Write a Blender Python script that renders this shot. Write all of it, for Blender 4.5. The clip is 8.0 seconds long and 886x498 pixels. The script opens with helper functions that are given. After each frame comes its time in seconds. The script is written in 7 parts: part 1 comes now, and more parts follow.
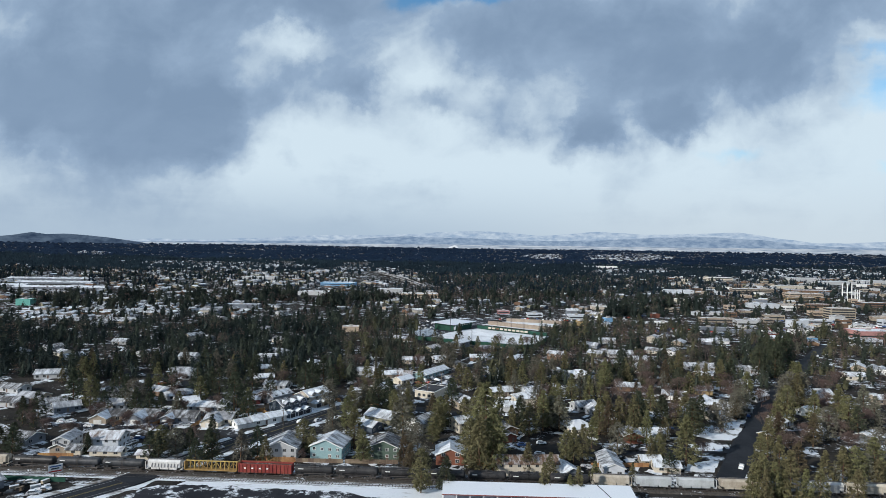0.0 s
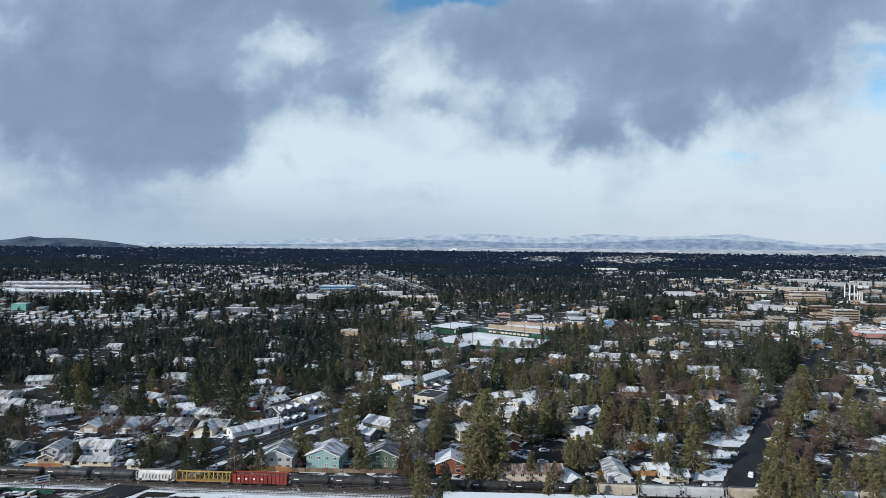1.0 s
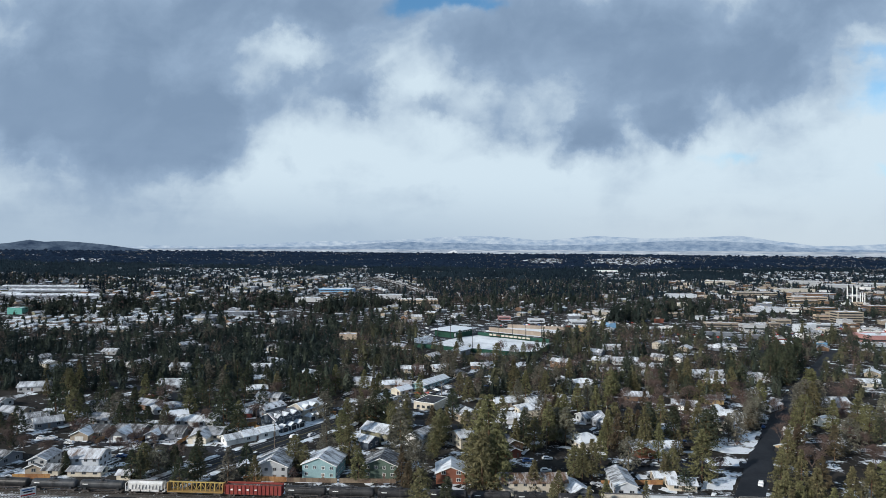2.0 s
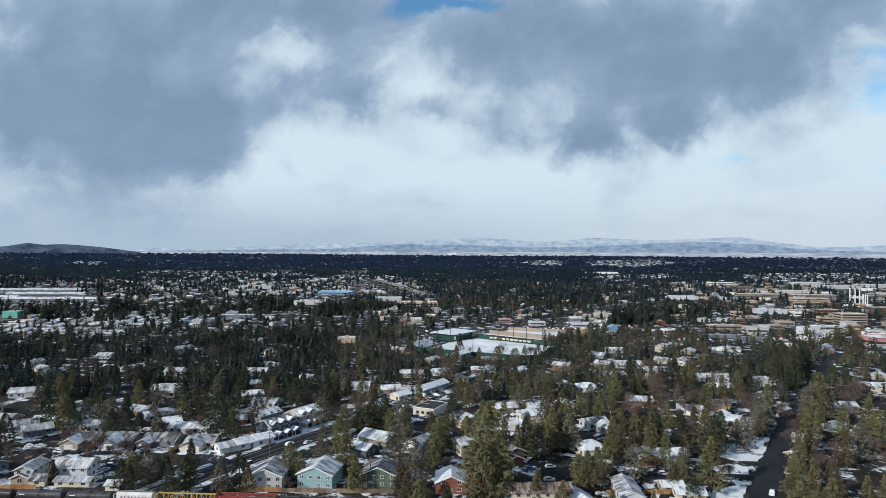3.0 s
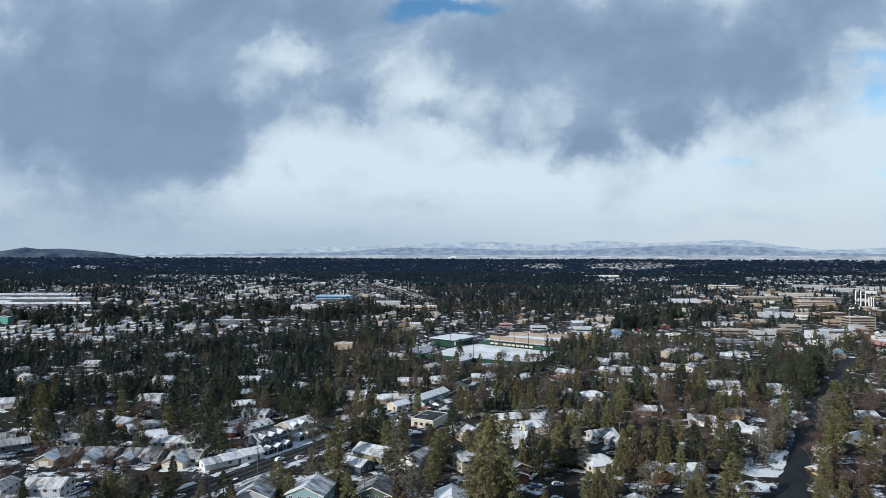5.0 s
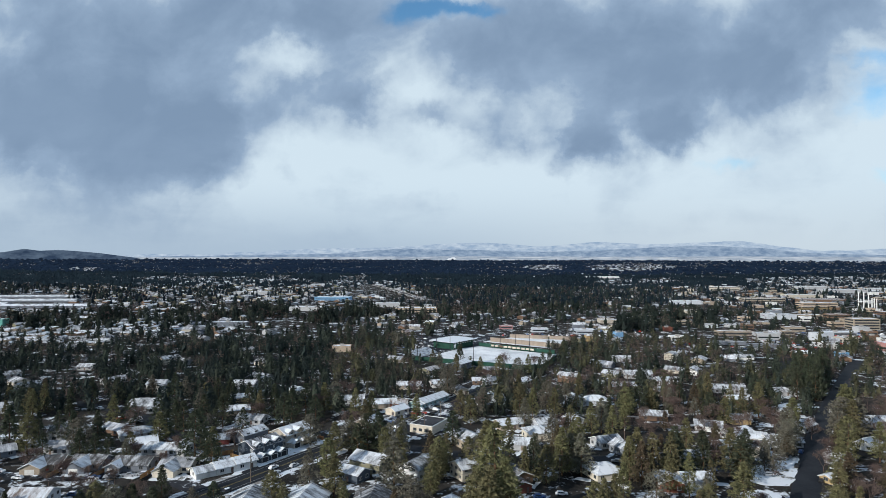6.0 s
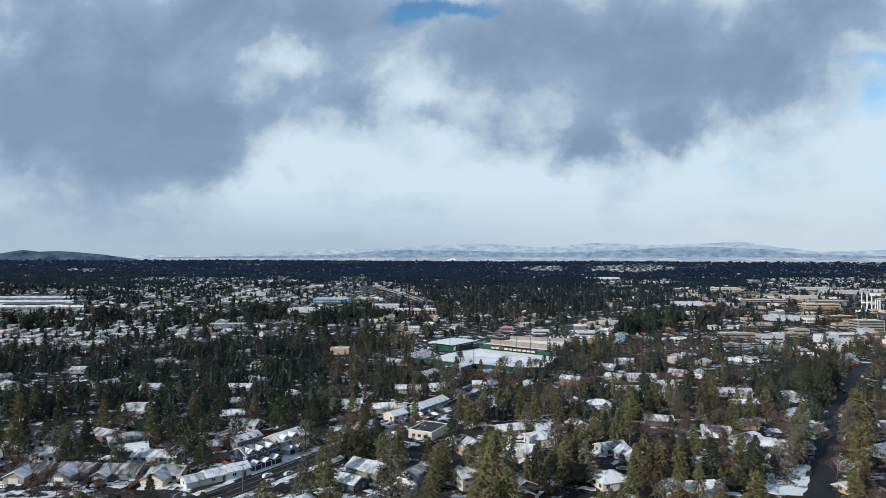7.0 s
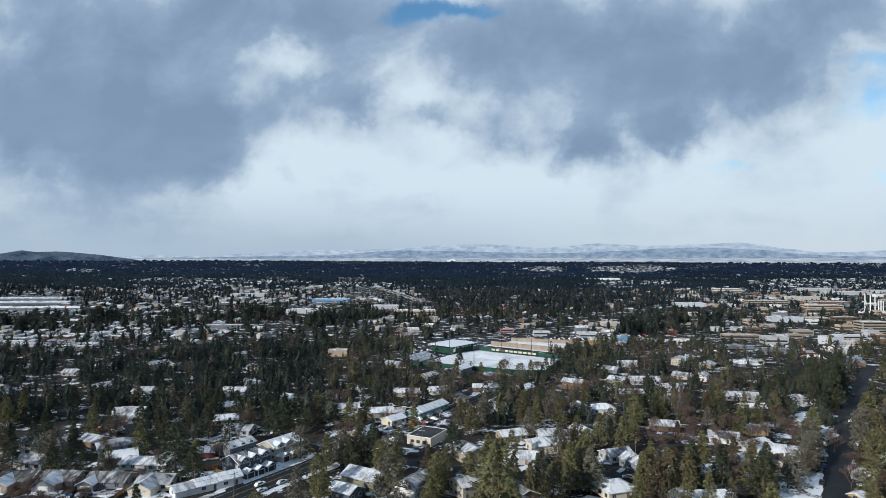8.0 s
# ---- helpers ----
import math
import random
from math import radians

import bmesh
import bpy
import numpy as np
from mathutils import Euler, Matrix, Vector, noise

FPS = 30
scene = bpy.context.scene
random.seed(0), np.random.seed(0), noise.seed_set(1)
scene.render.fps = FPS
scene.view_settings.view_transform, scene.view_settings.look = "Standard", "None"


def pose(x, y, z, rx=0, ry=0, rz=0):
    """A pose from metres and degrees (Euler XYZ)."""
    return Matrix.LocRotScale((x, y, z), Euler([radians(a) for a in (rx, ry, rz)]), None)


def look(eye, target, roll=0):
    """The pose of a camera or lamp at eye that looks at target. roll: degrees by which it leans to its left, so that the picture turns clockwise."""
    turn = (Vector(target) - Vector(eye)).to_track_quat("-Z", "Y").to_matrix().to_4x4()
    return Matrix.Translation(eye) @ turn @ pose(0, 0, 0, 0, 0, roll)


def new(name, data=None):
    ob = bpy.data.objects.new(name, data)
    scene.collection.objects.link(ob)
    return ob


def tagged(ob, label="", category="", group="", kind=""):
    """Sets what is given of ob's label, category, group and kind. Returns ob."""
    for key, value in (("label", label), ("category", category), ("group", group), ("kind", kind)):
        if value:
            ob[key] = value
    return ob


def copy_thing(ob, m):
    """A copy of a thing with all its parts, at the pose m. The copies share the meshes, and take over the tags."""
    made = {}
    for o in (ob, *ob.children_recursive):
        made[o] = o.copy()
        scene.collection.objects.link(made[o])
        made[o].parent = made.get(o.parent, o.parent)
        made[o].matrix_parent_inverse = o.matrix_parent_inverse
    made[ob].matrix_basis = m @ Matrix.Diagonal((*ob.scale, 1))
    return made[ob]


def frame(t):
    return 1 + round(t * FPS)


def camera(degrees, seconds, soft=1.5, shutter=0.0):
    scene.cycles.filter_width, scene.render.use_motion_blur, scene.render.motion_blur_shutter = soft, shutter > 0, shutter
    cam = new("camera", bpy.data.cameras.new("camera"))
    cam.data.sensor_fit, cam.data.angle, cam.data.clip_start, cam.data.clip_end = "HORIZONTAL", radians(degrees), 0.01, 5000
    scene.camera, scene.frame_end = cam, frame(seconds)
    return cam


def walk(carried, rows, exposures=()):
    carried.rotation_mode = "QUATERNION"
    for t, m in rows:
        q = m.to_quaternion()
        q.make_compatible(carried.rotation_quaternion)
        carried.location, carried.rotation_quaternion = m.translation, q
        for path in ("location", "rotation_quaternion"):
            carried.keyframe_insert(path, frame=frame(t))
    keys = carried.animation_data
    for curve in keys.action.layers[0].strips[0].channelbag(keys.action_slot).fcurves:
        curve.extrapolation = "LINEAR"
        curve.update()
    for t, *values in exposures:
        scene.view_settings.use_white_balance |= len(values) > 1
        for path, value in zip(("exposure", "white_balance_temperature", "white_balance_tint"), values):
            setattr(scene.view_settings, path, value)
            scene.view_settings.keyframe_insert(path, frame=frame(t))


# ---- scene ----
cam = camera(72.0, 8.0, soft=0.6)
PATH = [
    (0.0, 0.06, -1.91, 89.33, 0.369, -0.351, 0.878),
    (0.5, 0.08, 1.56, 89.29, 0.358, -0.221, 0.770),
    (1.0, 0.10, 5.09, 89.26, 0.347, -0.098, 0.671),
    (1.5, 0.13, 8.70, 89.22, 0.336, 0.020, 0.583),
    (2.0, 0.15, 12.38, 89.18, 0.325, 0.131, 0.505),
    (2.5, 0.17, 16.13, 89.14, 0.314, 0.236, 0.435),
    (3.0, 0.20, 19.95, 89.09, 0.303, 0.334, 0.375),
    (3.5, 0.22, 23.84, 89.05, 0.292, 0.426, 0.323),
    (4.0, 0.24, 27.80, 89.00, 0.280, 0.511, 0.280),
    (4.5, 0.27, 31.84, 88.95, 0.269, 0.590, 0.245),
    (5.0, 0.29, 35.94, 88.90, 0.258, 0.661, 0.218),
    (5.5, 0.31, 40.12, 88.85, 0.246, 0.726, 0.198),
    (6.0, 0.34, 44.37, 88.80, 0.234, 0.783, 0.185),
    (6.5, 0.36, 48.69, 88.74, 0.222, 0.833, 0.179),
    (7.0, 0.38, 53.07, 88.69, 0.211, 0.875, 0.180),
    (7.5, 0.41, 57.54, 88.63, 0.199, 0.910, 0.187),
    (8.0, 0.43, 62.07, 88.57, 0.187, 0.936, 0.200),
]
walk(cam, [(t, pose(x, y, z, 0, 0, yaw) @ pose(0, 0, 0, 90 + pitch, 0, 0) @ pose(0, 0, 0, 0, 0, roll)) for t, x, y, z, yaw, pitch, roll in PATH], [(0.0, 0.0, 6150, 10), (8.0, 0.0, 6150, 10)])

# ---- sky and sun ----
SUN_FROM = Vector((-0.70, -0.58, 0.42)).normalized()  # the low winter sun stands behind the eye, to its left
sun = new("sun", bpy.data.lights.new("sun", "SUN"))
sun.data.energy, sun.data.angle, sun.data.color = 4.4, radians(0.6), (1.0, 0.93, 0.82)
sun.matrix_world = look(SUN_FROM * 100, (0, 0, 0))


def sky_world():
    """A broken winter cloud deck before a clear sky: bright veil, heavy grey-blue banks and a few blue gaps."""
    world = bpy.data.worlds.new("winter_sky")
    scene.world = world
    world.use_nodes = True
    nt = world.node_tree
    nt.nodes.clear()
    nd, ln = nt.nodes.new, nt.links.new

    def plug(sock, v):
        if hasattr(v, "is_output"):
            ln(v, sock)
        else:
            sock.default_value = v

    def mth(op, a, b=0.0, c=0.0):
        n = nd("ShaderNodeMath")
        n.operation = op
        for s, v in zip(n.inputs, (a, b, c)):
            plug(s, v)
        return n.outputs[0]

    def vec(op, a, b):
        n = nd("ShaderNodeVectorMath")
        n.operation = op
        plug(n.inputs[0], a)
        plug(n.inputs[1], b)
        return n.outputs["Value"] if op == "LENGTH" else n.outputs["Vector"]

    def mix(f, a, b):
        n = nd("ShaderNodeMix")
        n.data_type = "RGBA"
        plug(n.inputs[0], f)
        plug(n.inputs[6], a)
        plug(n.inputs[7], b)
        return n.outputs[2]

    def step(v, a, b):
        n = nd("ShaderNodeMapRange")
        n.interpolation_type = "SMOOTHSTEP"
        plug(n.inputs[0], v)
        n.inputs[1].default_value, n.inputs[2].default_value = a, b
        return n.outputs[0]

    def cloud_noise(co, scale, detail, rough, distort=0.0):
        n = nd("ShaderNodeTexNoise")
        plug(n.inputs["Vector"], co)
        n.inputs["Scale"].default_value, n.inputs["Detail"].default_value = scale, detail
        n.inputs["Roughness"].default_value, n.inputs["Distortion"].default_value = rough, distort
        return n

    co = nd("ShaderNodeTexCoord").outputs["Generated"]
    sep = nd("ShaderNodeSeparateXYZ")
    ln(co, sep.inputs[0])
    dx, dy, dz = sep.outputs
    ahead = mth("MAXIMUM", mth("ABSOLUTE", dy), 0.2)
    flat = nd("ShaderNodeCombineXYZ")  # the deck seen in the plane ahead
    plug(flat.inputs[0], mth("DIVIDE", dx, ahead))
    plug(flat.inputs[1], mth("DIVIDE", dz, ahead))
    deck = nd("ShaderNodeCombineXYZ")  # the deck as a level sheet overhead
    high = mth("ADD", mth("ABSOLUTE", dz), 0.16)
    plug(deck.inputs[0], mth("DIVIDE", dx, high))
    plug(deck.inputs[1], mth("DIVIDE", dy, high))
    warp = cloud_noise(flat.outputs[0], 3.4, 4, 0.55)
    warp2 = cloud_noise(flat.outputs[0], 10.0, 6, 0.62)
    moved = vec("ADD", flat.outputs[0], vec("MULTIPLY", vec("SUBTRACT", warp.outputs["Color"], (0.5, 0.5, 0.5)), (0.13, 0.10, 0)))
    moved = vec("ADD", moved, vec("MULTIPLY", vec("SUBTRACT", warp2.outputs["Color"], (0.5, 0.5, 0.5)), (0.12, 0.10, 0)))
    tilt = nd("ShaderNodeMapping")
    tilt.vector_type = "TEXTURE"
    tilt.inputs["Rotation"].default_value, tilt.inputs["Scale"].default_value = (0, 0, radians(24)), (1.2, 0.85, 1.0)
    ln(flat.outputs[0], tilt.inputs[0])
    billow = mth("SUBTRACT", cloud_noise(tilt.outputs[0], 6.0, 5, 0.52, 0.35).outputs["Fac"], 0.5)
    fray = mth("SUBTRACT", cloud_noise(moved, 13.0, 5, 0.55, 0.3).outputs["Fac"], 0.5)

    def bank(u, v, ru, rv, amount):
        """A soft heap of cloud at a slope to the side and a slope upwards, thinning outwards."""
        far = vec("LENGTH", vec("DIVIDE", vec("SUBTRACT", moved, (u, v, 0)), (ru, rv, 1)), (0, 0, 0))
        return mth("MULTIPLY", mth("EXPONENT", mth("MULTIPLY", mth("MULTIPLY", far, far), -0.85)), amount)

    def total(parts):
        out = parts[0]
        for p in parts[1:]:
            out = mth("ADD", out, p)
        return out

    banks_west = [(-0.638, 0.362, 0.278, 0.176, 0.88), (-0.471, 0.176, 0.128, 0.061, 0.95), (-0.666, 0.228, 0.185, 0.057, 0.85), (-0.190, 0.400, 0.120, 0.095, 0.82), (-0.235, 0.268, 0.070, 0.042, 0.50), (-0.145, 0.250, 0.050, 0.042, 0.62), (-0.385, 0.285, 0.055, 0.060, 0.40), (-0.370, 0.405, 0.110, 0.045, 0.55)]
    banks_east = [(0.381, 0.381, 0.343, 0.111, 0.70), (0.307, 0.265, 0.148, 0.080, 0.77), (0.367, 0.195, 0.044, 0.033, 0.75), (0.233, 0.200, 0.046, 0.033, 0.72), (0.094, 0.297, 0.079, 0.051, 0.60), (0.502, 0.288, 0.093, 0.051, 0.72), (0.150, 0.399, 0.111, 0.065, 0.36), (0.660, 0.405, 0.110, 0.055, 0.55), (0.006, 0.343, 0.093, 0.065, 0.42)]
    scud = [(-0.385, 0.190, 0.095, 0.045, 0.28), (-0.300, 0.235, 0.075, 0.030, 0.16), (-0.031, 0.232, 0.045, 0.022, 0.62), (0.080, 0.205, 0.055, 0.036, 0.62), (-0.620, 0.130, 0.200, 0.050, 0.30), (-0.095, 0.300, 0.050, 0.040, 0.25), (0.187, 0.158, 0.026, 0.017, 0.34), (-0.240, 0.135, 0.017, 0.017, 0.26), (-0.073, 0.089, 0.111, 0.028, 0.30), (-0.592, 0.073, 0.222, 0.030, 0.36), (-0.147, 0.039, 0.041, 0.013, 0.30), (-0.583, 0.028, 0.306, 0.037, 0.36), (0.437, 0.047, 0.389, 0.022, 0.18)]
    bright = [(-0.285, 0.318, 0.046, 0.028, 0.40), (-0.330, 0.270, 0.050, 0.024, 0.26), (-0.225, 0.335, 0.040, 0.020, 0.25), (-0.073, 0.288, 0.055, 0.046, 0.35), (0.437, 0.260, 0.028, 0.023, 0.35)]
    blue = [(-0.036, 0.407, 0.066, 0.028, 1.35), (0.057, 0.410, 0.045, 0.015, 1.0), (0.705, 0.325, 0.058, 0.020, 0.80), (0.722, 0.262, 0.054, 0.036, 0.85), (0.117, 0.251, 0.056, 0.011, 0.30), (0.455, 0.153, 0.065, 0.016, 0.55), (0.717, 0.158, 0.045, 0.018, 0.75), (0.520, 0.123, 0.083, 0.007, 0.16)]
    wisps = mth("SUBTRACT", cloud_noise(deck.outputs[0], 1.5, 6, 0.55, 0.4).outputs["Fac"], 0.5)
    rough = total([mth("MULTIPLY", billow, 0.95), mth("MULTIPLY", fray, 0.46), mth("MULTIPLY", wisps, 0.25)])
    heap = mth("SUBTRACT", total([bank(*b) for b in banks_west + banks_east + scud]), total([bank(*b) for b in bright]))
    heavy = mth("MULTIPLY", step(mth("ADD", heap, rough), 0.02, 1.16), 0.95)
    heavy = mth("MAXIMUM", heavy, mth("MULTIPLY", step(dz, 0.40, 0.62), 0.95))  # unseen overhead, the deck is made heavy to cut the fill light
    heavy = mth("MAXIMUM", heavy, mth("MULTIPLY", step(dy, 0.05, -0.45), 0.8))  # and likewise added behind, out of view
    heavy = total([heavy, mth("MULTIPLY", billow, 0.52), mth("MULTIPLY", fray, 0.12), mth("MULTIPLY", wisps, 0.25)])
    gaps = step(mth("ADD", total([bank(*b) for b in blue]), mth("MULTIPLY", rough, 0.9)), 0.22, 1.25)
    sky = nd("ShaderNodeTexSky")
    sky.sky_type, sky.sun_disc = "NISHITA", False
    sky.sun_elevation, sky.sun_rotation = math.asin(SUN_FROM.z), math.atan2(SUN_FROM.x, SUN_FROM.y)
    clear = vec("MULTIPLY", sky.outputs[0], (0.080, 0.122, 0.138))
    tone = nd("ShaderNodeValToRGB")
    plug(tone.inputs[0], heavy)
    e = tone.color_ramp.elements
    e[0].position, e[0].color = 0.0, (0.67, 0.775, 0.825, 1)
    e[1].position, e[1].color = 1.0, (0.222, 0.308, 0.424, 1)
    for p, c in ((0.3, (0.52, 0.62, 0.70, 1)), (0.65, (0.305, 0.405, 0.530, 1))):
        e.new(p).color = c
    low = mix(step(dx, -0.2, 0.5), (0.42, 0.515, 0.605, 1), (0.60, 0.675, 0.715, 1))  # the veil over the hills, greyer to the west
    veil = mix(step(dz, 0.13, -0.01), tone.outputs[0], low)
    shown = mix(gaps, veil, clear)
    back = nd("ShaderNodeBackground")
    plug(back.inputs[0], shown)
    back.inputs[1].default_value = 1.0
    out = nd("ShaderNodeOutputWorld")
    ln(back.outputs[0], out.inputs[0])


sky_world()

# ---- materials ----
def material(name, a, b, scale=0.6, rough=0.85, bump=0.0, metal=0.0, snow=None, snow_scale=0.35, streak=(1, 1, 1), island=0.0, shift=0.12, fine=9.0, soft=0.04):
    """A weathered surface: two tones at two scales, a shift from piece to piece, and lying snow (0 bare to 1 covered) where given."""
    m = bpy.data.materials.new(name)
    m.use_nodes = True
    nt = m.node_tree
    nd, ln = nt.nodes.new, nt.links.new
    bsdf = nt.nodes["Principled BSDF"]
    bsdf.inputs["Roughness"].default_value, bsdf.inputs["Metallic"].default_value = rough, metal
    bsdf.inputs["Specular IOR Level"].default_value = 0.03 if rough >= 0.9 else 0.12 if rough > 0.6 else 0.3
    info = nd("ShaderNodeObjectInfo")
    co = nd("ShaderNodeTexCoord")
    add = nd("ShaderNodeVectorMath")
    add.operation = "MULTIPLY_ADD"
    jump = nd("ShaderNodeCombineXYZ")
    for k in range(3):
        ln(info.outputs["Random"], jump.inputs[k])
    ln(jump.outputs[0], add.inputs[0])
    add.inputs[1].default_value = (71, 53, 37)
    ln(co.outputs["Object"], add.inputs[2])

    def grain(sc, detail, stretch=(1, 1, 1)):
        mp = nd("ShaderNodeVectorMath")
        mp.operation = "MULTIPLY"
        ln(add.outputs[0], mp.inputs[0])
        mp.inputs[1].default_value = stretch
        n = nd("ShaderNodeTexNoise")
        ln(mp.outputs[0], n.inputs["Vector"])
        n.inputs["Scale"].default_value, n.inputs["Detail"].default_value, n.inputs["Roughness"].default_value = sc, detail, 0.6
        return n.outputs["Fac"]

    def mth(op, x, y):
        n = nd("ShaderNodeMath")
        n.operation = op
        for s, v in zip(n.inputs, (x, y)):
            if hasattr(v, "is_output"):
                ln(v, s)
            else:
                s.default_value = v
        return n.outputs[0]

    def span(v, lo, hi):
        n = nd("ShaderNodeMapRange")
        n.interpolation_type = "SMOOTHSTEP"
        ln(v, n.inputs[0])
        for k, w in ((1, lo), (2, hi)):
            if hasattr(w, "is_output"):
                ln(w, n.inputs[k])
            else:
                n.inputs[k].default_value = w
        return n.outputs[0]

    def mix(f, x, y):
        n = nd("ShaderNodeMix")
        n.data_type = "RGBA"
        for s, v in zip((n.inputs[0], n.inputs[6], n.inputs[7]), (f, x, y)):
            if hasattr(v, "is_output"):
                ln(v, s)
            else:
                s.default_value = v
        return n.outputs[2]

    wide, small = grain(scale, 4), grain(scale * fine, 3)
    blend = span(mth("ADD", mth("MULTIPLY", wide, 0.65), mth("MULTIPLY", small, 0.35)), 0.33, 0.67)
    colour = mix(blend, (*a, 1), (*b, 1))
    hsv = nd("ShaderNodeHueSaturation")
    ln(colour, hsv.inputs["Color"])
    luck = info.outputs["Random"]
    if island:
        geo = nd("ShaderNodeNewGeometry")
        luck = mth("ADD", mth("MULTIPLY", geo.outputs["Random Per Island"], island), mth("MULTIPLY", luck, 1 - island))
    ln(mth("ADD", mth("MULTIPLY", luck, shift * 4), 1 - shift * 2), hsv.inputs["Value"])
    ln(mth("ADD", mth("MULTIPLY", info.outputs["Random"], shift * 0.22), 0.5 - shift * 0.11), hsv.inputs["Hue"])
    colour = hsv.outputs[0]
    if snow is not None:
        mask = mth("ADD", mth("MULTIPLY", grain(snow_scale, 6, streak), 0.72), mth("MULTIPLY", grain(snow_scale * 6, 4, streak), 0.28))
        edge = mth("ADD", mth("MULTIPLY", info.outputs["Random"], 0.10), 0.62 - 0.34 * snow - 0.05)
        lying = span(mth("SUBTRACT", mask, edge), -soft, soft)
        white = mix(grain(1.7, 3), (0.62, 0.66, 0.71, 1), (0.77, 0.80, 0.83, 1))
        colour = mix(lying, colour, white)
    ln(colour, bsdf.inputs["Base Color"])
    if bump:
        bp = nd("ShaderNodeBump")
        bp.inputs["Strength"].default_value, bp.inputs["Distance"].default_value = 0.6, bump
        ln(small, bp.inputs["Height"])
        ln(bp.outputs[0], bsdf.inputs["Normal"])
    return m


def paint(name, a, rough=0.7, **kw):
    return material(name, tuple(0.86 * c for c in a), tuple(min(1.0, 1.1 * c) for c in a), rough=rough, shift=kw.pop("shift", 0.04), **kw)


M = {}
M["ground"] = material("winter_ground", (0.0165, 0.0160, 0.0155), (0.046, 0.042, 0.038), 0.05, 0.95, 0.05, snow=0.19, snow_scale=0.09, fine=14)
M["asphalt"] = material("wet_asphalt", (0.014, 0.0165, 0.021), (0.027, 0.030, 0.036), 0.08, 0.75, 0.01, shift=0.02)
M["lot"] = material("parking_asphalt", (0.016, 0.018, 0.023), (0.032, 0.034, 0.040), 0.06, 0.8, snow=0.12, snow_scale=0.12, shift=0.02)
M["verge"] = material("snowy_verge", (0.10, 0.085, 0.07), (0.18, 0.16, 0.13), 0.3, 0.95, 0.03, snow=0.44, snow_scale=0.16, streak=(0.5, 1.4, 1), soft=0.10, shift=0.02)
M["siding"] = material("snowy_siding_ballast", (0.045, 0.042, 0.040), (0.10, 0.095, 0.09), 0.9, 0.95, 0.03, snow=0.50, snow_scale=0.22, streak=(0.35, 1.8, 1), soft=0.10, shift=0.02)
M["yard_snow"] = material("yard_snow", (0.10, 0.085, 0.07), (0.18, 0.16, 0.13), 0.3, 0.95, 0.03, snow=0.70, snow_scale=0.14, streak=(0.5, 1.4, 1), soft=0.10, shift=0.02)
M["lawn"] = material("half_snowy_lawn", (0.05, 0.05, 0.03), (0.11, 0.10, 0.07), 0.3, 0.95, 0.03, snow=0.62, snow_scale=0.16, shift=0.02)
M["snow"] = material("lying_snow", (0.72, 0.75, 0.79), (0.86, 0.88, 0.90), 0.08, 0.8, 0.02, shift=0.01)
M["trodden"] = material("trodden_snow", (0.50, 0.52, 0.55), (0.82, 0.84, 0.86), 0.05, 0.85, 0.02, shift=0.01)
M["ballast"] = material("rail_ballast", (0.05, 0.046, 0.042), (0.12, 0.11, 0.10), 0.9, 0.95, 0.05, snow=0.07, snow_scale=0.4, shift=0.02)
M["steel"] = material("worn_steel", (0.10, 0.09, 0.085), (0.20, 0.18, 0.17), 1.5, 0.5, metal=0.7)
M["sleeper"] = material("tarred_timber", (0.035, 0.028, 0.022), (0.08, 0.065, 0.05), 2.0, 0.9)
M["line_white"] = paint("road_line_white", (0.30, 0.30, 0.30), scale=0.5)
M["line_yellow"] = paint("road_line_yellow", (0.22, 0.175, 0.07), scale=0.5)
M["concrete"] = material("concrete", (0.26, 0.25, 0.24), (0.38, 0.37, 0.35), 0.4, 0.9, shift=0.04)
for key, a, b in (("dark", (0.045, 0.045, 0.048), (0.085, 0.083, 0.082)), ("brown", (0.085, 0.052, 0.036), (0.15, 0.095, 0.065))):
    for how, amount in (("snowy", 0.66), ("patchy", 0.40), ("bare", 0.14)):
        M[f"roof_{key}_{how}"] = material(f"{key}_shingle_roof_{how}", a, b, 0.7, 0.9, 0.02, snow=amount, snow_scale=0.42, streak=(1.3, 0.4, 0.4), soft=0.17, shift=0.06)
# Thin frost and cloud shade mixed into one grey, mostly for western roofs.
M["roof_dark_frost_shade"] = material("dark_shingle_roof_frost_shade", (0.13, 0.135, 0.145), (0.25, 0.26, 0.275), 0.5, 0.9, 0.02, snow=0.24, snow_scale=0.35, streak=(1.3, 0.4, 0.4), soft=0.17, shift=0.10)
M["roof_metal"] = material("white_metal_roof", (0.60, 0.64, 0.68), (0.78, 0.81, 0.84), 0.12, 0.5, snow=0.75, snow_scale=0.1, shift=0.02)
M["roof_slush"] = material("slushy_grey_roof", (0.20, 0.215, 0.235), (0.34, 0.36, 0.385), 0.12, 0.7, snow=0.46, snow_scale=0.16, streak=(1.0, 0.5, 1), soft=0.09, shift=0.10)
M["flat_dark"] = material("dark_flat_roof", (0.030, 0.032, 0.038), (0.055, 0.057, 0.064), 0.12, 0.85, snow=0.04, snow_scale=0.2, shift=0.03)
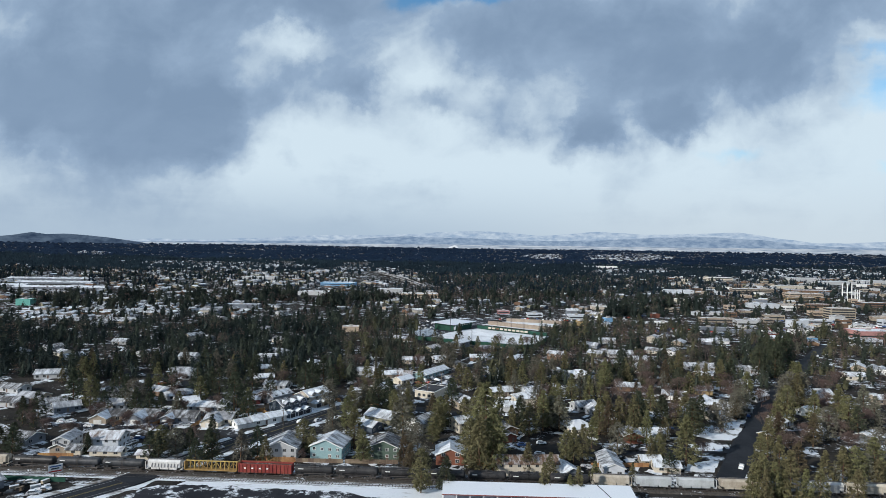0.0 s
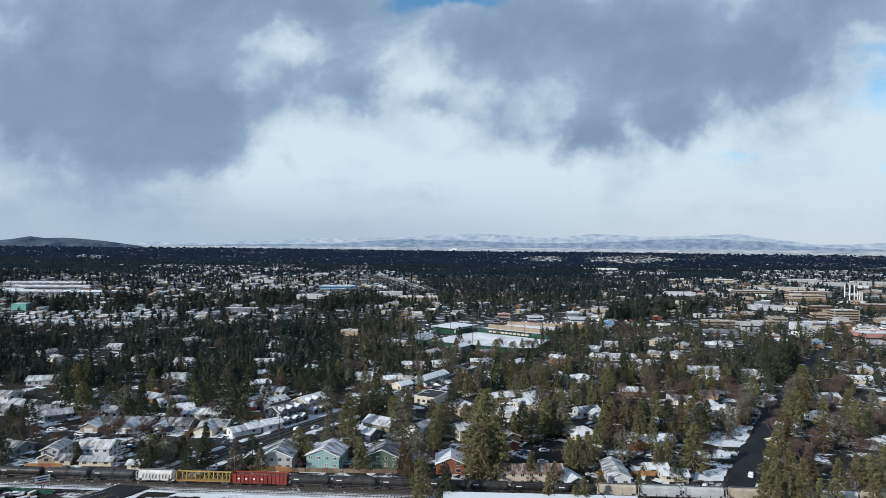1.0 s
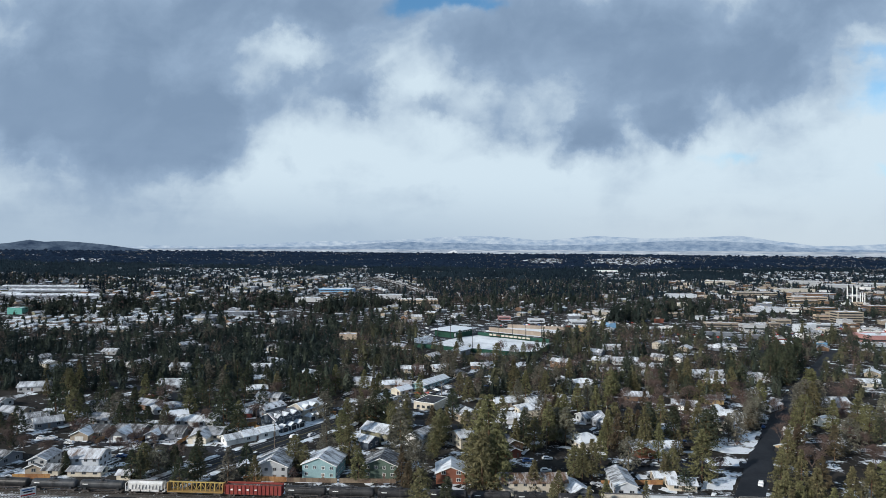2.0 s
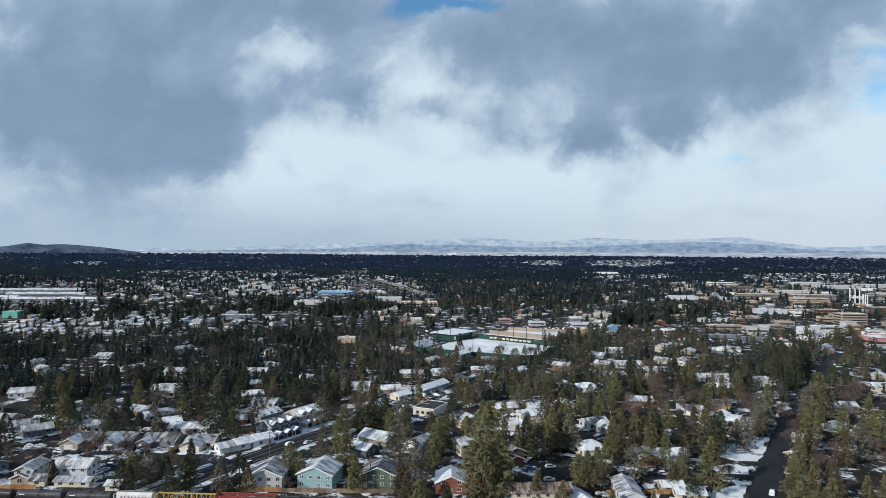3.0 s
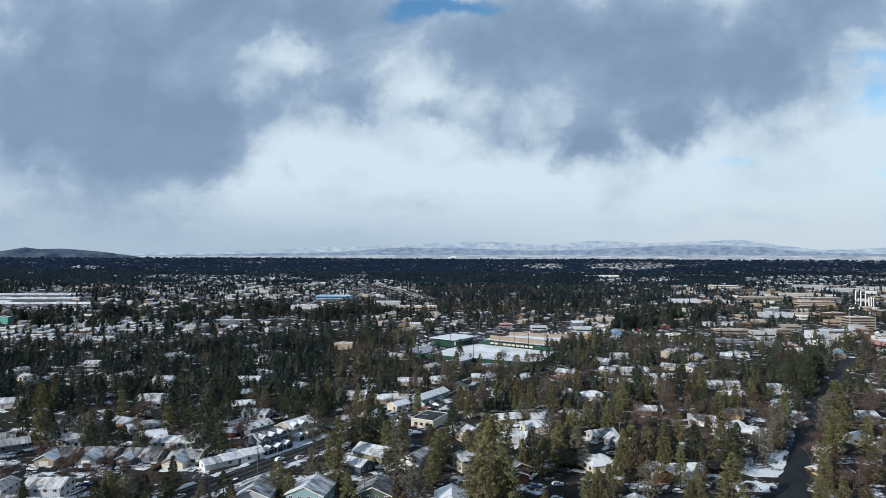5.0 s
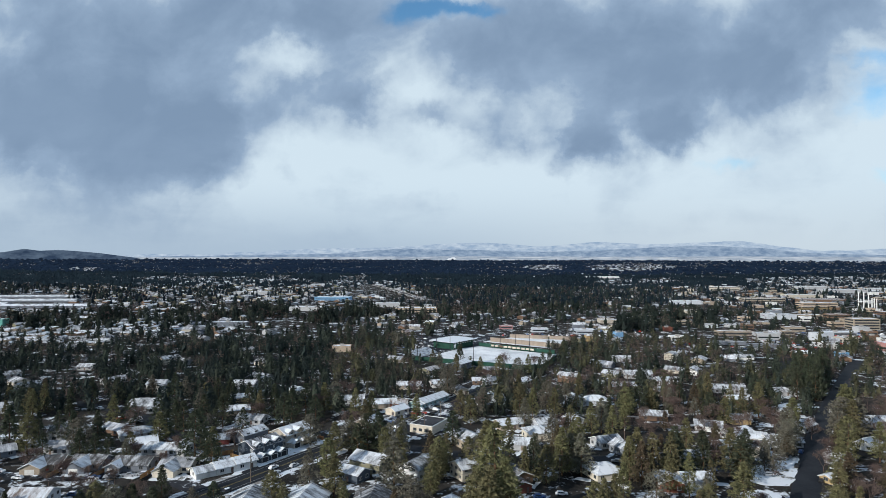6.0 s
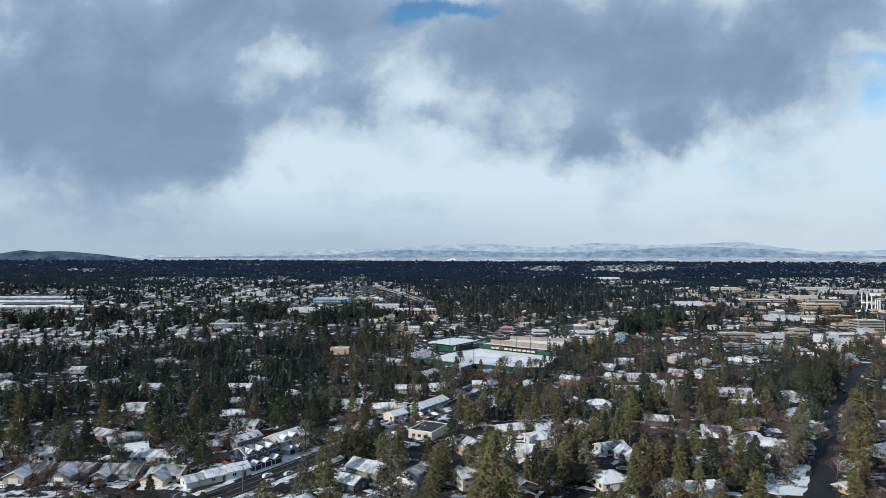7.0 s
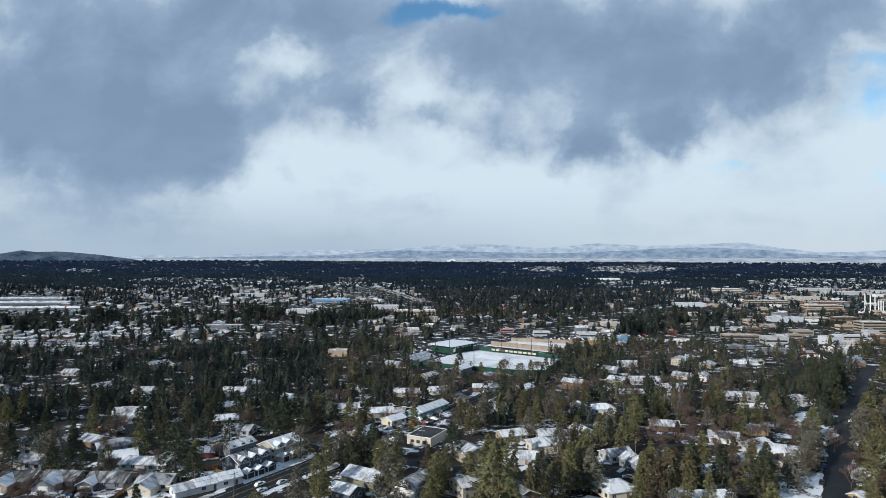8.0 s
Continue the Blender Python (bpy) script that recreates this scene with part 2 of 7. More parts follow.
WALLS = dict(
    grey=(0.42, 0.43, 0.44), pale_grey=(0.50, 0.53, 0.57), beige=(0.47, 0.43, 0.36), cream=(0.56, 0.51, 0.42), teal=(0.235, 0.355, 0.370), dark_green=(0.10, 0.14, 0.115),
    brick=(0.185, 0.075, 0.052), white=(0.72, 0.72, 0.70), navy=(0.075, 0.092, 0.115), tan=(0.33, 0.28, 0.22), brown=(0.17, 0.11, 0.075), olive=(0.20, 0.19, 0.13),
    red=(0.20, 0.065, 0.055), peach=(0.46, 0.37, 0.28), slate=(0.17, 0.19, 0.22), sky_blue=(0.17, 0.33, 0.50), mint=(0.16, 0.42, 0.36), rose=(0.40, 0.21, 0.20), ochre=(0.38, 0.28, 0.15))
for key, c in WALLS.items():
    M["wall_" + key] = paint(f"{key}_siding", c, 0.8, scale=0.5, bump=0.01)
M["glass"] = material("window_glass", (0.02, 0.025, 0.03), (0.05, 0.06, 0.07), 0.8, 0.12)
M["trim"] = paint("white_trim", (0.75, 0.75, 0.73))
M["frame_dull"] = paint("dull_window_frame", (0.28, 0.27, 0.26))
M["dark_trim"] = paint("dark_trim", (0.04, 0.04, 0.045))
M["door"] = paint("painted_door", (0.16, 0.12, 0.10), shift=0.2)
M["garage"] = paint("garage_door_white", (0.62, 0.62, 0.60))
M["fence"] = material("cedar_fence", (0.24, 0.13, 0.06), (0.40, 0.23, 0.11), 0.8, 0.9, streak=(1, 1, 1), shift=0.12)
M["fence_grey"] = material("grey_fence", (0.13, 0.10, 0.075), (0.22, 0.17, 0.13), 0.8, 0.9, shift=0.12)
M["bark"] = material("pine_bark", (0.06, 0.042, 0.03), (0.15, 0.095, 0.06), 1.2, 0.95, 0.05)
M["needles"] = material("pine_needles", (0.060, 0.060, 0.031), (0.176, 0.163, 0.082), 0.45, 0.75, island=0.8, shift=0.2)
# Dark needles, deepened and blued to hold the western cloud shade.
M["needles_dark"] = material("dark_needles", (0.025, 0.033, 0.023), (0.076, 0.085, 0.052), 0.45, 0.75, island=0.8, shift=0.2)
M["needles_frost"] = material("frosted_needles", (0.074, 0.073, 0.056), (0.175, 0.166, 0.128), 0.45, 0.8, island=0.8, shift=0.2)
M["needles_rust"] = material("rusty_needles", (0.055, 0.046, 0.030), (0.108, 0.084, 0.052), 0.45, 0.8, island=0.8, shift=0.2)
M["wood_green"] = material("mid_pine_green", (0.018, 0.026, 0.021), (0.056, 0.066, 0.049), 0.05, 0.85, island=0.5, shift=0.13, fine=5)
M["wood_olive"] = material("mid_pine_olive", (0.036, 0.039, 0.023), (0.105, 0.102, 0.060), 0.05, 0.85, island=0.5, shift=0.13, fine=5)
# Dark pine with some western cloud shade mixed into its colour.
M["wood_dark"] = material("mid_pine_dark", (0.010, 0.017, 0.016), (0.031, 0.041, 0.036), 0.05, 0.85, island=0.5, shift=0.13, fine=5)
M["wood_grey"] = material("mid_pine_grey", (0.043, 0.045, 0.034), (0.100, 0.096, 0.074), 0.05, 0.85, island=0.5, shift=0.13, fine=5)
# Blue haze of the distance is mixed into these two base colours.
M["wood_haze"] = material("hazed_conifers", (0.007, 0.013, 0.019), (0.018, 0.030, 0.038), 0.008, 0.9, island=0.1, shift=0.05, fine=5)
M["wood_far_haze"] = material("far_hazed_conifers", (0.006, 0.013, 0.026), (0.014, 0.027, 0.050), 0.008, 0.9, island=0.1, shift=0.05, fine=5)
M["twigs"] = material("bare_twigs", (0.075, 0.056, 0.050), (0.165, 0.122, 0.108), 0.5, 0.9, island=0.5, shift=0.12)
M["tyre"] = material("tyre_rubber", (0.015, 0.015, 0.016), (0.03, 0.03, 0.03), 3.0, 0.9)
for key, c, r in (("white", (0.75, 0.76, 0.77), 0.3), ("black", (0.02, 0.02, 0.022), 0.3), ("silver", (0.42, 0.43, 0.45), 0.3), ("red", (0.35, 0.025, 0.02), 0.35), ("blue", (0.04, 0.09, 0.22), 0.3)):
    M["car_" + key] = paint(f"{key}_car_paint", c, r)
M["tank_black"] = material("black_tank", (0.010, 0.011, 0.013), (0.045, 0.043, 0.043), 0.4, 0.5, shift=0.1)
M["tank_grey"] = material("dark_grey_tank", (0.018, 0.021, 0.024), (0.055, 0.058, 0.064), 0.4, 0.55, shift=0.08)
M["hopper_white"] = material("white_hopper", (0.50, 0.49, 0.47), (0.72, 0.71, 0.69), 0.3, 0.6, shift=0.05)
M["hopper_grey"] = material("grey_hopper", (0.36, 0.38, 0.39), (0.52, 0.54, 0.55), 0.3, 0.6, shift=0.08)
M["hopper_tan"] = material("tan_hopper", (0.36, 0.32, 0.255), (0.52, 0.47, 0.39), 0.3, 0.65, shift=0.06)
M["car_yellow"] = material("yellow_beam_car", (0.30, 0.20, 0.06), (0.44, 0.30, 0.10), 0.5, 0.6)
M["car_oxide"] = material("oxide_red_gondola", (0.17, 0.038, 0.032), (0.27, 0.065, 0.052), 0.4, 0.7)
M["graffiti"] = paint("grey_spray", (0.22, 0.22, 0.24))
M["green_wall"] = material("green_fence_cloth", (0.018, 0.055, 0.042), (0.030, 0.085, 0.062), 0.2, 0.8, shift=0.03)
M["peach_fence"] = material("peach_board_fence", (0.265, 0.22, 0.178), (0.36, 0.305, 0.25), 0.15, 0.85, shift=0.03)
M["bleacher"] = material("aluminium_bleacher", (0.25, 0.26, 0.27), (0.42, 0.43, 0.44), 0.5, 0.5, snow=0.35, shift=0.03)
M["pole"] = material("weathered_pole", (0.10, 0.08, 0.065), (0.19, 0.155, 0.125), 1.0, 0.9)
M["wire"] = paint("black_wire", (0.03, 0.03, 0.03))


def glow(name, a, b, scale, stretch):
    """Distance as a plain backdrop: miles of hazy air painted in, glowing faintly itself."""
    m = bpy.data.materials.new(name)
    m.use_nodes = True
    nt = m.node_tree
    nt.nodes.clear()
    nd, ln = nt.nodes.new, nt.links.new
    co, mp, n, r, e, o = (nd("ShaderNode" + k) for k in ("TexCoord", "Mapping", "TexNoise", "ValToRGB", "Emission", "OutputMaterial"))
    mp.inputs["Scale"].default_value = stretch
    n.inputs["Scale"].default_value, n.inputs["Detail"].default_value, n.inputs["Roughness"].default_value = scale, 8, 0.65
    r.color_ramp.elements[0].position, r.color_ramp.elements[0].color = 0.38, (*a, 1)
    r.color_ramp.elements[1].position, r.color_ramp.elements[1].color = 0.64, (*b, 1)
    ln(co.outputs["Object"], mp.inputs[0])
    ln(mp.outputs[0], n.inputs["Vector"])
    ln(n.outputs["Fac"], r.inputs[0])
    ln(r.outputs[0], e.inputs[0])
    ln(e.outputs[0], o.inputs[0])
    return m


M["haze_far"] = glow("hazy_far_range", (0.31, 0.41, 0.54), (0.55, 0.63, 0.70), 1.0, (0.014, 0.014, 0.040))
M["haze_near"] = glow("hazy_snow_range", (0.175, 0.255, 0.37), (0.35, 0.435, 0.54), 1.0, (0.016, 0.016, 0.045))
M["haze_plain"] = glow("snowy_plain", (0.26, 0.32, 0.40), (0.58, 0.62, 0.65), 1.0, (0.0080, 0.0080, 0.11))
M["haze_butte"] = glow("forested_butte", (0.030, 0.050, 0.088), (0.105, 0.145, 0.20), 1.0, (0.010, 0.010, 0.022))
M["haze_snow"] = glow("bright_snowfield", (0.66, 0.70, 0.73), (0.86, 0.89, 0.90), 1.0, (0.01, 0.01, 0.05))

# ---- building helpers ----
def soup(name, v, f, mats, index=None):
    """A mesh from arrays of corners and of faces with equal corner counts."""
    v, f = np.asarray(v, np.float32), np.asarray(f, np.int32)
    me = bpy.data.meshes.new(name)
    me.vertices.add(len(v))
    me.vertices.foreach_set("co", v.ravel())
    me.loops.add(f.size)
    me.loops.foreach_set("vertex_index", f.ravel())
    me.polygons.add(len(f))
    me.polygons.foreach_set("loop_start", np.arange(0, f.size, f.shape[1], dtype=np.int32))
    me.polygons.foreach_set("use_smooth", np.zeros(len(f), bool))
    for m in mats:
        me.materials.append(m)
    if index is not None:
        me.polygons.foreach_set("material_index", np.asarray(index, np.int32))
    me.update(calc_edges=True)
    return me


class Shape:
    """Corners and faces gathered into one mesh."""

    def __init__(self):
        self.v, self.f = [], []

    def poly(self, pts):
        n = len(self.v)
        self.v += [tuple(p) for p in pts]
        self.f.append(tuple(range(n, n + len(pts))))
        return self

    def box(self, x0, y0, z0, x1, y1, z1):
        return self.prism([(x0, y0), (x1, y0), (x1, y1), (x0, y1)], z0, z1)

    def prism(self, ring, z0, z1, top=None):
        """A level outline, anticlockwise, raised from z0 to z1; top: another outline for the upper rim."""
        n, k = len(self.v), len(ring)
        self.v += [(x, y, z0) for x, y in ring] + [(x, y, z1) for x, y in (top or ring)]
        self.f += [tuple(range(n + k - 1, n - 1, -1)), tuple(range(n + k, n + 2 * k))]
        self.f += [(n + i, n + (i + 1) % k, n + k + (i + 1) % k, n + k + i) for i in range(k)]
        return self

    def slab(self, pts, thick):
        """A sloping plate: its upper outline, and its thickness straight down."""
        n, k = len(self.v), len(pts)
        self.v += [tuple(p) for p in pts] + [(p[0], p[1], p[2] - thick) for p in pts]
        self.f += [tuple(range(n, n + k)), tuple(range(n + 2 * k - 1, n + k - 1, -1))]
        self.f += [(n + i, n + k + i, n + k + (i + 1) % k, n + (i + 1) % k) for i in range(k)]
        return self

    def tube(self, a, b, ra, rb, sides=6):
        """A tapered bar from a to b."""
        a, b = Vector(a), Vector(b)
        d = (b - a).normalized()
        s = d.orthogonal().normalized()
        u = d.cross(s)
        n = len(self.v)
        for p, r in ((a, ra), (b, rb)):
            self.v += [tuple(p + r * (math.cos(i * math.tau / sides) * s + math.sin(i * math.tau / sides) * u)) for i in range(sides)]
        self.f += [(n + i, n + (i + 1) % sides, n + sides + (i + 1) % sides, n + sides + i) for i in range(sides)]
        self.f += [tuple(range(n + sides - 1, n - 1, -1)), tuple(range(n + sides, n + 2 * sides))]
        return self

    def lathe(self, profile, sides, axis="z", at=(0, 0, 0)):
        """A turned form: (along, radius) pairs along the axis."""
        n = len(self.v)
        for h, r in profile:
            for i in range(sides):
                c, s = r * math.cos(i * math.tau / sides), r * math.sin(i * math.tau / sides)
                p = (h, c, s) if axis == "x" else (c, h, s) if axis == "y" else (c, s, h)
                self.v.append(tuple(p[k] + at[k] for k in range(3)))
        for j in range(len(profile) - 1):
            for i in range(sides):
                q = (n + j * sides + i, n + j * sides + (i + 1) % sides, n + (j + 1) * sides + (i + 1) % sides, n + (j + 1) * sides + i)
                self.f.append(q if axis != "y" else q[::-1])
        end = n + (len(profile) - 1) * sides
        self.f += [tuple(range(n + sides - 1, n - 1, -1)), tuple(range(end, end + sides))]
        return self

    def mesh(self, name, *mats):
        me = bpy.data.meshes.new(name)
        me.from_pydata(self.v, [], self.f)
        bm = bmesh.new()
        bm.from_mesh(me)
        bmesh.ops.recalc_face_normals(bm, faces=bm.faces)
        bm.to_mesh(me)
        bm.free()
        for m in mats:
            me.materials.append(m)
        return me


def part(name, shape, mat, parent, label="", at=(0, 0, 0), rz=0.0):
    """One mesh object under a thing or a part."""
    me = shape.mesh(name, mat) if isinstance(shape, Shape) else shape
    ob = new(name, me)
    ob.parent = parent
    ob.location, ob.rotation_euler = at, (0, 0, radians(rz))
    return tagged(ob, label)


def thing(name, label, category, x, y, rz=0.0, z=0.0, group="", kind=""):
    ob = new(name)
    ob.location, ob.rotation_euler = (x, y, z), (0, 0, radians(rz))
    return tagged(ob, label, category, group, kind)


def structure(name, shape, mat, label, category="ground"):
    return tagged(new(name, shape.mesh(name, mat)), label, category, kind="structure")


# ---- ground, distance and roads ----
def terrain(x, y):
    """The height of the land: level round the railway, rising slowly to the far forest."""
    r = math.hypot(x, y)
    return 62 * (max(0.0, r - 1500) / 3200) ** 1.5


def make_ground():
    s = Shape()
    radii, n = [0.0, 300, 700, 1100, 1500, 1900, 2300, 2700, 3100, 3500, 3900, 4300, 4700, 4780], 96
    rings = []
    for r in radii[1:]:
        rings.append(range(len(s.v), len(s.v) + n))
        s.v += [(r * math.sin(i * math.tau / n), r * math.cos(i * math.tau / n), terrain(r, 0)) for i in range(n)]
    s.f.append(tuple(rings[0]))
    for a, b in zip(rings, rings[1:]):
        s.f += [(a[i], a[(i + 1) % n], b[(i + 1) % n], b[i]) for i in range(n)]
    return structure("ground", s, M["ground"], "brown needle-strewn ground with patches of melting snow")


make_ground()


def ridge(name, mat, label, r, base, profile, rough, seed, foot=0.0):
    """A far range as a backdrop: (side slope, rise in thousandths of the distance) along its crest, with a broken outline."""
    s, n = Shape(), 400
    us = np.linspace(profile[0][0], profile[-1][0], n)
    hs = np.interp(us, [p[0] for p in profile], [p[1] for p in profile])
    for u, h in zip(us, hs):
        d = r / math.hypot(1, u)
        h += rough * (noise.fractal((u * 14 + seed, seed, 0), 1.0, 2.0, 5))
        top = 89 + h * d / 1000
        s.v += [(u * d, d, base), (u * d, d, max(base + 0.5, top)), (u * d * 1.002, d * 1.002, base)]
    for i in range(n - 1):
        a, b = 3 * i, 3 * i + 3
        s.f += [(a, b, b + 1, a + 1), (a + 1, b + 1, b + 2, a + 2)]
    return structure(name, s, mat, label, "hills")


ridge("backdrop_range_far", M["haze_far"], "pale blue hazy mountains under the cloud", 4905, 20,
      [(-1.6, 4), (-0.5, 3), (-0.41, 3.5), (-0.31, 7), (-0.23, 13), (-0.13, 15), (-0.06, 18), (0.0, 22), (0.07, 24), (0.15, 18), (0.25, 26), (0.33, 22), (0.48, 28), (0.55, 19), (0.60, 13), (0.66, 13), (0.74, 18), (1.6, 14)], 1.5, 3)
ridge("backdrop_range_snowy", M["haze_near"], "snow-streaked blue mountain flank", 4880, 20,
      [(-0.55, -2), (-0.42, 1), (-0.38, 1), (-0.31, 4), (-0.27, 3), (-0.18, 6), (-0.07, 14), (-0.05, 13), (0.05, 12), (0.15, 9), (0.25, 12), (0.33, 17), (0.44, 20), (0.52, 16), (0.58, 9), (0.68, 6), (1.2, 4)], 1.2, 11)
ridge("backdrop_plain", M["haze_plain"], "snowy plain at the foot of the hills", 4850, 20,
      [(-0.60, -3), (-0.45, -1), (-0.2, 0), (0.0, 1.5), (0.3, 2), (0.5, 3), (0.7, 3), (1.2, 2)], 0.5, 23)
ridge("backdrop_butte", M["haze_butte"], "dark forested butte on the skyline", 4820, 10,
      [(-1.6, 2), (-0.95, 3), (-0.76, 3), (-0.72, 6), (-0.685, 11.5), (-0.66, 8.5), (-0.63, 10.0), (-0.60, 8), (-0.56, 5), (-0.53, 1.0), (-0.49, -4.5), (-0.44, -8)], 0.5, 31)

# Sunlight on this snow is a white glow of its own.
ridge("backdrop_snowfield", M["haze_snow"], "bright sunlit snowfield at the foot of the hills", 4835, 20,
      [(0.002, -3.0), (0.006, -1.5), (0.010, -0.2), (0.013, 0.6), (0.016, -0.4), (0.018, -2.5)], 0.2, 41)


def strip(name, mat, label, pts, width, z=0.05, category="road", dashes=None):
    """A paved band along a line of points."""
    s = Shape()
    left, right = [], []
    for i, (x, y) in enumerate(pts):
        a, b = pts[max(0, i - 1)], pts[min(len(pts) - 1, i + 1)]
        d = Vector((b[0] - a[0], b[1] - a[1])).normalized()
        left.append((x - d.y * width / 2, y + d.x * width / 2))
        right.append((x + d.y * width / 2, y - d.x * width / 2))
    for i in range(len(pts) - 1):
        ring = [left[i], right[i], right[i + 1], left[i + 1]]
        s.prism([*ring], z - 0.3 + min(terrain(*p) for p in ring), z + max(terrain(*p) for p in ring))
    return structure(name, s, mat, label, category)


def offset(pts, d):
    out = []
    for i, (x, y) in enumerate(pts):
        a, b = pts[max(0, i - 1)], pts[min(len(pts) - 1, i + 1)]
        n = Vector((b[1] - a[1], a[0] - b[0])).normalized()
        out.append((x + n.x * d, y + n.y * d))
    return out


def near_line(x, y, pts, d):
    p = Vector((x, y))
    for a, b in zip(pts, pts[1:]):
        a, b = Vector(a), Vector(b)
        k = max(0.0, min(1.0, (p - a).dot(b - a) / (b - a).length_squared))
        if (p - (a + (b - a) * k)).length < d:
            return True
    return False


def ragged(ring, amp, step=1.6):
    """An outline with worn, uneven edges."""
    out = []
    for (ax, ay), (bx, by) in zip(ring, [*ring[1:], ring[0]]):
        d = math.hypot(bx - ax, by - ay)
        for i in range(max(1, int(d / step))):
            k = i / max(1, int(d / step))
            x, y = ax + (bx - ax) * k, ay + (by - ay) * k
            w = amp * noise.fractal((x * 0.16, y * 0.16, 4.2), 1.0, 2.0, 4)
            out.append((x - (by - ay) / d * w, y + (bx - ax) / d * w))
    return out


AVENUE = [(-165, 165), (-116, 224), (-95, 264), (-72, 300), (-44, 344), (40, 478)]
STREET = [(100, 218), (113, 238), (137, 277), (163, 317), (184, 347), (228, 408), (301, 503), (360, 580)]
structure("road_avenue_verge", Shape().prism(ragged([*offset(AVENUE, 9.5), *offset(AVENUE, -9.5)[::-1]], 2.2), -0.25, 0.05), M["verge"], "snowy verge beside the avenue", "verge")
strip("road_avenue", M["asphalt"], "dark wet asphalt avenue crossing the railway", AVENUE, 12.5, 0.07)
for d, m in ((0.25, "line_yellow"), (-0.25, "line_yellow"), (4.3, "line_white"), (-4.3, "line_white")):
    strip("road_line", M[m], "painted road line", offset(AVENUE, d), 0.18, 0.085, "road marking")
strip("road_street", M["asphalt"], "dark asphalt residential street", STREET, 9.8, 0.075)
strip("road_side_street", M["asphalt"], "side street of dark asphalt", [(60, 262), (100, 268), (127, 270)], 8, 0.06)
strip("road_lane", M["asphalt"], "dark asphalt lane between houses", [(-225, 415), (-172, 388), (-136, 350), (-95, 318), (-78, 296)], 8, 0.06)
strip("road_court", M["lot"], "residential court with parked cars", [(-190, 292), (-150, 289), (-120, 296), (-92, 276)], 8, 0.055)
strip("road_cross", M["asphalt"], "cross street among the houses", [(-44, 344), (0, 322), (60, 318), (150, 294)], 8, 0.055)
strip("road_back", M["asphalt"], "back street among the pines", [(-2, 410), (70, 425), (150, 440), (236, 420)], 8, 0.055)
strip("road_far_left", M["lot"], "distant cross street with slush", [(-400, 600), (-250, 560), (-60, 600), (-20, 660), (120, 730), (330, 740), (480, 720)], 11, 0.06)
strip("road_far", M["lot"], "distant arterial road", [(-900, 830), (-500, 860), (-100, 760), (120, 735)], 12, 0.08)
strip("road_side_downtown", M["asphalt"], "wet street running downtown", [(262, 514), (290, 565), (363, 709)], 11, 0.065)
strip("road_downtown", M["lot"], "broad downtown street", [(200, 640), (330, 645), (520, 690), (760, 760)], 14, 0.09)

for ring in ([(-107, 310), (-98, 308), (-93, 312), (-95, 318), (-104, 316)], [(-118, 293), (-104, 292), (-103, 286.5), (-117, 287)], [(-138, 294), (-123, 293), (-123, 289.5), (-137, 289)], [(-156, 296), (-144, 295), (-144, 290), (-155, 290)]):
    structure("pavement_garden", Shape().prism(ragged(ring, 0.8), -0.2, 0.085), M["lawn"], "snowy garden between board fences", "verge")

# the yard by the railway
lot = Shape().prism(ragged([(-117, 201), (-20, 196), (-16, 211), (-40, 217), (-75, 219.5), (-105, 220.5)], 2.0), -0.2, 0.06)
structure("pavement_yard", lot, M["lot"], "bare dark asphalt yard", "pavement")
structure("pavement_yard_snow", Shape().prism(ragged([(-112, 190), (90, 186), (90, 216), (0, 222), (-96, 225)], 2.5), -0.2, 0.045), M["yard_snow"], "trodden snow beside the tracks", "verge")
structure("pavement_car_park", Shape().prism([(-24, 352), (-14, 346), (0, 352), (6, 372), (12, 412), (2, 424), (-32, 396), (-36, 380)], -0.2, 0.075), M["lot"], "dark asphalt car park with slush", "pavement")
structure("pavement_drive", Shape().prism(ragged([(-84, 296), (-56, 340), (-62, 345), (-90, 300)], 0.8), -0.2, 0.08), M["lawn"], "snow-covered shared drive", "pavement")
for name, ring in (("corner_lawn", [(119, 290), (126, 284.7), (135, 284), (141, 291), (156, 314), (157.5, 319), (136, 308), (122, 300)]),
                   ("island", [(111, 268.2), (123.4, 268.4), (126.4, 274), (121.4, 280.4), (112, 277)]),
                   ("corner_plot", [(97, 243), (108.3, 242.4), (115.9, 254.4), (113.7, 256.5), (99, 250)])):
    structure("pavement_" + name, Shape().prism(ragged(ring, 0.9), -0.2, 0.09), M["lawn"], "snow-covered lawn beside the street", "verge")

# ---- railway ----
RAIL = lambda x: 227.2 - 0.045 * x  # the line's middle
RAIL_TURN = math.degrees(math.atan(-0.045))
structure("trackbed", Shape().slab([(-420, RAIL(-420) - 3.4, 0.5), (320, RAIL(320) - 3.4, 0.5), (320, RAIL(320) + 3.4, 0.5), (-420, RAIL(-420) + 3.4, 0.5)], 0.8), M["ballast"], "dark ballast trackbed with slush", "railway")
track = thing("railway_track", "rusty steel railway track on dark sleepers", "railway", 0, RAIL(0), RAIL_TURN, 0.5, kind="structure")
for side in (-0.75, 0.75):
    part("rail", Shape().box(-420, side - 0.05, 0.12, 320, side + 0.05, 0.30), M["steel"], track)
tie = Shape().box(-0.12, -1.3, -0.02, 0.12, 1.3, 0.13).mesh("sleeper", M["sleeper"])
for i in range(300):
    part("sleeper", tie, None, track, at=(-190 + i * 1.2, 0, 0))
side_track = thing("railway_track", "empty siding track in front of the train", "railway", 0, RAIL(0) - 5.2, RAIL_TURN, 0.12, kind="structure")
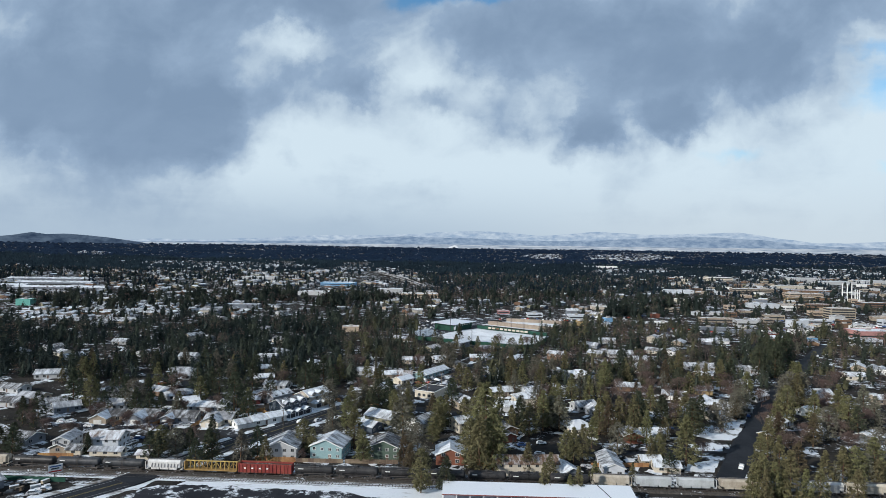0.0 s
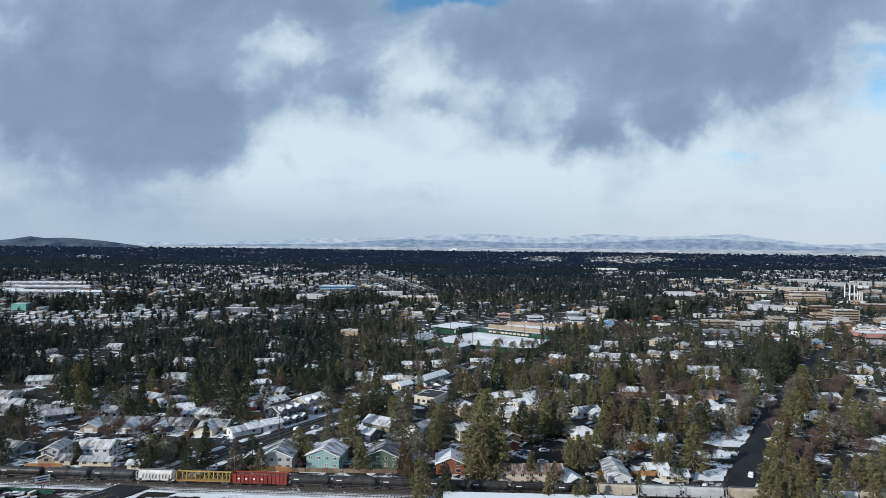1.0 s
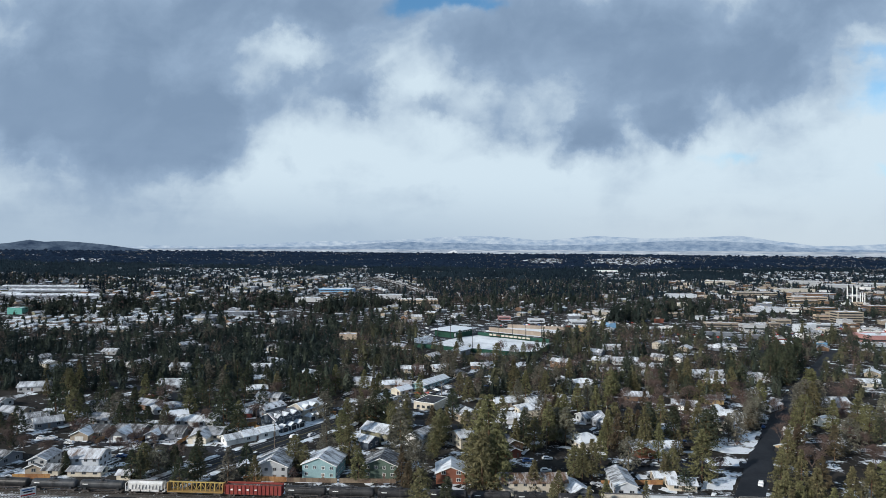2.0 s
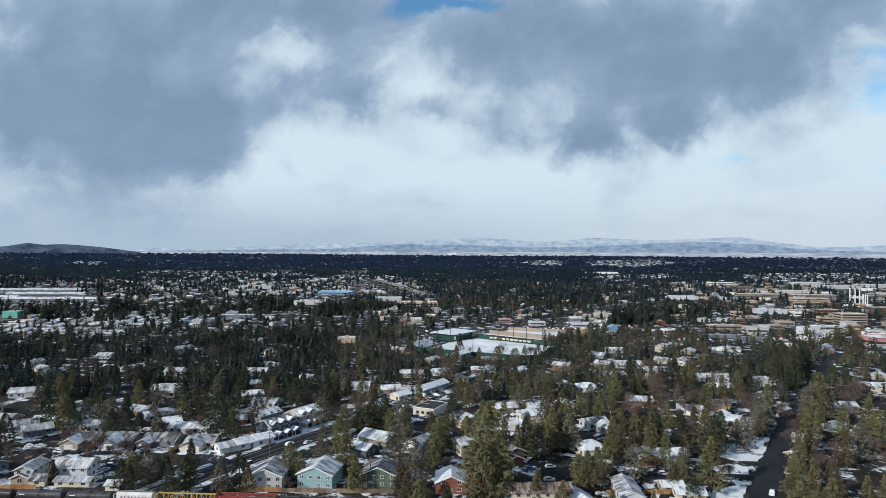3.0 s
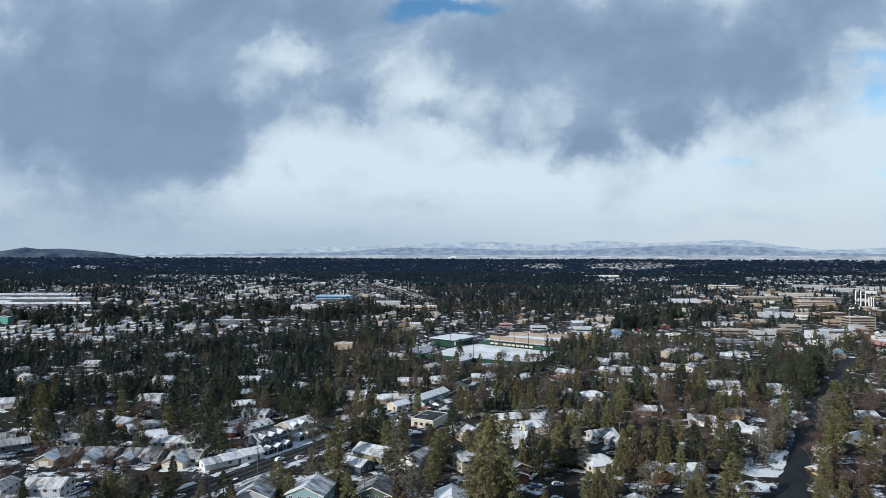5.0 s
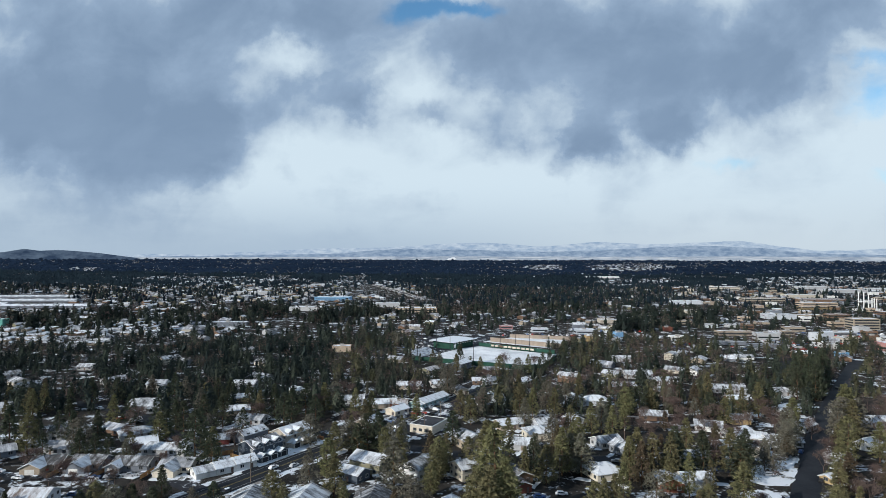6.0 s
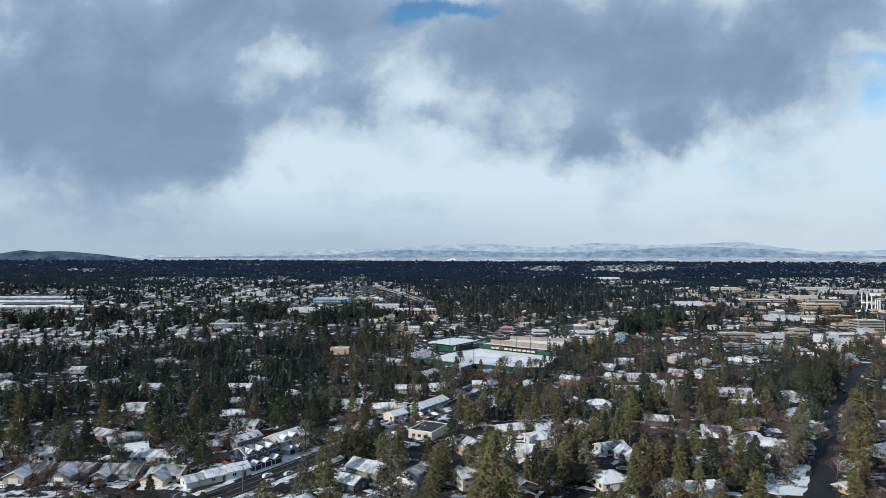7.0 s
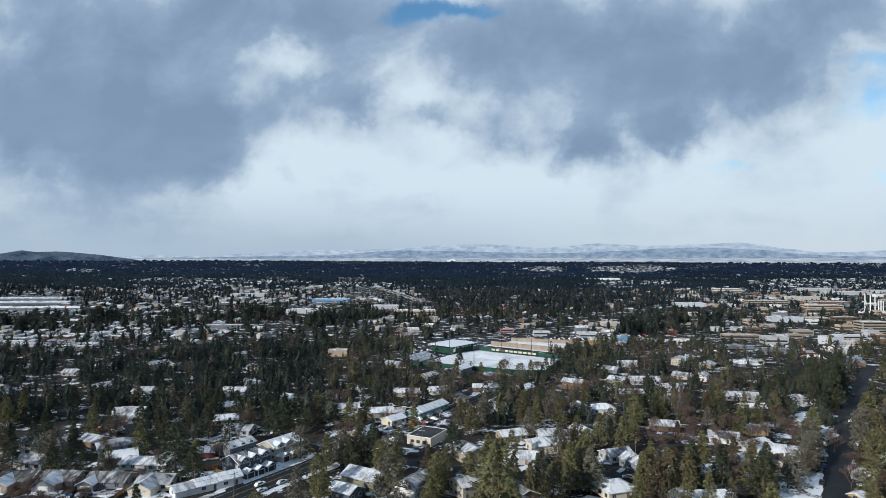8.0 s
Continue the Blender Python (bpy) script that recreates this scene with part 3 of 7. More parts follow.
structure("trackbed_siding", Shape().slab([(-420, RAIL(-420) - 7.6, 0.12), (40, RAIL(40) - 7.6, 0.12), (40, RAIL(40) - 3.4, 0.12), (-420, RAIL(-420) - 3.4, 0.12)], 0.3), M["siding"], "siding ballast under trodden snow", "railway")
for side in (-0.75, 0.75):
    part("rail", Shape().box(-420, side - 0.05, 0.12, 40, side + 0.05, 0.30), M["steel"], side_track)
ties = Shape()
for i in range(180):
    ties.box(-185.12 + i * 1.25, -1.3, -0.05, -184.88 + i * 1.25, 1.3, 0.02)
tagged(part("sleepers", ties, M["sleeper"], side_track), kind="stuff")
strip("road_crossing", M["asphalt"], "asphalt level crossing over the siding", [(-118, 221.4), (-112.6, 230.4)], 12.5, 0.40)

# ---- freight train ----
def bogie(parent, x):
    """A two-axle truck with its wheels."""
    b = part("bogie", Shape().box(-1.3, -1.05, 0.45, 1.3, -0.85, 0.85).box(-1.3, 0.85, 0.45, 1.3, 1.05, 0.85).box(-0.3, -1.0, 0.5, 0.3, 1.0, 0.9), M["steel"], parent, at=(x, 0, 0))
    for dx in (-0.85, 0.85):
        for y in (-0.75, 0.75):
            part("wheel", Shape().lathe([(y - 0.07, 0.42), (y + 0.07, 0.42)], 10, "y", (dx, 0, 0.42)), M["steel"], b)


def wagon(name, label, x0, x1):
    x0, x1 = x0 - 3.8, x1 - 3.8
    c = thing(name, label, "freight car", (x0 + x1) / 2, RAIL((x0 + x1) / 2), RAIL_TURN, 0.80, group="freight train")
    half = (x1 - x0) / 2 - 0.4
    for s in (-1, 1):
        bogie(c, s * (half - 2.2))
        part("coupler", Shape().box(s * half - 0.4, -0.12, 0.8, s * half + 0.4, 0.12, 1.05), M["steel"], c)
    return c, half


def tank_wagon(x0, x1, mat, label):
    c, h = wagon("tank_car", label, x0, x1)
    r, z = 1.5, 2.65
    prof = [(-h, 0.35), (-h + 0.15, 0.95), (-h + 0.45, 1.35), (-h + 0.8, r), (h - 0.8, r), (h - 0.45, 1.35), (h - 0.15, 0.95), (h, 0.35)]
    part("tank", Shape().lathe(prof, 20, "x", (0, 0, z)), mat, c)
    part("dome", Shape().lathe([(z + r - 0.1, 0.7), (z + r + 0.4, 0.65), (z + r + 0.5, 0.4)], 12, "z"), mat, c)
    part("walkway", Shape().box(-2.0, -1.2, z + r - 0.25, 2.0, -0.75, z + r - 0.18).box(-2.0, 0.75, z + r - 0.25, 2.0, 1.2, z + r - 0.18), M["steel"], c)
    part("railing", Shape().tube((-2, -1.2, z + 1.3), (-2, -1.2, z + 2.2), 0.03, 0.03, 4).tube((2, -1.2, z + 1.3), (2, -1.2, z + 2.2), 0.03, 0.03, 4).tube((-2, -1.2, z + 2.2), (2, -1.2, z + 2.2), 0.03, 0.03, 4), M["steel"], c)
    part("ladder", Shape().box(-0.25, -1.58, 0.9, -0.2, -1.52, z + 1.3).box(0.2, -1.58, 0.9, 0.25, -1.52, z + 1.3), M["steel"], c)
    part("sill", Shape().box(-h, -0.45, 0.85, h, 0.45, 1.2), M["steel"], c)
    for s in (-1, 1):
        part("saddle", Shape().box(s * (h - 2.2) - 0.5, -1.25, 0.95, s * (h - 2.2) + 0.5, 1.25, 1.75), mat, c)
        part("end_platform", Shape().box(s * (h - 0.5) - 0.5, -1.4, 1.1, s * (h - 0.5) + 0.5, 1.4, 1.2), M["steel"], c)
    part("marking", Shape().box(-h + 1.6, -r - 0.02, z + 0.25, -h + 3.6, -r + 0.2, z + 0.5), M["trim"], c, "pale lettering block, worn")


def hopper_wagon(x0, x1, mat, label, sprayed=False):
    c, h = wagon("hopper_car", label, x0, x1)
    b = Shape()
    ring = [(-1.5, 1.7), (1.5, 1.7), (1.55, 3.9), (0.85, 4.45), (-0.85, 4.45), (-1.55, 3.9)]
    n = len(b.v)
    for x in (-h + 0.9, h - 0.9):
        b.v += [(x, y, z) for y, z in ring]
    b.f += [(n, n + 1, n + 2, n + 3, n + 4, n + 5), (n + 11, n + 10, n + 9, n + 8, n + 7, n + 6)]
    b.f += [(n + i, n + 6 + i, n + 6 + (i + 1) % 6, n + (i + 1) % 6) for i in range(6)]
    part("body", b, mat, c)
    for k in (-1, 0, 1):
        w = (2 * h - 4.0) / 6
        part("chute", Shape().prism([(k * 2 * w - w * .9, -1.4), (k * 2 * w + w * .9, -1.4), (k * 2 * w + w * .9, 1.4), (k * 2 * w - w * .9, 1.4)][::1], 1.0, 1.7), mat, c)
    for k in range(9):
        x = -h + 1.1 + k * (2 * h - 2.2) / 8
        part("rib", Shape().box(x - 0.05, -1.59, 1.7, x + 0.05, -1.5, 3.9), mat, c)
    part("roof_walk", Shape().box(-h + 0.6, -0.35, 4.45, h - 0.6, 0.35, 4.6), M["steel"], c)
    for s in (-1, 1):
        part("end_frame", Shape().box(s * h - 0.08, -1.45, 1.0, s * h + 0.08, -1.3, 3.9).box(s * h - 0.08, 1.3, 1.0, s * h + 0.08, 1.45, 3.9).box(s * h - 0.08, -1.45, 3.7, s * h + 0.08, 1.45, 3.9).box(min(s * h, s * (h - 1)), -1.4, 1.0, max(s * h, s * (h - 1)), 1.4, 1.15), mat, c)
    if sprayed:
        rnd = random.Random(5)
        for k in range(9):
            x = -h + 2.4 + k * 1.25
            part("spray_mark", Shape().slab([(x, -1.66, 2.0 + rnd.random() * .4), (x + 0.3, -1.66, 2.0), (x + 0.55, -1.66, 3.3 + rnd.random() * .3), (x + 0.25, -1.66, 3.3)], 0.25), M["graffiti"], c, "grey sprayed scrawl without words")


def beam_wagon(x0, x1):
    """A centre-beam lumber car: a deck, end bulkheads and a trussed wall along the middle."""
    c, h = wagon("centerbeam_car", "yellow centre-beam lumber car, empty", x0, x1)
    part("deck", Shape().box(-h, -1.4, 1.05, h, 1.4, 1.35), M["car_yellow"], c)
    for s in (-1, 1):
        part("bulkhead", Shape().box(s * h - 0.15, -1.4, 1.35, s * h + 0.15, 1.4, 4.4), M["car_yellow"], c)
    part("top_chord", Shape().box(-h, -0.35, 4.2, h, 0.35, 4.45), M["car_yellow"], c)
    n = 12
    for i in range(n + 1):
        x = -h + 2 * h * i / n
        part("post", Shape().box(x - 0.12, -0.3, 1.35, x + 0.12, 0.3, 4.2), M["car_yellow"], c)
        if i < n:
            up = i % 2 == 0
            part("brace", Shape().tube((x, 0, 1.4 if up else 4.2), (x + 2 * h / n, 0, 4.2 if up else 1.4), 0.1, 0.1, 4), M["car_yellow"], c)


def gondola_wagon(x0, x1):
    c, h = wagon("gondola_car", "oxide-red high-sided gondola car", x0, x1)
    part("floor", Shape().box(-h, -1.5, 0.95, h, 1.5, 1.2), M["car_oxide"], c)
    for s in (-1, 1):
        part("side", Shape().box(-h, s * 1.5 - 0.06, 1.2, h, s * 1.5 + 0.06, 4.3), M["car_oxide"], c)
        part("end", Shape().box(s * h - 0.07, -1.5, 1.2, s * h + 0.07, 1.5, 4.3), M["car_oxide"], c)
        part("rim", Shape().box(-h, s * 1.55 - 0.12, 4.2, h, s * 1.55 + 0.12, 4.4), M["car_oxide"], c)
    for i in range(15):
        x = -h + 0.1 + (2 * h - 0.2) * i / 14
        part("rib", Shape().box(x - 0.1, -1.78, 1.1, x + 0.1, -1.56, 4.2), M["car_oxide"], c)
    for k in range(4):
        x = -h + 2.1 + k * 2.9
        part("marking", Shape().box(x, -1.60, 2.4, x + 0.9, -1.56, 2.9), M["trim"], c, "faded pale lettering block")
    part("load", Shape().box(-h + 0.2, -1.4, 1.2, h - 0.2, 1.4, 3.7), M["ballast"], c)


for k in range(9):
    hopper_wagon(-178 - 16 * (k + 1), -178 - 16 * k, M["hopper_tan" if k % 2 else "hopper_grey"], "weathered covered hopper car on the train")
hopper_wagon(-178.2, -164.8, M["hopper_tan"], "weathered tan covered hopper car on the train")
tank_wagon(-164.5, -146.7, M["tank_black"], "black tank car with a pale placard")
tank_wagon(-146.5, -128.6, M["tank_grey"], "dark grey steel tank car on the train")
tank_wagon(-128.4, -111.0, M["tank_grey"], "dark grey tank car with end platforms")
hopper_wagon(-110.9, -95.7, M["hopper_white"], "white covered hopper car with grey spray", True)
beam_wagon(-95.6, -74.6)
gondola_wagon(-74.5, -53.3)
tank_wagon(-53.2, -37.5, M["tank_black"], "short black steel tank car")
tank_wagon(-37.4, -20.2, M["tank_black"], "black steel tank car on the train")
tank_wagon(-20.1, -2.8, M["tank_black"], "black steel tank car on the train")
for k, key in enumerate(("tank_black", "tank_black", "tank_black", "tank_black", "hopper_tan", "hopper_grey", "hopper_grey", "hopper_tan", "hopper_grey", "hopper_white", "hopper_tan", "hopper_tan", "hopper_grey", "hopper_grey")):
    x = -2.7 + 15.3 * k
    if key.startswith("tank"):
        tank_wagon(x, x + 15.2, M[key], "black steel tank car on the train" if key == "tank_black" else "dark grey steel tank car on the train")
    else:
        hopper_wagon(x, x + 15.2, M[key], f"{key.split('_')[1]} covered hopper car on the train")


# ---- houses ----
FOOT = []  # footprints of buildings: x, y, reach, whether the view to it stays free


def roof_shape(w, l, h, rise, hip=False, over=0.55):
    s = Shape()
    a, b, k = w / 2 + over, l / 2 + over, rise / (w / 2)
    low = h - over * k
    if hip:
        c = max(0.3, l / 2 - w / 2 * 0.9)
        top = h + rise
        s.slab([(-b, -a, low), (b, -a, low), (c, 0, top), (-c, 0, top)], 0.22)
        s.slab([(b, a, low), (-b, a, low), (-c, 0, top), (c, 0, top)], 0.22)
        s.slab([(b, -a, low), (b, a, low), (c, 0, top)], 0.22)
        s.slab([(-b, a, low), (-b, -a, low), (-c, 0, top)], 0.22)
    else:
        s.slab([(-b, -a, low), (b, -a, low), (b, 0, h + rise), (-b, 0, h + rise)], 0.24)
        s.slab([(b, a, low), (-b, a, low), (-b, 0, h + rise), (b, 0, h + rise)], 0.24)
    return s


def wall_shape(w, l, h, rise, hip=False):
    """The body under a roof whose ridge runs along x: four walls, with gables unless hipped."""
    s = Shape()
    x, y = l / 2, w / 2
    g = h + (0 if hip else rise) - 0.26
    s.poly([(-x, -y, 0), (x, -y, 0), (x, -y, h - 0.2), (-x, -y, h - 0.2)])
    s.poly([(x, y, 0), (-x, y, 0), (-x, y, h - 0.2), (x, y, h - 0.2)])
    if hip:
        s.poly([(x, -y, 0), (x, y, 0), (x, y, h - 0.2), (x, -y, h - 0.2)])
        s.poly([(-x, y, 0), (-x, -y, 0), (-x, -y, h - 0.2), (-x, y, h - 0.2)])
        s.poly([(-x, -y, h - 0.2), (x, -y, h - 0.2), (x, y, h - 0.2), (-x, y, h - 0.2)])
    else:
        s.poly([(x, -y, 0), (x, y, 0), (x, y, h - 0.2), (x, 0, g), (x, -y, h - 0.2)])
        s.poly([(-x, y, 0), (-x, -y, 0), (-x, -y, h - 0.2), (-x, 0, g), (-x, y, h - 0.2)])
    return s


WINDOW = {}


def window(parent, face, along, z, w, h, ww=1.5, wh=1.25, frame="trim"):
    """A framed window in one wall: face is 'front', 'back', 'right' or 'left' of the house's own axes."""
    key = (ww, wh, frame)
    if key not in WINDOW:
        a, b = ww / 2, wh / 2
        fr = Shape().box(-a - 0.09, -0.07, -b - 0.09, a + 0.09, 0.02, -b).box(-a - 0.09, -0.07, b, a + 0.09, 0.02, b + 0.09).box(-a - 0.09, -0.07, -b, -a, 0.02, b).box(a, -0.07, -b, a + 0.09, 0.02, b).box(-0.05, -0.06, -b, 0.05, 0.02, b)
        WINDOW[key] = (fr.mesh("window_frame", M[frame]), Shape().box(-a, -0.02, -b, a, 0.01, b).mesh("pane", M["glass"]))
    at, rz = {"front": ((along, -w / 2, z), 0), "back": ((along, w / 2, z), 180), "right": ((h / 2, along, z), 90), "left": ((-h / 2, along, z), -90)}[face]
    fr = part("window", WINDOW[key][0], None, parent, at=at, rz=rz)
    part("pane", WINDOW[key][1], None, fr)


def house(x, y, w, l, rot, h, wall, roof, label, rise=None, hip=False, garage="", wing=None, chimney=False, name="house", free=True, doors=1, windows=True):
    """A house whose ridge runs at rot degrees; w across, l along. wing: (along, width, depth) of a front-gabled wing on the side towards the railway."""
    rise = rise if rise is not None else w * 0.21
    t = thing(name, label, name.replace("_", " "), x, y, rot)
    FOOT.append((x, y, max(w, l) / 2 + 1.0, free, math.hypot(w, l) / 2))
    part("wall", wall_shape(w, l, h, rise, hip), M["wall_" + wall], t)
    part("roof", roof_shape(w, l, h, rise, hip), M["roof_" + roof], t, f"{'snow-covered' if 'snowy' in roof or 'metal' in roof else 'patchy snow on'} roof")
    turn = radians(rot)
    faces = {"front": (math.sin(turn), -math.cos(turn)), "back": (-math.sin(turn), math.cos(turn)), "right": (math.cos(turn), math.sin(turn)), "left": (-math.cos(turn), -math.sin(turn))}
    seen = [k for k, d in faces.items() if d[0] * -x + d[1] * (30 - y) > 0]
    main = min(seen, key=lambda k: faces[k][1])
    floors = [1.45] if h < 4.3 else [1.5, 4.2]
    for face in seen if windows else ():
        wide = l if face in ("front", "back") else w
        n = max(1, int(wide / (3.1 if h > 5 else 3.9)))
        for fl in floors:
            for i in range(n):
                at = -wide / 2 + wide * (i + 0.5) / n
                if fl < 2 and face == main and (i == n // 2 and doors) and not wing:
                    continue
                if fl < 2 and face == main and garage == "main" and i in (0, 1):
                    continue
                window(t, face, at, fl + 0.15, w, l, *((1.15, 1.05) if h > 5 else (1.5, 1.25)), frame="trim" if wall in ("teal", "dark_green", "navy", "white", "brick") else "frame_dull")
    spot = {"front": lambda a: ((a, -w / 2, 0), 0), "back": lambda a: ((-a, w / 2, 0), 180), "right": lambda a: ((l / 2, a, 0), 90), "left": lambda a: ((-l / 2, -a, 0), -90)}[main]
    wide = l if main in ("front", "back") else w
    if doors and not wing:
        n = max(1, int(wide / 3.1))
        at, rz = spot(-wide / 2 + wide * (n // 2 + 0.5) / n)
        part("door", Shape().box(-0.5, -0.06, 0.1, 0.5, 0.02, 2.15), M["door"], t, at=at, rz=rz)
    if garage == "main":
        at, rz = spot(-wide / 2 + 2.9)
        part("garage_door", Shape().box(-2.3, -0.06, 0.05, 2.3, 0.02, 2.3), M["garage"], t, "white panelled garage door", at=at, rz=rz)
    if not hip:
        k, a, b = rise / (w / 2), w / 2 + 0.55, l / 2 + 0.56
        for e in (-1, 1):
            rake = Shape()
            for q in (-1, 1):
                low, top = h - 0.55 * k, h + rise
                rake.slab([(e * b - 0.05, q * a, low), (e * b + 0.05, q * a, low), (e * b + 0.05, 0, top), (e * b - 0.05, 0, top)][::q], 0.32)
            part("bargeboard", rake, M["trim"], t)
    if chimney:
        part("chimney", Shape().box(l * 0.2, -0.5, h, l * 0.2 + 0.7, 0.3, h + rise + 0.9), M["wall_brick"], t)
    if wing:
        a, ww, dd = wing
        wr, hh = ww * 0.24, min(h, 3.0)
        k = -1 if faces["front"][1] < 0 else 1
        ws = wall_shape(ww, dd, hh, wr)
        part("wing_wall", ws, M["wall_" + wall], t, at=(a, k * (w / 2 + dd / 2 - 0.02), 0), rz=90)
        part("wing_roof", roof_shape(ww, dd + w * 0.5, hh, wr), M["roof_dark_snowy" if roof == "dark_bare" else "roof_" + roof], t, at=(a, k * (w / 2 + dd / 2 - w * 0.25), 0), rz=90)
        part("garage_door", Shape().box(-1.9, -0.06, 0.05, 1.9, 0.02, 2.2), M["garage"], t, "white panelled garage door", at=(a, k * (w / 2 + dd), 0), rz=0 if k < 0 else 180)
    return t


def townhouse(x, y, l, rot, wall, roof, label, dormers=3):
    """Two-storey terrace: gabled garages in a row along its front, and cross gables in the roof above them."""
    w, h = 11.5, 5.8
    t = house(x, y, w, l, rot, h, wall, roof, label, rise=2.6, name="townhouse", doors=0)
    step = l / 3
    for i in range(3):
        a = -l / 2 + step * (i + 0.5)
        part("garage_wall", wall_shape(step - 0.6, 4.0, 2.7, 1.2), M["wall_" + wall], t, at=(a, -w / 2 - 1.9, 0), rz=90)
        part("garage_roof", roof_shape(step - 0.6, 4.4, 2.7, 1.2, over=0.35), M["roof_dark_snowy"], t, at=(a, -w / 2 - 1.9, 0), rz=90)
        part("garage_door", Shape().box(-1.5, -0.06, 0.05, 1.5, 0.02, 2.2), M["dark_trim"], t, "dark garage door in white trim", at=(a, -w / 2 - 3.9, 0))
        part("door_trim", Shape().box(-1.7, -0.04, 0.05, -1.5, 0.01, 2.4).box(1.5, -0.04, 0.05, 1.7, 0.01, 2.4).box(-1.7, -0.04, 2.2, 1.7, 0.01, 2.4), M["trim"], t, at=(a, -w / 2 - 3.93, 0))
    for i in range(dormers):
        a = -l / 2 + step * (i + 0.5)
        part("dormer_wall", wall_shape(3.4, 3.4, 7.0, 1.0), M["wall_" + wall], t, at=(a, -w / 2 + 1.6, 0), rz=90)
        part("dormer_roof", roof_shape(3.4, 4.6, 7.0, 1.0, over=0.35), M["roof_dark_snowy"], t, at=(a, -w / 2 + 2.2, 0), rz=90)
        window(t, "front", a, 5.9, w + 0.3, l, 1.3, 1.1)
    return t


house(-160.7, 257.2, 7, 10.5, 94, 5.4, "grey", "dark_frost_shade", "tall grey gabled house beside the railway")
house(-161.2, 253.3, 6.5, 5, 94, 2.8, "tan", "dark_bare", "low tan garage with snow on the roof", doors=0)
house(-144.7, 259.6, 10, 13.5, 2, 5.4, "pale_grey", "brown_patchy", "pale grey two-storey house with half-melted roof snow")
house(-153.5, 252.2, 6, 6, 0, 2.6, "cream", "dark_bare", "low cream shed with a snowy roof", name="shed", doors=0)
house(-140.0, 251.3, 5, 13, 0, 2.4, "cream", "dark_frost_shade", "long low cream shed under patchy snow", name="shed", doors=0)
house(-187.3, 265.6, 10, 18, -15, 3, "slate", "dark_bare", "low slate ranch house with dark roof")
house(-123.0, 248.0, 5, 5, 0, 2.4, "cream", "brown_patchy", "small cream shed by the tracks", name="shed", doors=0)
house(-67.0, 253.9, 13, 14, 91, 5.6, "grey", "dark_patchy", "grey-beige two-storey gabled house behind a cedar fence", doors=1)
house(-47.8, 255.7, 13.5, 13, 82, 5.6, "teal", "dark_patchy", "teal two-storey gabled house with white windows")
house(-24.6, 256.1, 13, 12, 86, 5.4, "dark_green", "dark_bare", "dark green two-storey gabled house")
house(2.7, 251.1, 11.5, 11.5, 90, 4.4, "brick", "dark_snowy", "red brick gabled house with a white roof")
house(32.8, 238.8, 9, 24, 2, 5.4, "cream", "brown_bare", "long cream building with a brown roof", doors=2)
house(67.0, 243.8, 7.8, 17.5, 87, 3.9, "pale_grey", "dark_patchy", "pale grey long garage with streaky snow on the roof", doors=0)
house(85.6, 251.3, 6, 8, 0, 2.6, "tan", "dark_snowy", "tan shed with a snowy roof", name="shed")
house(89.7, 244.3, 7, 10, -5, 2.7, "cream", "dark_snowy", "cream ranch house with a snowy roof")
house(47.7, 237.0, 8, 11, 110, 3.2, "slate", "dark_snowy", "slate-sided house with a bluish snowy roof")
house(28.0, 279.6, 7, 10, 115, 3.2, "brick", "brown_bare", "small orange-brick gabled house with brown roof")
house(64.9, 294.7, 12, 13, 20, 3.2, "cream", "dark_snowy", "cream house under a white hipped roof", hip=True)
house(-30.0, 300.8, 11, 15.5, -31, 5.0, "olive", "dark_patchy", "olive two-storey house with patchy snow on the roof")
house(-36.1, 289.9, 8, 10, -31, 3.6, "navy", "dark_snowy", "dark blue house with light snow on the roof")
house(-9.9, 295.8, 10, 16, 57, 4.6, "white", "dark_patchy", "white gabled house with grey patchy roof", garage="main")
house(-94.0, 341.4, 8, 14, 57, 4.4, "slate", "dark_patchy", "slate grey house with patchy-snow roof")
house(-125.0, 321.3, 9, 20, -6, 2.9, "grey", "dark_patchy", "grey ranch house under patchy snow")
house(-121.2, 324.8, 8, 9, 60, 3.0, "grey", "dark_frost_shade", "grey house with a white gable roof")
house(-164.8, 352.2, 9, 13, -25, 3, "brown", "dark_frost_shade", "brown house with frosted roof")
house(-151.6, 345.2, 10, 15, 35, 3, "grey", "dark_frost_shade", "grey house with broad frosted roof", hip=True)
house(-141.0, 330.1, 9, 12, 30, 2.9, "tan", "dark_snowy", "tan low house with snow on the roof")
house(-177.7, 322.2, 10, 20, 0, 3, "grey", "dark_frost_shade", "grey ranch house with frosted roof")
house(-183.8, 342.3, 9, 14, 20, 5, "grey", "dark_bare", "grey two-storey house among pines")
house(-173.8, 407.0, 9, 14, 0, 3, "brown", "dark_frost_shade", "brown house with frosted roof")
house(-175.5, 401.0, 9, 12, 15, 3, "slate", "dark_patchy", "slate house with frosted roof")
house(-166.0, 394.5, 9, 10, 30, 3, "grey", "dark_frost_shade", "grey house with hipped frosted roof", hip=True)
house(-107.3, 335.7, 7, 10, 10, 3, "red", "dark_frost_shade", "dark red shed-roofed house with snow")
house(-126.0, 420.6, 8, 11, 20, 3, "ochre", "dark_frost_shade", "ochre house with frosted roof")
house(-117.0, 391.0, 9, 12, 20, 3, "tan", "dark_patchy", "tan house with frosted roof")
house(-103.1, 372.2, 9, 14, -10, 3, "grey", "dark_frost_shade", "grey house with frosted roof")
house(-55.9, 417.7, 9, 13, 10, 3, "grey", "dark_patchy", "grey house among pines")
house(-39.5, 368.0, 9, 11, 60, 3, "tan", "dark_snowy", "tan house with white roof")
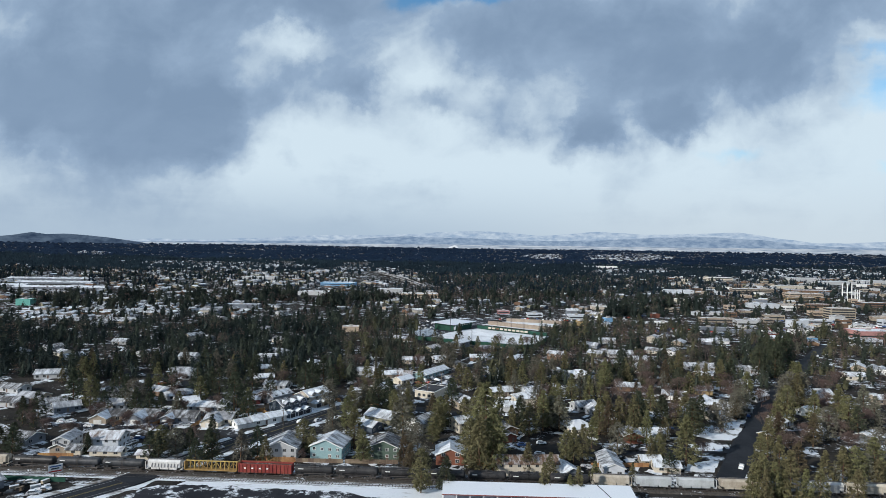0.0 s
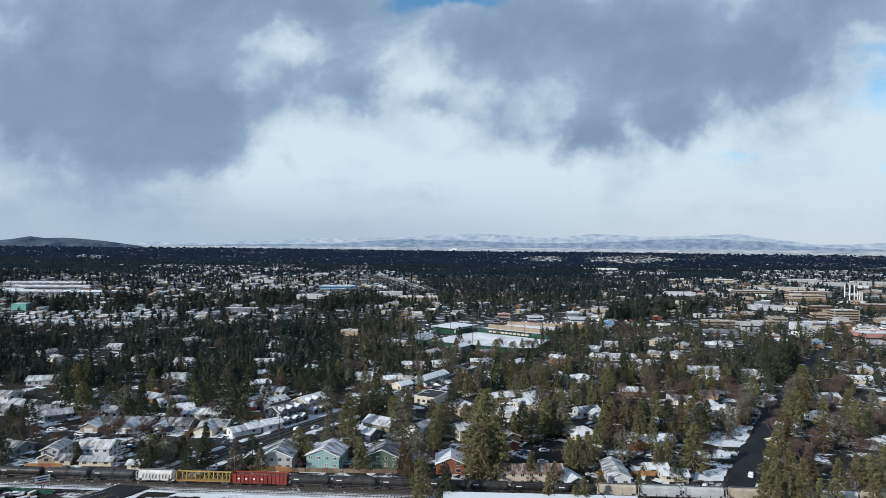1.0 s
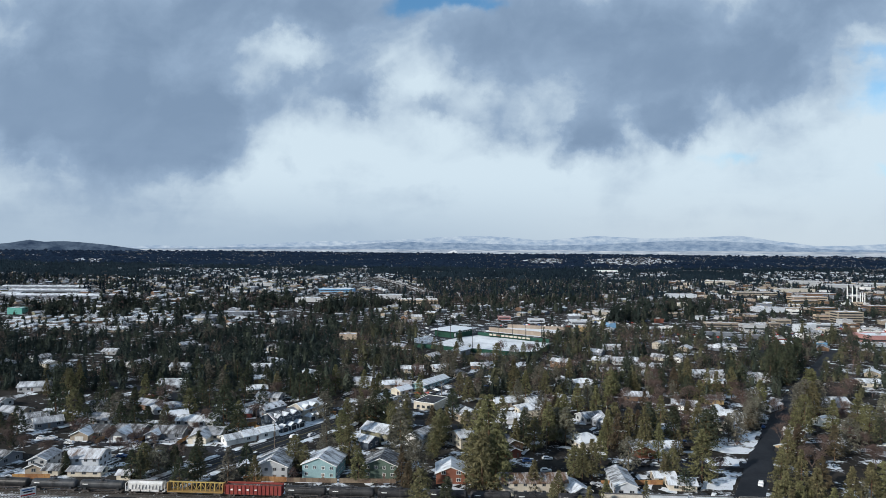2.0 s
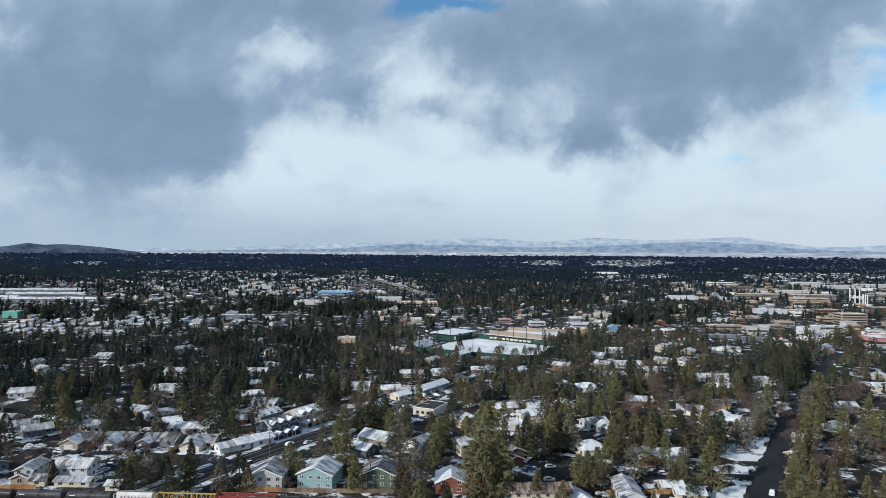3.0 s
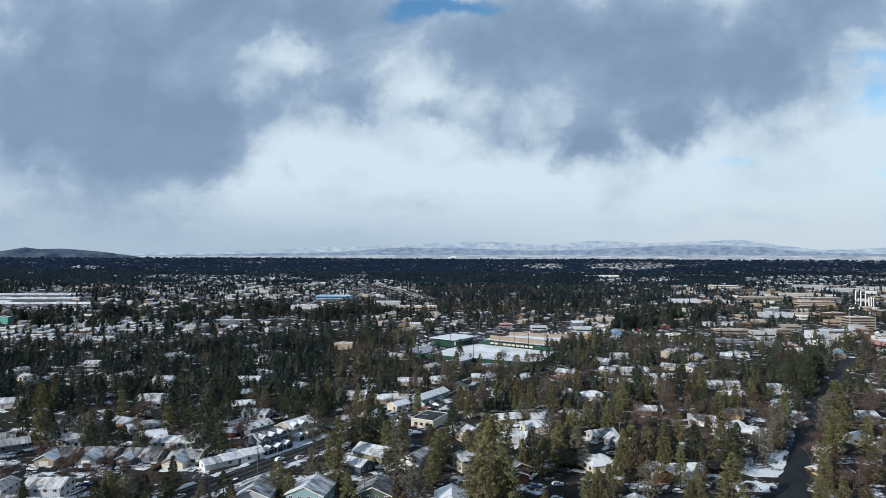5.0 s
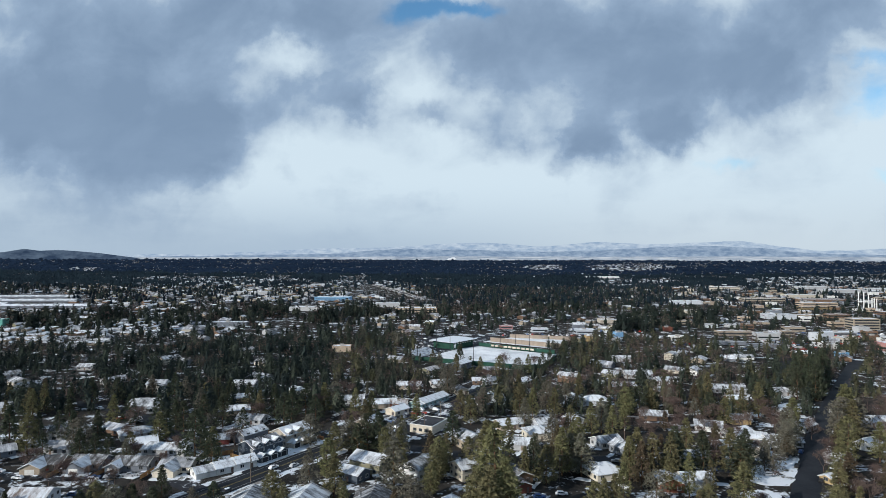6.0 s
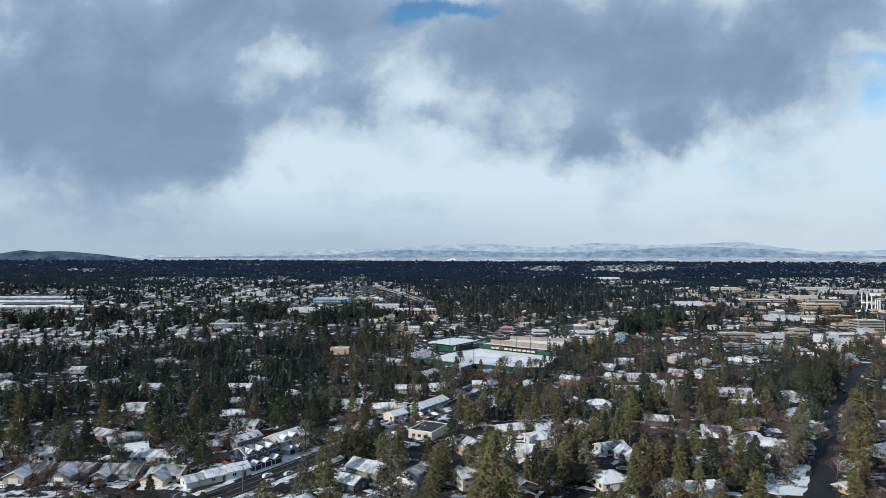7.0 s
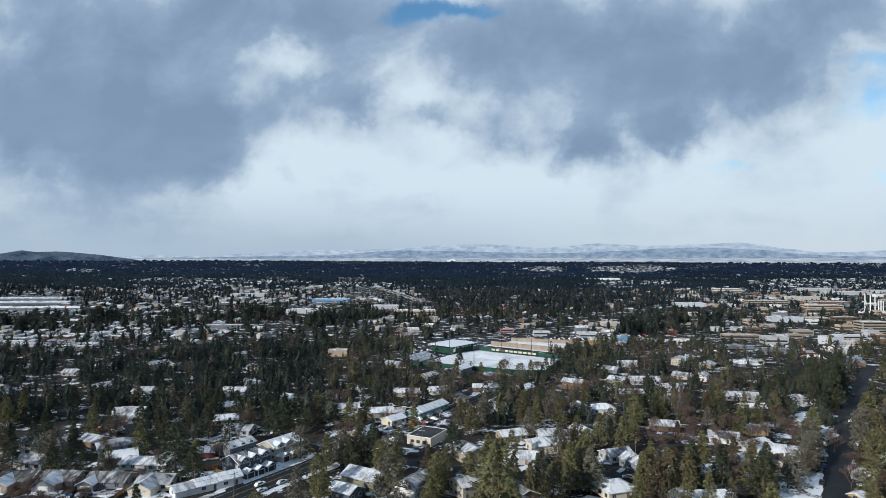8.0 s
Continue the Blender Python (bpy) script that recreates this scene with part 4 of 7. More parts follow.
house(-36.0, 407.0, 9, 14, 10, 3.3, "tan", "dark_snowy", "tan house with white roof")
house(-27.1, 407.1, 8, 10, 0, 3.3, "brick", "brown_patchy", "brick house with brown roof")
house(-26.8, 391.7, 8, 11, 50, 3.2, "cream", "dark_snowy", "cream gabled house with snowy roof")
house(-14.4, 408.2, 9, 11, 57, 3.2, "teal", "dark_snowy", "grey-green row house with white roof")
house(-8.3, 416.8, 9, 26, 57, 3.4, "teal", "dark_snowy", "long row of flats with white roof", doors=2)
house(-3.9, 465.7, 9, 12, 20, 3.0, "white", "dark_snowy", "white house with snowy roof")
house(10.4, 443.9, 8, 9, 110, 3.4, "cream", "dark_bare", "cream gabled house among the pines")
house(11.4, 333.9, 11, 13, 120, 4.6, "tan", "dark_patchy", "tan two-storey house with broad roof")
house(10.9, 294.2, 10, 14, 30, 5.2, "beige", "dark_patchy", "beige two-storey house with balcony")
house(32.7, 417.5, 7, 9, 95, 4.6, "pale_grey", "dark_patchy", "pale grey gabled house")
house(33.5, 364.2, 9, 13, 20, 3.2, "tan", "dark_snowy", "tan house with white roof")
house(30.3, 475.5, 9, 11, 25, 3.0, "grey", "dark_patchy", "grey house with patchy-snow roof")
house(35.4, 516.5, 9, 12, 0, 3.0, "tan", "dark_patchy", "tan house with patchy-snow roof")
house(24.6, 475.3, 8, 10, 0, 3.0, "brown", "dark_snowy", "brown house with white roof")
house(45.8, 345.9, 11, 12, 15, 4.2, "cream", "dark_patchy", "cream two-storey house with patchy-snow roof", hip=True)
house(51.1, 361.6, 9, 9, 15, 4.2, "pale_grey", "dark_patchy", "pale grey two-storey house")
house(34.8, 330.7, 9, 14, -10, 3.2, "grey", "dark_snowy", "grey house with white roof")
house(28.6, 290.2, 9, 12, 115, 3.2, "brown", "dark_bare", "brown house with dark roof")
house(78.8, 414.2, 9, 11, 100, 4.6, "grey", "dark_patchy", "grey gabled two-storey house")
house(92.0, 417.3, 10, 13, 0, 3.4, "pale_grey", "dark_snowy", "pale grey house with bright snowy roof", hip=True)
house(69.8, 371.1, 9, 11, 110, 3.2, "grey", "dark_patchy", "grey gabled house among the pines")
house(143.3, 500.4, 11, 20, 0, 3.2, "grey", "dark_patchy", "grey house with broad patchy roof")
house(154.8, 477.0, 10, 16, 0, 3.2, "grey", "dark_snowy", "grey house with broad white roof", hip=True)
house(120.5, 458.5, 9, 16, 0, 3.2, "brown", "dark_patchy", "brown house with patchy roof")
house(115.2, 382.6, 9, 14, -10, 3.2, "brown", "dark_patchy", "brown house with patchy-snow roof")
house(76.7, 334.6, 9, 12, 20, 3.2, "grey", "dark_patchy", "grey house among pines")
house(82.7, 323.4, 9, 12, 120, 3.6, "slate", "dark_patchy", "slate gabled house among the pines")
house(87.3, 282.2, 9, 11, 85, 3.6, "brick", "dark_snowy", "red brick gabled house with a snowy roof")
house(98.6, 286.0, 8, 12, 5, 3.4, "white", "dark_snowy", "white gabled house among the pines", wing=(-2.5, 5, 3))
house(108.4, 312.3, 9, 13, 0, 3.4, "slate", "dark_patchy", "slate house with patchy-snow roof")
house(136.8, 362.1, 9, 13, -20, 3.2, "white", "dark_patchy", "white-gabled house with grey roof")
house(145.0, 348.3, 10, 14, 30, 3.2, "grey", "dark_snowy", "grey house with white roof")
house(147.8, 341.1, 5, 12, 0, 3.0, "white", "metal", "white flat-sided trailer home", name="trailer", doors=1)
house(141.2, 321.9, 9, 9, 60, 3.6, "cream", "dark_patchy", "cream house with bluish snowy roof")
house(125.9, 327.5, 9, 14, 20, 3.2, "grey", "dark_snowy", "grey house with white roof")
house(158.9, 375.7, 8, 10, 0, 3.2, "ochre", "dark_patchy", "ochre house with patchy-snow roof")
house(160.5, 336.5, 9, 16, 0, 3.0, "grey", "dark_patchy", "grey ranch house with patchy-snow roof")
house(191.9, 395.4, 9, 12, 36, 3.2, "grey", "dark_snowy", "grey house with white roof")
house(185.6, 362.9, 9, 13, 36, 3.2, "grey", "dark_patchy", "grey corner house with patchy-snow roof")
house(188.3, 451.4, 10, 20, -10, 3.2, "grey", "dark_patchy", "grey house with broad patchy roof")
house(180.6, 421.9, 9, 14, 0, 3.0, "brown", "dark_snowy", "brown house with white roof")
house(220.3, 444.9, 9, 14, 0, 3.0, "grey", "dark_patchy", "grey house with patchy-snow roof")
house(153.3, 288.8, 5, 5, 30, 2.4, "ochre", "dark_snowy", "small ochre shed with snow", name="shed")
house(172.4, 311.6, 8, 11, 36, 3, "grey", "dark_snowy", "grey house with white roof")
house(212.0, 364.7, 8, 11, 36, 3, "grey", "dark_patchy", "grey house with patchy-snow roof")
house(225.9, 372.3, 10, 18, 0, 3.2, "grey", "dark_snowy", "grey house with white roof")
house(200.8, 286.2, 9, 12, 30, 3.2, "slate", "dark_snowy", "slate house with bluish snow")
house(198.7, 332.1, 8, 11, 36, 3, "white", "dark_snowy", "white house among pines")
house(149.3, 342.6, 9, 12, -20, 3.2, "white", "dark_snowy", "white house with broad roof")
house(260.6, 360.6, 9, 14, 0, 3.2, "tan", "dark_snowy", "tan house with snowy roof")
house(286.1, 426.8, 9, 14, 0, 3.2, "cream", "dark_snowy", "cream house with white roof")
house(-232.8, 323.8, 9, 13, -10, 3.0, "grey", "dark_bare", "grey ranch house with dark roof")
house(-227.7, 334.3, 9, 14, -10, 3.0, "tan", "dark_frost_shade", "tan ranch house with frosted roof")
house(-209.4, 323.0, 9, 12, 30, 3.0, "grey", "dark_bare", "grey house with dark roof")
house(-197.8, 315.5, 9, 12, 40, 3.0, "slate", "dark_frost_shade", "slate gabled house with dark gable")
house(-252.8, 353.9, 9, 16, -15, 2.9, "grey", "dark_bare", "grey ranch house with dark roof")
house(-255.6, 391.4, 10, 16, 15, 3.4, "grey", "dark_frost_shade", "grey house with broad frosted roof")
house(-280.0, 522.8, 9, 12, 0, 3.0, "grey", "dark_patchy", "grey house with patchy-snow roof")
house(-177.1, 405.3, 9, 14, 0, 3.0, "brown", "dark_patchy", "brown house with frosted roof")
townhouse(-82.3, 318.6, 15.5, 55, "navy", "dark_bare", "dark blue-grey townhouse terrace with white trim")
townhouse(-73.6, 338.8, 15.5, 57, "beige", "dark_snowy", "beige townhouse terrace with a snowy roof", 2)
house(-97.6, 292.6, 7.5, 8.0, 40, 2.7, "white", "dark_frost_shade", "white garage end of a long low house", garage="main", doors=0)
house(-91.3, 298.0, 8.0, 8.4, 40, 3.0, "white", "dark_snowy", "white middle section of a long low house")
house(-84.9, 303.4, 8.0, 8.4, 40, 3.3, "white", "dark_snowy", "white end section of a long low house")
house(-165.5, 302.0, 10, 12.5, 3, 3.0, "tan", "dark_bare", "tan ranch house with half-bare roof", wing=(-3, 8, 5))
house(-149.0, 303.0, 10, 13.5, -3, 3.0, "slate", "dark_bare", "slate ranch house with a front gable", wing=(-1.5, 9, 5))
house(-129.8, 301.6, 10, 15, -2, 3.0, "slate", "dark_bare", "slate ranch house with a dark shingle roof", wing=(-5.5, 6, 3))
house(-110.6, 300.3, 10, 13, -3, 3.0, "cream", "dark_frost_shade", "cream ranch house with a frosted roof", wing=(-1.5, 8.5, 6))

# ---- fences, sheds and small things by the railway ----
def fence(label, pts, mat, high=1.8, step=2.4, name="wooden_fence"):
    """A board fence of panels between posts along a line of points."""
    f = thing(name, label, "fence", *pts[0])
    panel = Shape().box(0.05, -0.03, 0.08, step - 0.05, 0.03, high).mesh("panel", mat)
    post = Shape().box(-0.06, -0.06, 0, 0.06, 0.06, high + 0.12).mesh("post", mat)
    for a, b in zip(pts, pts[1:]):
        d = math.hypot(b[0] - a[0], b[1] - a[1])
        turn = math.degrees(math.atan2(b[1] - a[1], b[0] - a[0]))
        for i in range(int(d / step)):
            at = (a[0] - pts[0][0] + (b[0] - a[0]) * i * step / d, a[1] - pts[0][1] + (b[1] - a[1]) * i * step / d, 0)
            part("panel", panel, None, f, at=at, rz=turn)
            part("post", post, None, f, at=at, rz=turn)


fence("new pale cedar board fence", [(-77, 246), (-60, 245.6)], M["fence"], 2.0)
fence("reddish cedar board fence below the houses", [(-60, 245.4), (-40, 245.2), (-18, 245.4)], M["fence_grey"])
fence("weathered cedar board fence", [(-166, 246), (-150, 246.5)], M["fence"])
fence("orange cedar fence round a yard", [(8, 246), (40, 244)], M["fence"], 1.6)
fence("orange cedar fence of a back garden", [(-46, 340), (-36, 333)], M["fence"], 2.0)
fence("cedar fence behind the ranch houses", [(-150, 306), (-96, 300), (-92, 306)], M["fence_grey"])
fence("orange cedar fence round a snowy back garden", [(-107, 316.6), (-99, 317.4), (-93.7, 320.5)], M["fence"], 2.0)
fence("cedar fence beside the townhouses", [(-95, 316), (-87, 310)], M["fence"])
fence("orange cedar fence at a townhouse's end", [(-66, 346), (-58, 340)], M["fence"], 2.0)
fence("cedar fence between two front yards", [(-157.5, 298), (-159, 287)], M["fence"])
fence("cedar fence between parked cars and a yard", [(-139.5, 297), (-141, 286)], M["fence"])
fence("cedar fence beside a front lawn", [(-119.8, 297), (-121, 286)], M["fence"])
fence("cedar fence among the pines", [(-88, 350), (-66, 352)], M["fence"])
fence("cedar garden fence by the street", [(60, 246), (84, 247)], M["fence"])
fence("low cedar fence of a garden", [(14, 286), (34, 282)], M["fence"])


def billboard():
    b = thing("billboard", "white roadside billboard with red and blue bars", "billboard", -143.8, 222.6, 38)
    for x in (-0.25, 0.25):
        part("post", Shape().tube((x, 0.25, 0), (x, 0.25, 4.5), 0.14, 0.14, 8), M["pole"], b)
    face = part("panel", Shape().box(-2.3, -0.12, 2.9, 2.3, 0.12, 5.9), M["trim"], b)
    for z, w, m in ((5.3, 3.6, "car_blue"), (4.5, 2.6, "glass"), (3.5, 4.2, "car_red")):
        part("bar", Shape().box(-w / 2, -0.16, z - 0.25, w / 2, -0.12, z + 0.2), M[m], face, "unreadable bar of lettering")
    part("back_frame", Shape().box(-2.3, 0.12, 3.2, 2.3, 0.3, 3.4).box(-2.3, 0.12, 5.4, 2.3, 0.3, 5.6), M["dark_trim"], b)


billboard()


def storage_hall():
    """The long open-fronted hall beside the tracks, under a white roof."""
    t = thing("storage_building", "long open-fronted storage building with a white metal roof", "warehouse", 33, 209.5, -1.4)
    FOOT.append((33, 209, 34, False, 34))
    roof = Shape().slab([(-33.2, -4.4, 4.35), (33.0, -4.4, 4.35), (33.0, 5.0, 5.3), (-33.2, 5.0, 5.3)], 0.22)
    part("roof", roof, M["roof_metal"], t)
    part("roof_edge", Shape().box(-33.25, -4.5, 4.05, 33.05, -4.4, 4.36), M["wall_red"], t, "dark red eaves trim")
    part("back_wall", Shape().box(-33, 4.5, 0, 33, 4.7, 5.0), M["wall_grey"], t)
    part("seam", Shape().slab([(24.2, -4.3, 4.42), (24.5, -4.3, 4.42), (21.5, 4.9, 5.35), (21.2, 4.9, 5.35)], 0.05), M["dark_trim"], t)
    for i in range(15):
        part("post", Shape().box(-33 + i * 4.7 - 0.12, -4.2, 0, -33 + i * 4.7 + 0.12, -3.96, 4.1), M["trim"], t)
    rnd = random.Random(8)
    for i in range(14):
        part("bay_panel", Shape().box(-32.7 + i * 4.7, 0.8, 0, -28.6 + i * 4.7, 1.0, 2.2 + rnd.random()), M["wall_slate"], t)


storage_hall()


def supply_yard():
    """Crates, stacked pallets and a low wall of sheets in the yard beside the crossing."""
    rng = random.Random(14)
    for i in range(20):
        x, y = rng.uniform(-158, -137), rng.uniform(207, 221)
        if near_line(x, y, AVENUE, 11):
            continue
        l, w, h = rng.uniform(1.2, 3.2), rng.uniform(1.0, 1.8), rng.uniform(0.5, 1.7)
        kind = rng.choice(("crate", "pallet_stack"))
        t = thing(kind, "wooden crate lying in the snowy supply yard" if kind == "crate" else "stack of weathered pallets in the snowy yard", kind.replace("_", " "), x, y, rng.choice((10, 40, 75)), 0.0, group="yard goods")
        if kind == "crate":
            part("box", Shape().box(-l / 2, -w / 2, 0.12, l / 2, w / 2, h), M[rng.choice(("fence", "trim", "wall_tan", "hopper_grey"))], t)
            part("skid", Shape().box(-l / 2, -w / 2, 0, l / 2, -w / 2 + 0.15, 0.12).box(-l / 2, w / 2 - 0.15, 0, l / 2, w / 2, 0.12), M["sleeper"], t)
            part("lid", Shape().box(-l / 2 - 0.04, -w / 2 - 0.04, h, l / 2 + 0.04, w / 2 + 0.04, h + 0.06), M["trodden"], t, "snow-dusted lid")
        else:
            for k in range(int(h / 0.16) + 2):
                part("pallet", Shape().box(-0.6, -0.5, k * 0.16, 0.6, 0.5, k * 0.16 + 0.03).box(-0.6, -0.5, k * 0.16 + 0.11, 0.6, 0.5, k * 0.16 + 0.14).box(-0.6, -0.05, k * 0.16 + 0.03, 0.6, 0.05, k * 0.16 + 0.11), M["pole"], t)
    fence("dark green sheet fence of the supply yard", [(-178, 222.8), (-137, 221.0)], M["green_wall"], 1.7, 2.6, "sheet_fence")


supply_yard()
house(-163.0, 212.0, 8, 10, 70, 3.4, "slate", "dark_frost_shade", "slate shed at the yard's edge under patchy snow", name="shed", doors=0)
flat = thing("flat_roofed_building", "cream building with a dark flat roof and pale parapet", "building", -9.0, 358, -26)
FOOT.append((-9.5, 356, 10, True, 19))
part("wall", Shape().box(-6.4, -6.2, 0, 6.4, 11.2, 4.2), M["wall_cream"], flat)
part("roof", Shape().box(-6.1, -5.9, 4.2, 6.1, 10.9, 4.3), M["flat_dark"], flat, "dark wet flat roof")
for a in ((-6.5, -6.3, 6.5, -5.95), (-6.5, 10.95, 6.5, 11.3), (-6.5, -5.95, -6.15, 10.95), (6.15, -5.95, 6.5, 10.95)):
    part("parapet", Shape().box(a[0], a[1], 4.2, a[2], a[3], 4.5), M["trim"], flat)
for i in range(3):
    part("window", Shape().box(-4.4 + i * 3.2, -6.28, 1.2, -2.6 + i * 3.2, -6.18, 2.6), M["glass"], flat)


def yard_snow():
    """Ragged patches of snow left on lawns and drives round the houses, in one mesh."""
    rng, s = random.Random(52), Shape()
    for fx, fy, r, *_ in list(FOOT):
        if fy > 470 or r > 14:
            continue
        for _ in range(2 if fx < -60 else 4):
            a, d = rng.uniform(0, math.tau), r + rng.uniform(0.0, 4.5)
            x, y, turn = fx + d * math.cos(a), fy + d * math.sin(a), rng.choice((57, -33, 0)) + rng.uniform(-8, 8)
            if any(near_line(x, y, pts, 9) for pts in (AVENUE, STREET)) or abs(y - RAIL(x)) < 13:
                continue
            p, q, c, k = rng.uniform(1.5, 5.0), rng.uniform(0.8, 2.2), math.cos(radians(turn)), math.sin(radians(turn))
            ring = [(x + u * c - v * k, y + u * k + v * c) for u, v in ((-p, -q), (p, -q * 0.8), (p * 0.9, q), (-p * 0.8, q * 0.9))]
            s.prism(ragged(ring, 0.9, 0.9), -0.1, 0.098 + 0.004 * rng.random())
    tagged(new("yard_snow", s.mesh("yard_snow", M["trodden"])), "patches of trodden snow in yards and drives", "snow", kind="stuff")


yard_snow()


# ---- parked vehicles ----
def car_shape(l, w, cab):
    s = Shape()
    ring = [(-l / 2, -w / 2 + 0.15), (-l / 2 + 0.25, -w / 2), (l / 2 - 0.3, -w / 2), (l / 2, -w / 2 + 0.25), (l / 2, w / 2 - 0.25), (l / 2 - 0.3, w / 2), (-l / 2 + 0.25, w / 2), (-l / 2, w / 2 - 0.15)]
    s.prism(ring, 0.28, 0.85, [(x * 0.97, y * 0.95) for x, y in ring])
    a, b, c, d = cab
    s.prism([(a, -w / 2 + 0.08), (b, -w / 2 + 0.08), (b, w / 2 - 0.08), (a, w / 2 - 0.08)], 0.84, 1.42, [(c, -w / 2 + 0.24), (d, -w / 2 + 0.24), (d, w / 2 - 0.24), (c, w / 2 - 0.24)])
    return s


CARS = {}


def car(x, y, rz, paint_key, kind="car", snowy=False):
    """A parked car or pickup: body with cabin, window band, four wheels."""
    key = (paint_key, kind, snowy)
    if key not in CARS:
        l, w, cab = (4.6, 1.8, (-1.9, 1.0, -1.5, 0.4)) if kind == "car" else (5.6, 1.95, (-0.6, 1.5, -0.4, 1.0))
        t = thing(kind, f"{paint_key} {kind} parked near the houses" + (" with snow on its roof" if snowy else ""), kind, x, y, rz, 0.09, group="parked vehicles")
        part("body", car_shape(l, w, cab), M["car_" + paint_key], t)
        a, b, c, d = cab
        part("window_band", Shape().prism([(a + 0.12, -w / 2 + 0.05), (b - 0.05, -w / 2 + 0.05), (b - 0.05, w / 2 - 0.05), (a + 0.12, w / 2 - 0.05)], 0.9, 1.3, [(c + 0.1, -w / 2 + 0.2), (d + 0.06, -w / 2 + 0.2), (d + 0.06, w / 2 - 0.2), (c + 0.1, w / 2 - 0.2)]), M["glass"], t)
        for wx in (-l * 0.3, l * 0.31):
            for wy in (-w / 2 + 0.12, w / 2 - 0.12):
                part("wheel", Shape().lathe([(wy - 0.11, 0.33), (wy + 0.11, 0.33)], 10, "y", (wx, 0, 0.33)), M["tyre"], t)
        if snowy:
            part("snow_cover", Shape().box(c, -w / 2 + 0.26, 1.42, d, w / 2 - 0.26, 1.5), M["snow"], t, "layer of snow")
        CARS[key] = t
        return t
    return copy_thing(CARS[key], pose(x, y, 0.09, 0, 0, rz))


car(-137.8, 262.5, 70, "white", "car", False)
car(-136.9, 265.7, 70, "silver", "car", False)
car(-134.9, 254.6, 70, "white", "pickup", False)
car(-139.3, 286.4, 10, "white", "car", True)
car(-132.0, 288.6, 60, "black", "car", False)
car(-99.6, 255.8, 57, "white", "car", False)
car(-96.7, 259.5, 57, "silver", "car", False)
car(-26.2, 292.0, 20, "white", "pickup", True)
car(-23.8, 295.8, 20, "white", "car", False)
car(-20.7, 299.8, 20, "silver", "car", False)
car(-18.2, 303.8, 20, "black", "car", False)
car(-12.0, 282.2, 40, "silver", "car", False)
car(122.0, 248.0, 60, "white", "pickup", False)
car(96.5, 245.5, 10, "white", "car", True)
car(93.9, 236.3, 10, "black", "pickup", False)
car(98.4, 235.4, 60, "white", "car", False)
car(35.3, 271.0, 0, "blue", "car", False)
car(41.2, 259.5, 0, "white", "car", False)
car(44.1, 273.9, 0, "white", "car", False)
car(83.3, 266.7, 0, "black", "car", False)
car(88.4, 267.0, 0, "silver", "car", True)
car(58.4, 244.9, -40, "silver", "pickup", False)
car(-142.0, 275.0, 0, "black", "pickup", False)
car(-137.2, 271.2, 0, "blue", "car", True)
car(-186.9, 294.7, 0, "white", "car", False)
car(-182.9, 295.0, 0, "white", "pickup", False)
car(-205.9, 310.8, 30, "white", "car", False)
car(-181.0, 329.4, 20, "white", "car", False)
car(-152.8, 216.7, 20, "black", "car", False)
car(-150.6, 219.4, 15, "white", "car", False)
car(-142.2, 213.1, 15, "white", "pickup", True)
car(-143.2, 210.0, 15, "silver", "car", True)
car(-150.9, 209.7, 15, "black", "car", False)
car(-176.0, 376.8, 10, "red", "car", True)
car(-167.4, 371.8, -10, "white", "car", False)
car(-163.2, 369.9, -10, "black", "pickup", False)
car(-116.4, 294.0, 40, "white", "pickup", True)
car(-112.2, 295.2, 40, "silver", "car", False)
car(-165.6, 296.8, 0, "red", "car", False)
car(-156.2, 295.8, 0, "silver", "car", True)
car(-17.4, 291.9, 20, "white", "car", True)
car(-14.2, 295.3, 20, "white", "car", False)
car(-71.4, 301.0, 57, "white", "car", False)
car(-135.5, 293.8, 10, "black", "car", True)
car(-120.4, 355.3, 0, "silver", "car", False)
car(-106.6, 351.1, 30, "white", "pickup", False)
car(155.4, 348.0, 0, "white", "car", False)
car(-3.3, 416.0, 30, "white", "pickup", False)
car(-8.0, 406.9, 57, "white", "car", False)
car(1.5, 395.1, 60, "silver", "car", False)
car(223.1, 398.8, 57, "white", "car", False)
car(266.9, 461.9, 57, "black", "car", False)
car(264.9, 479.1, 57, "white", "car", False)
car(314.9, 515.1, 57, "silver", "car", False)


# more vehicles along the kerbs
rnd = random.Random(77)
for line, side, n in ((AVENUE[2:5], 5.4, 4), (STREET[2:5], 4.6, 2), (STREET[2:5], -4.6, 2), ([(-225, 415), (-172, 388), (-136, 350), (-95, 318)], 3.0, 8), ([(-190, 292), (-150, 289), (-120, 296)], 2.8, 9), ([(-44, 344), (0, 322), (60, 318), (150, 294)], 3.0, 8), ([(-2, 410), (70, 425), (150, 440)], 3.0, 6), ([(-34, 360), (-10, 398)], 6.0, 7), ([(150, 640), (250, 642), (330, 646)], 4.0, 9), ([(-60, 602), (-20, 662)], 9.0, 10), ([(-20, 690), (30, 705)], 6.0, 9)):
    for i in range(n):
        k = (i + rnd.uniform(0.1, 0.9)) / n * (len(line) - 1)
        a, b = line[int(k)], line[int(k) + 1]
        d = Vector((b[0] - a[0], b[1] - a[1])).normalized()
        x, y = a[0] + (b[0] - a[0]) * (k % 1) + d.y * side, a[1] + (b[1] - a[1]) * (k % 1) - d.x * side
        car(round(x, 1), round(y, 1), math.degrees(math.atan2(d.y, d.x)) + rnd.choice((0, 180)), rnd.choice(("white", "black", "silver", "silver", "black", "blue")), rnd.choice(("car", "car", "pickup")), rnd.random() < 0.4)


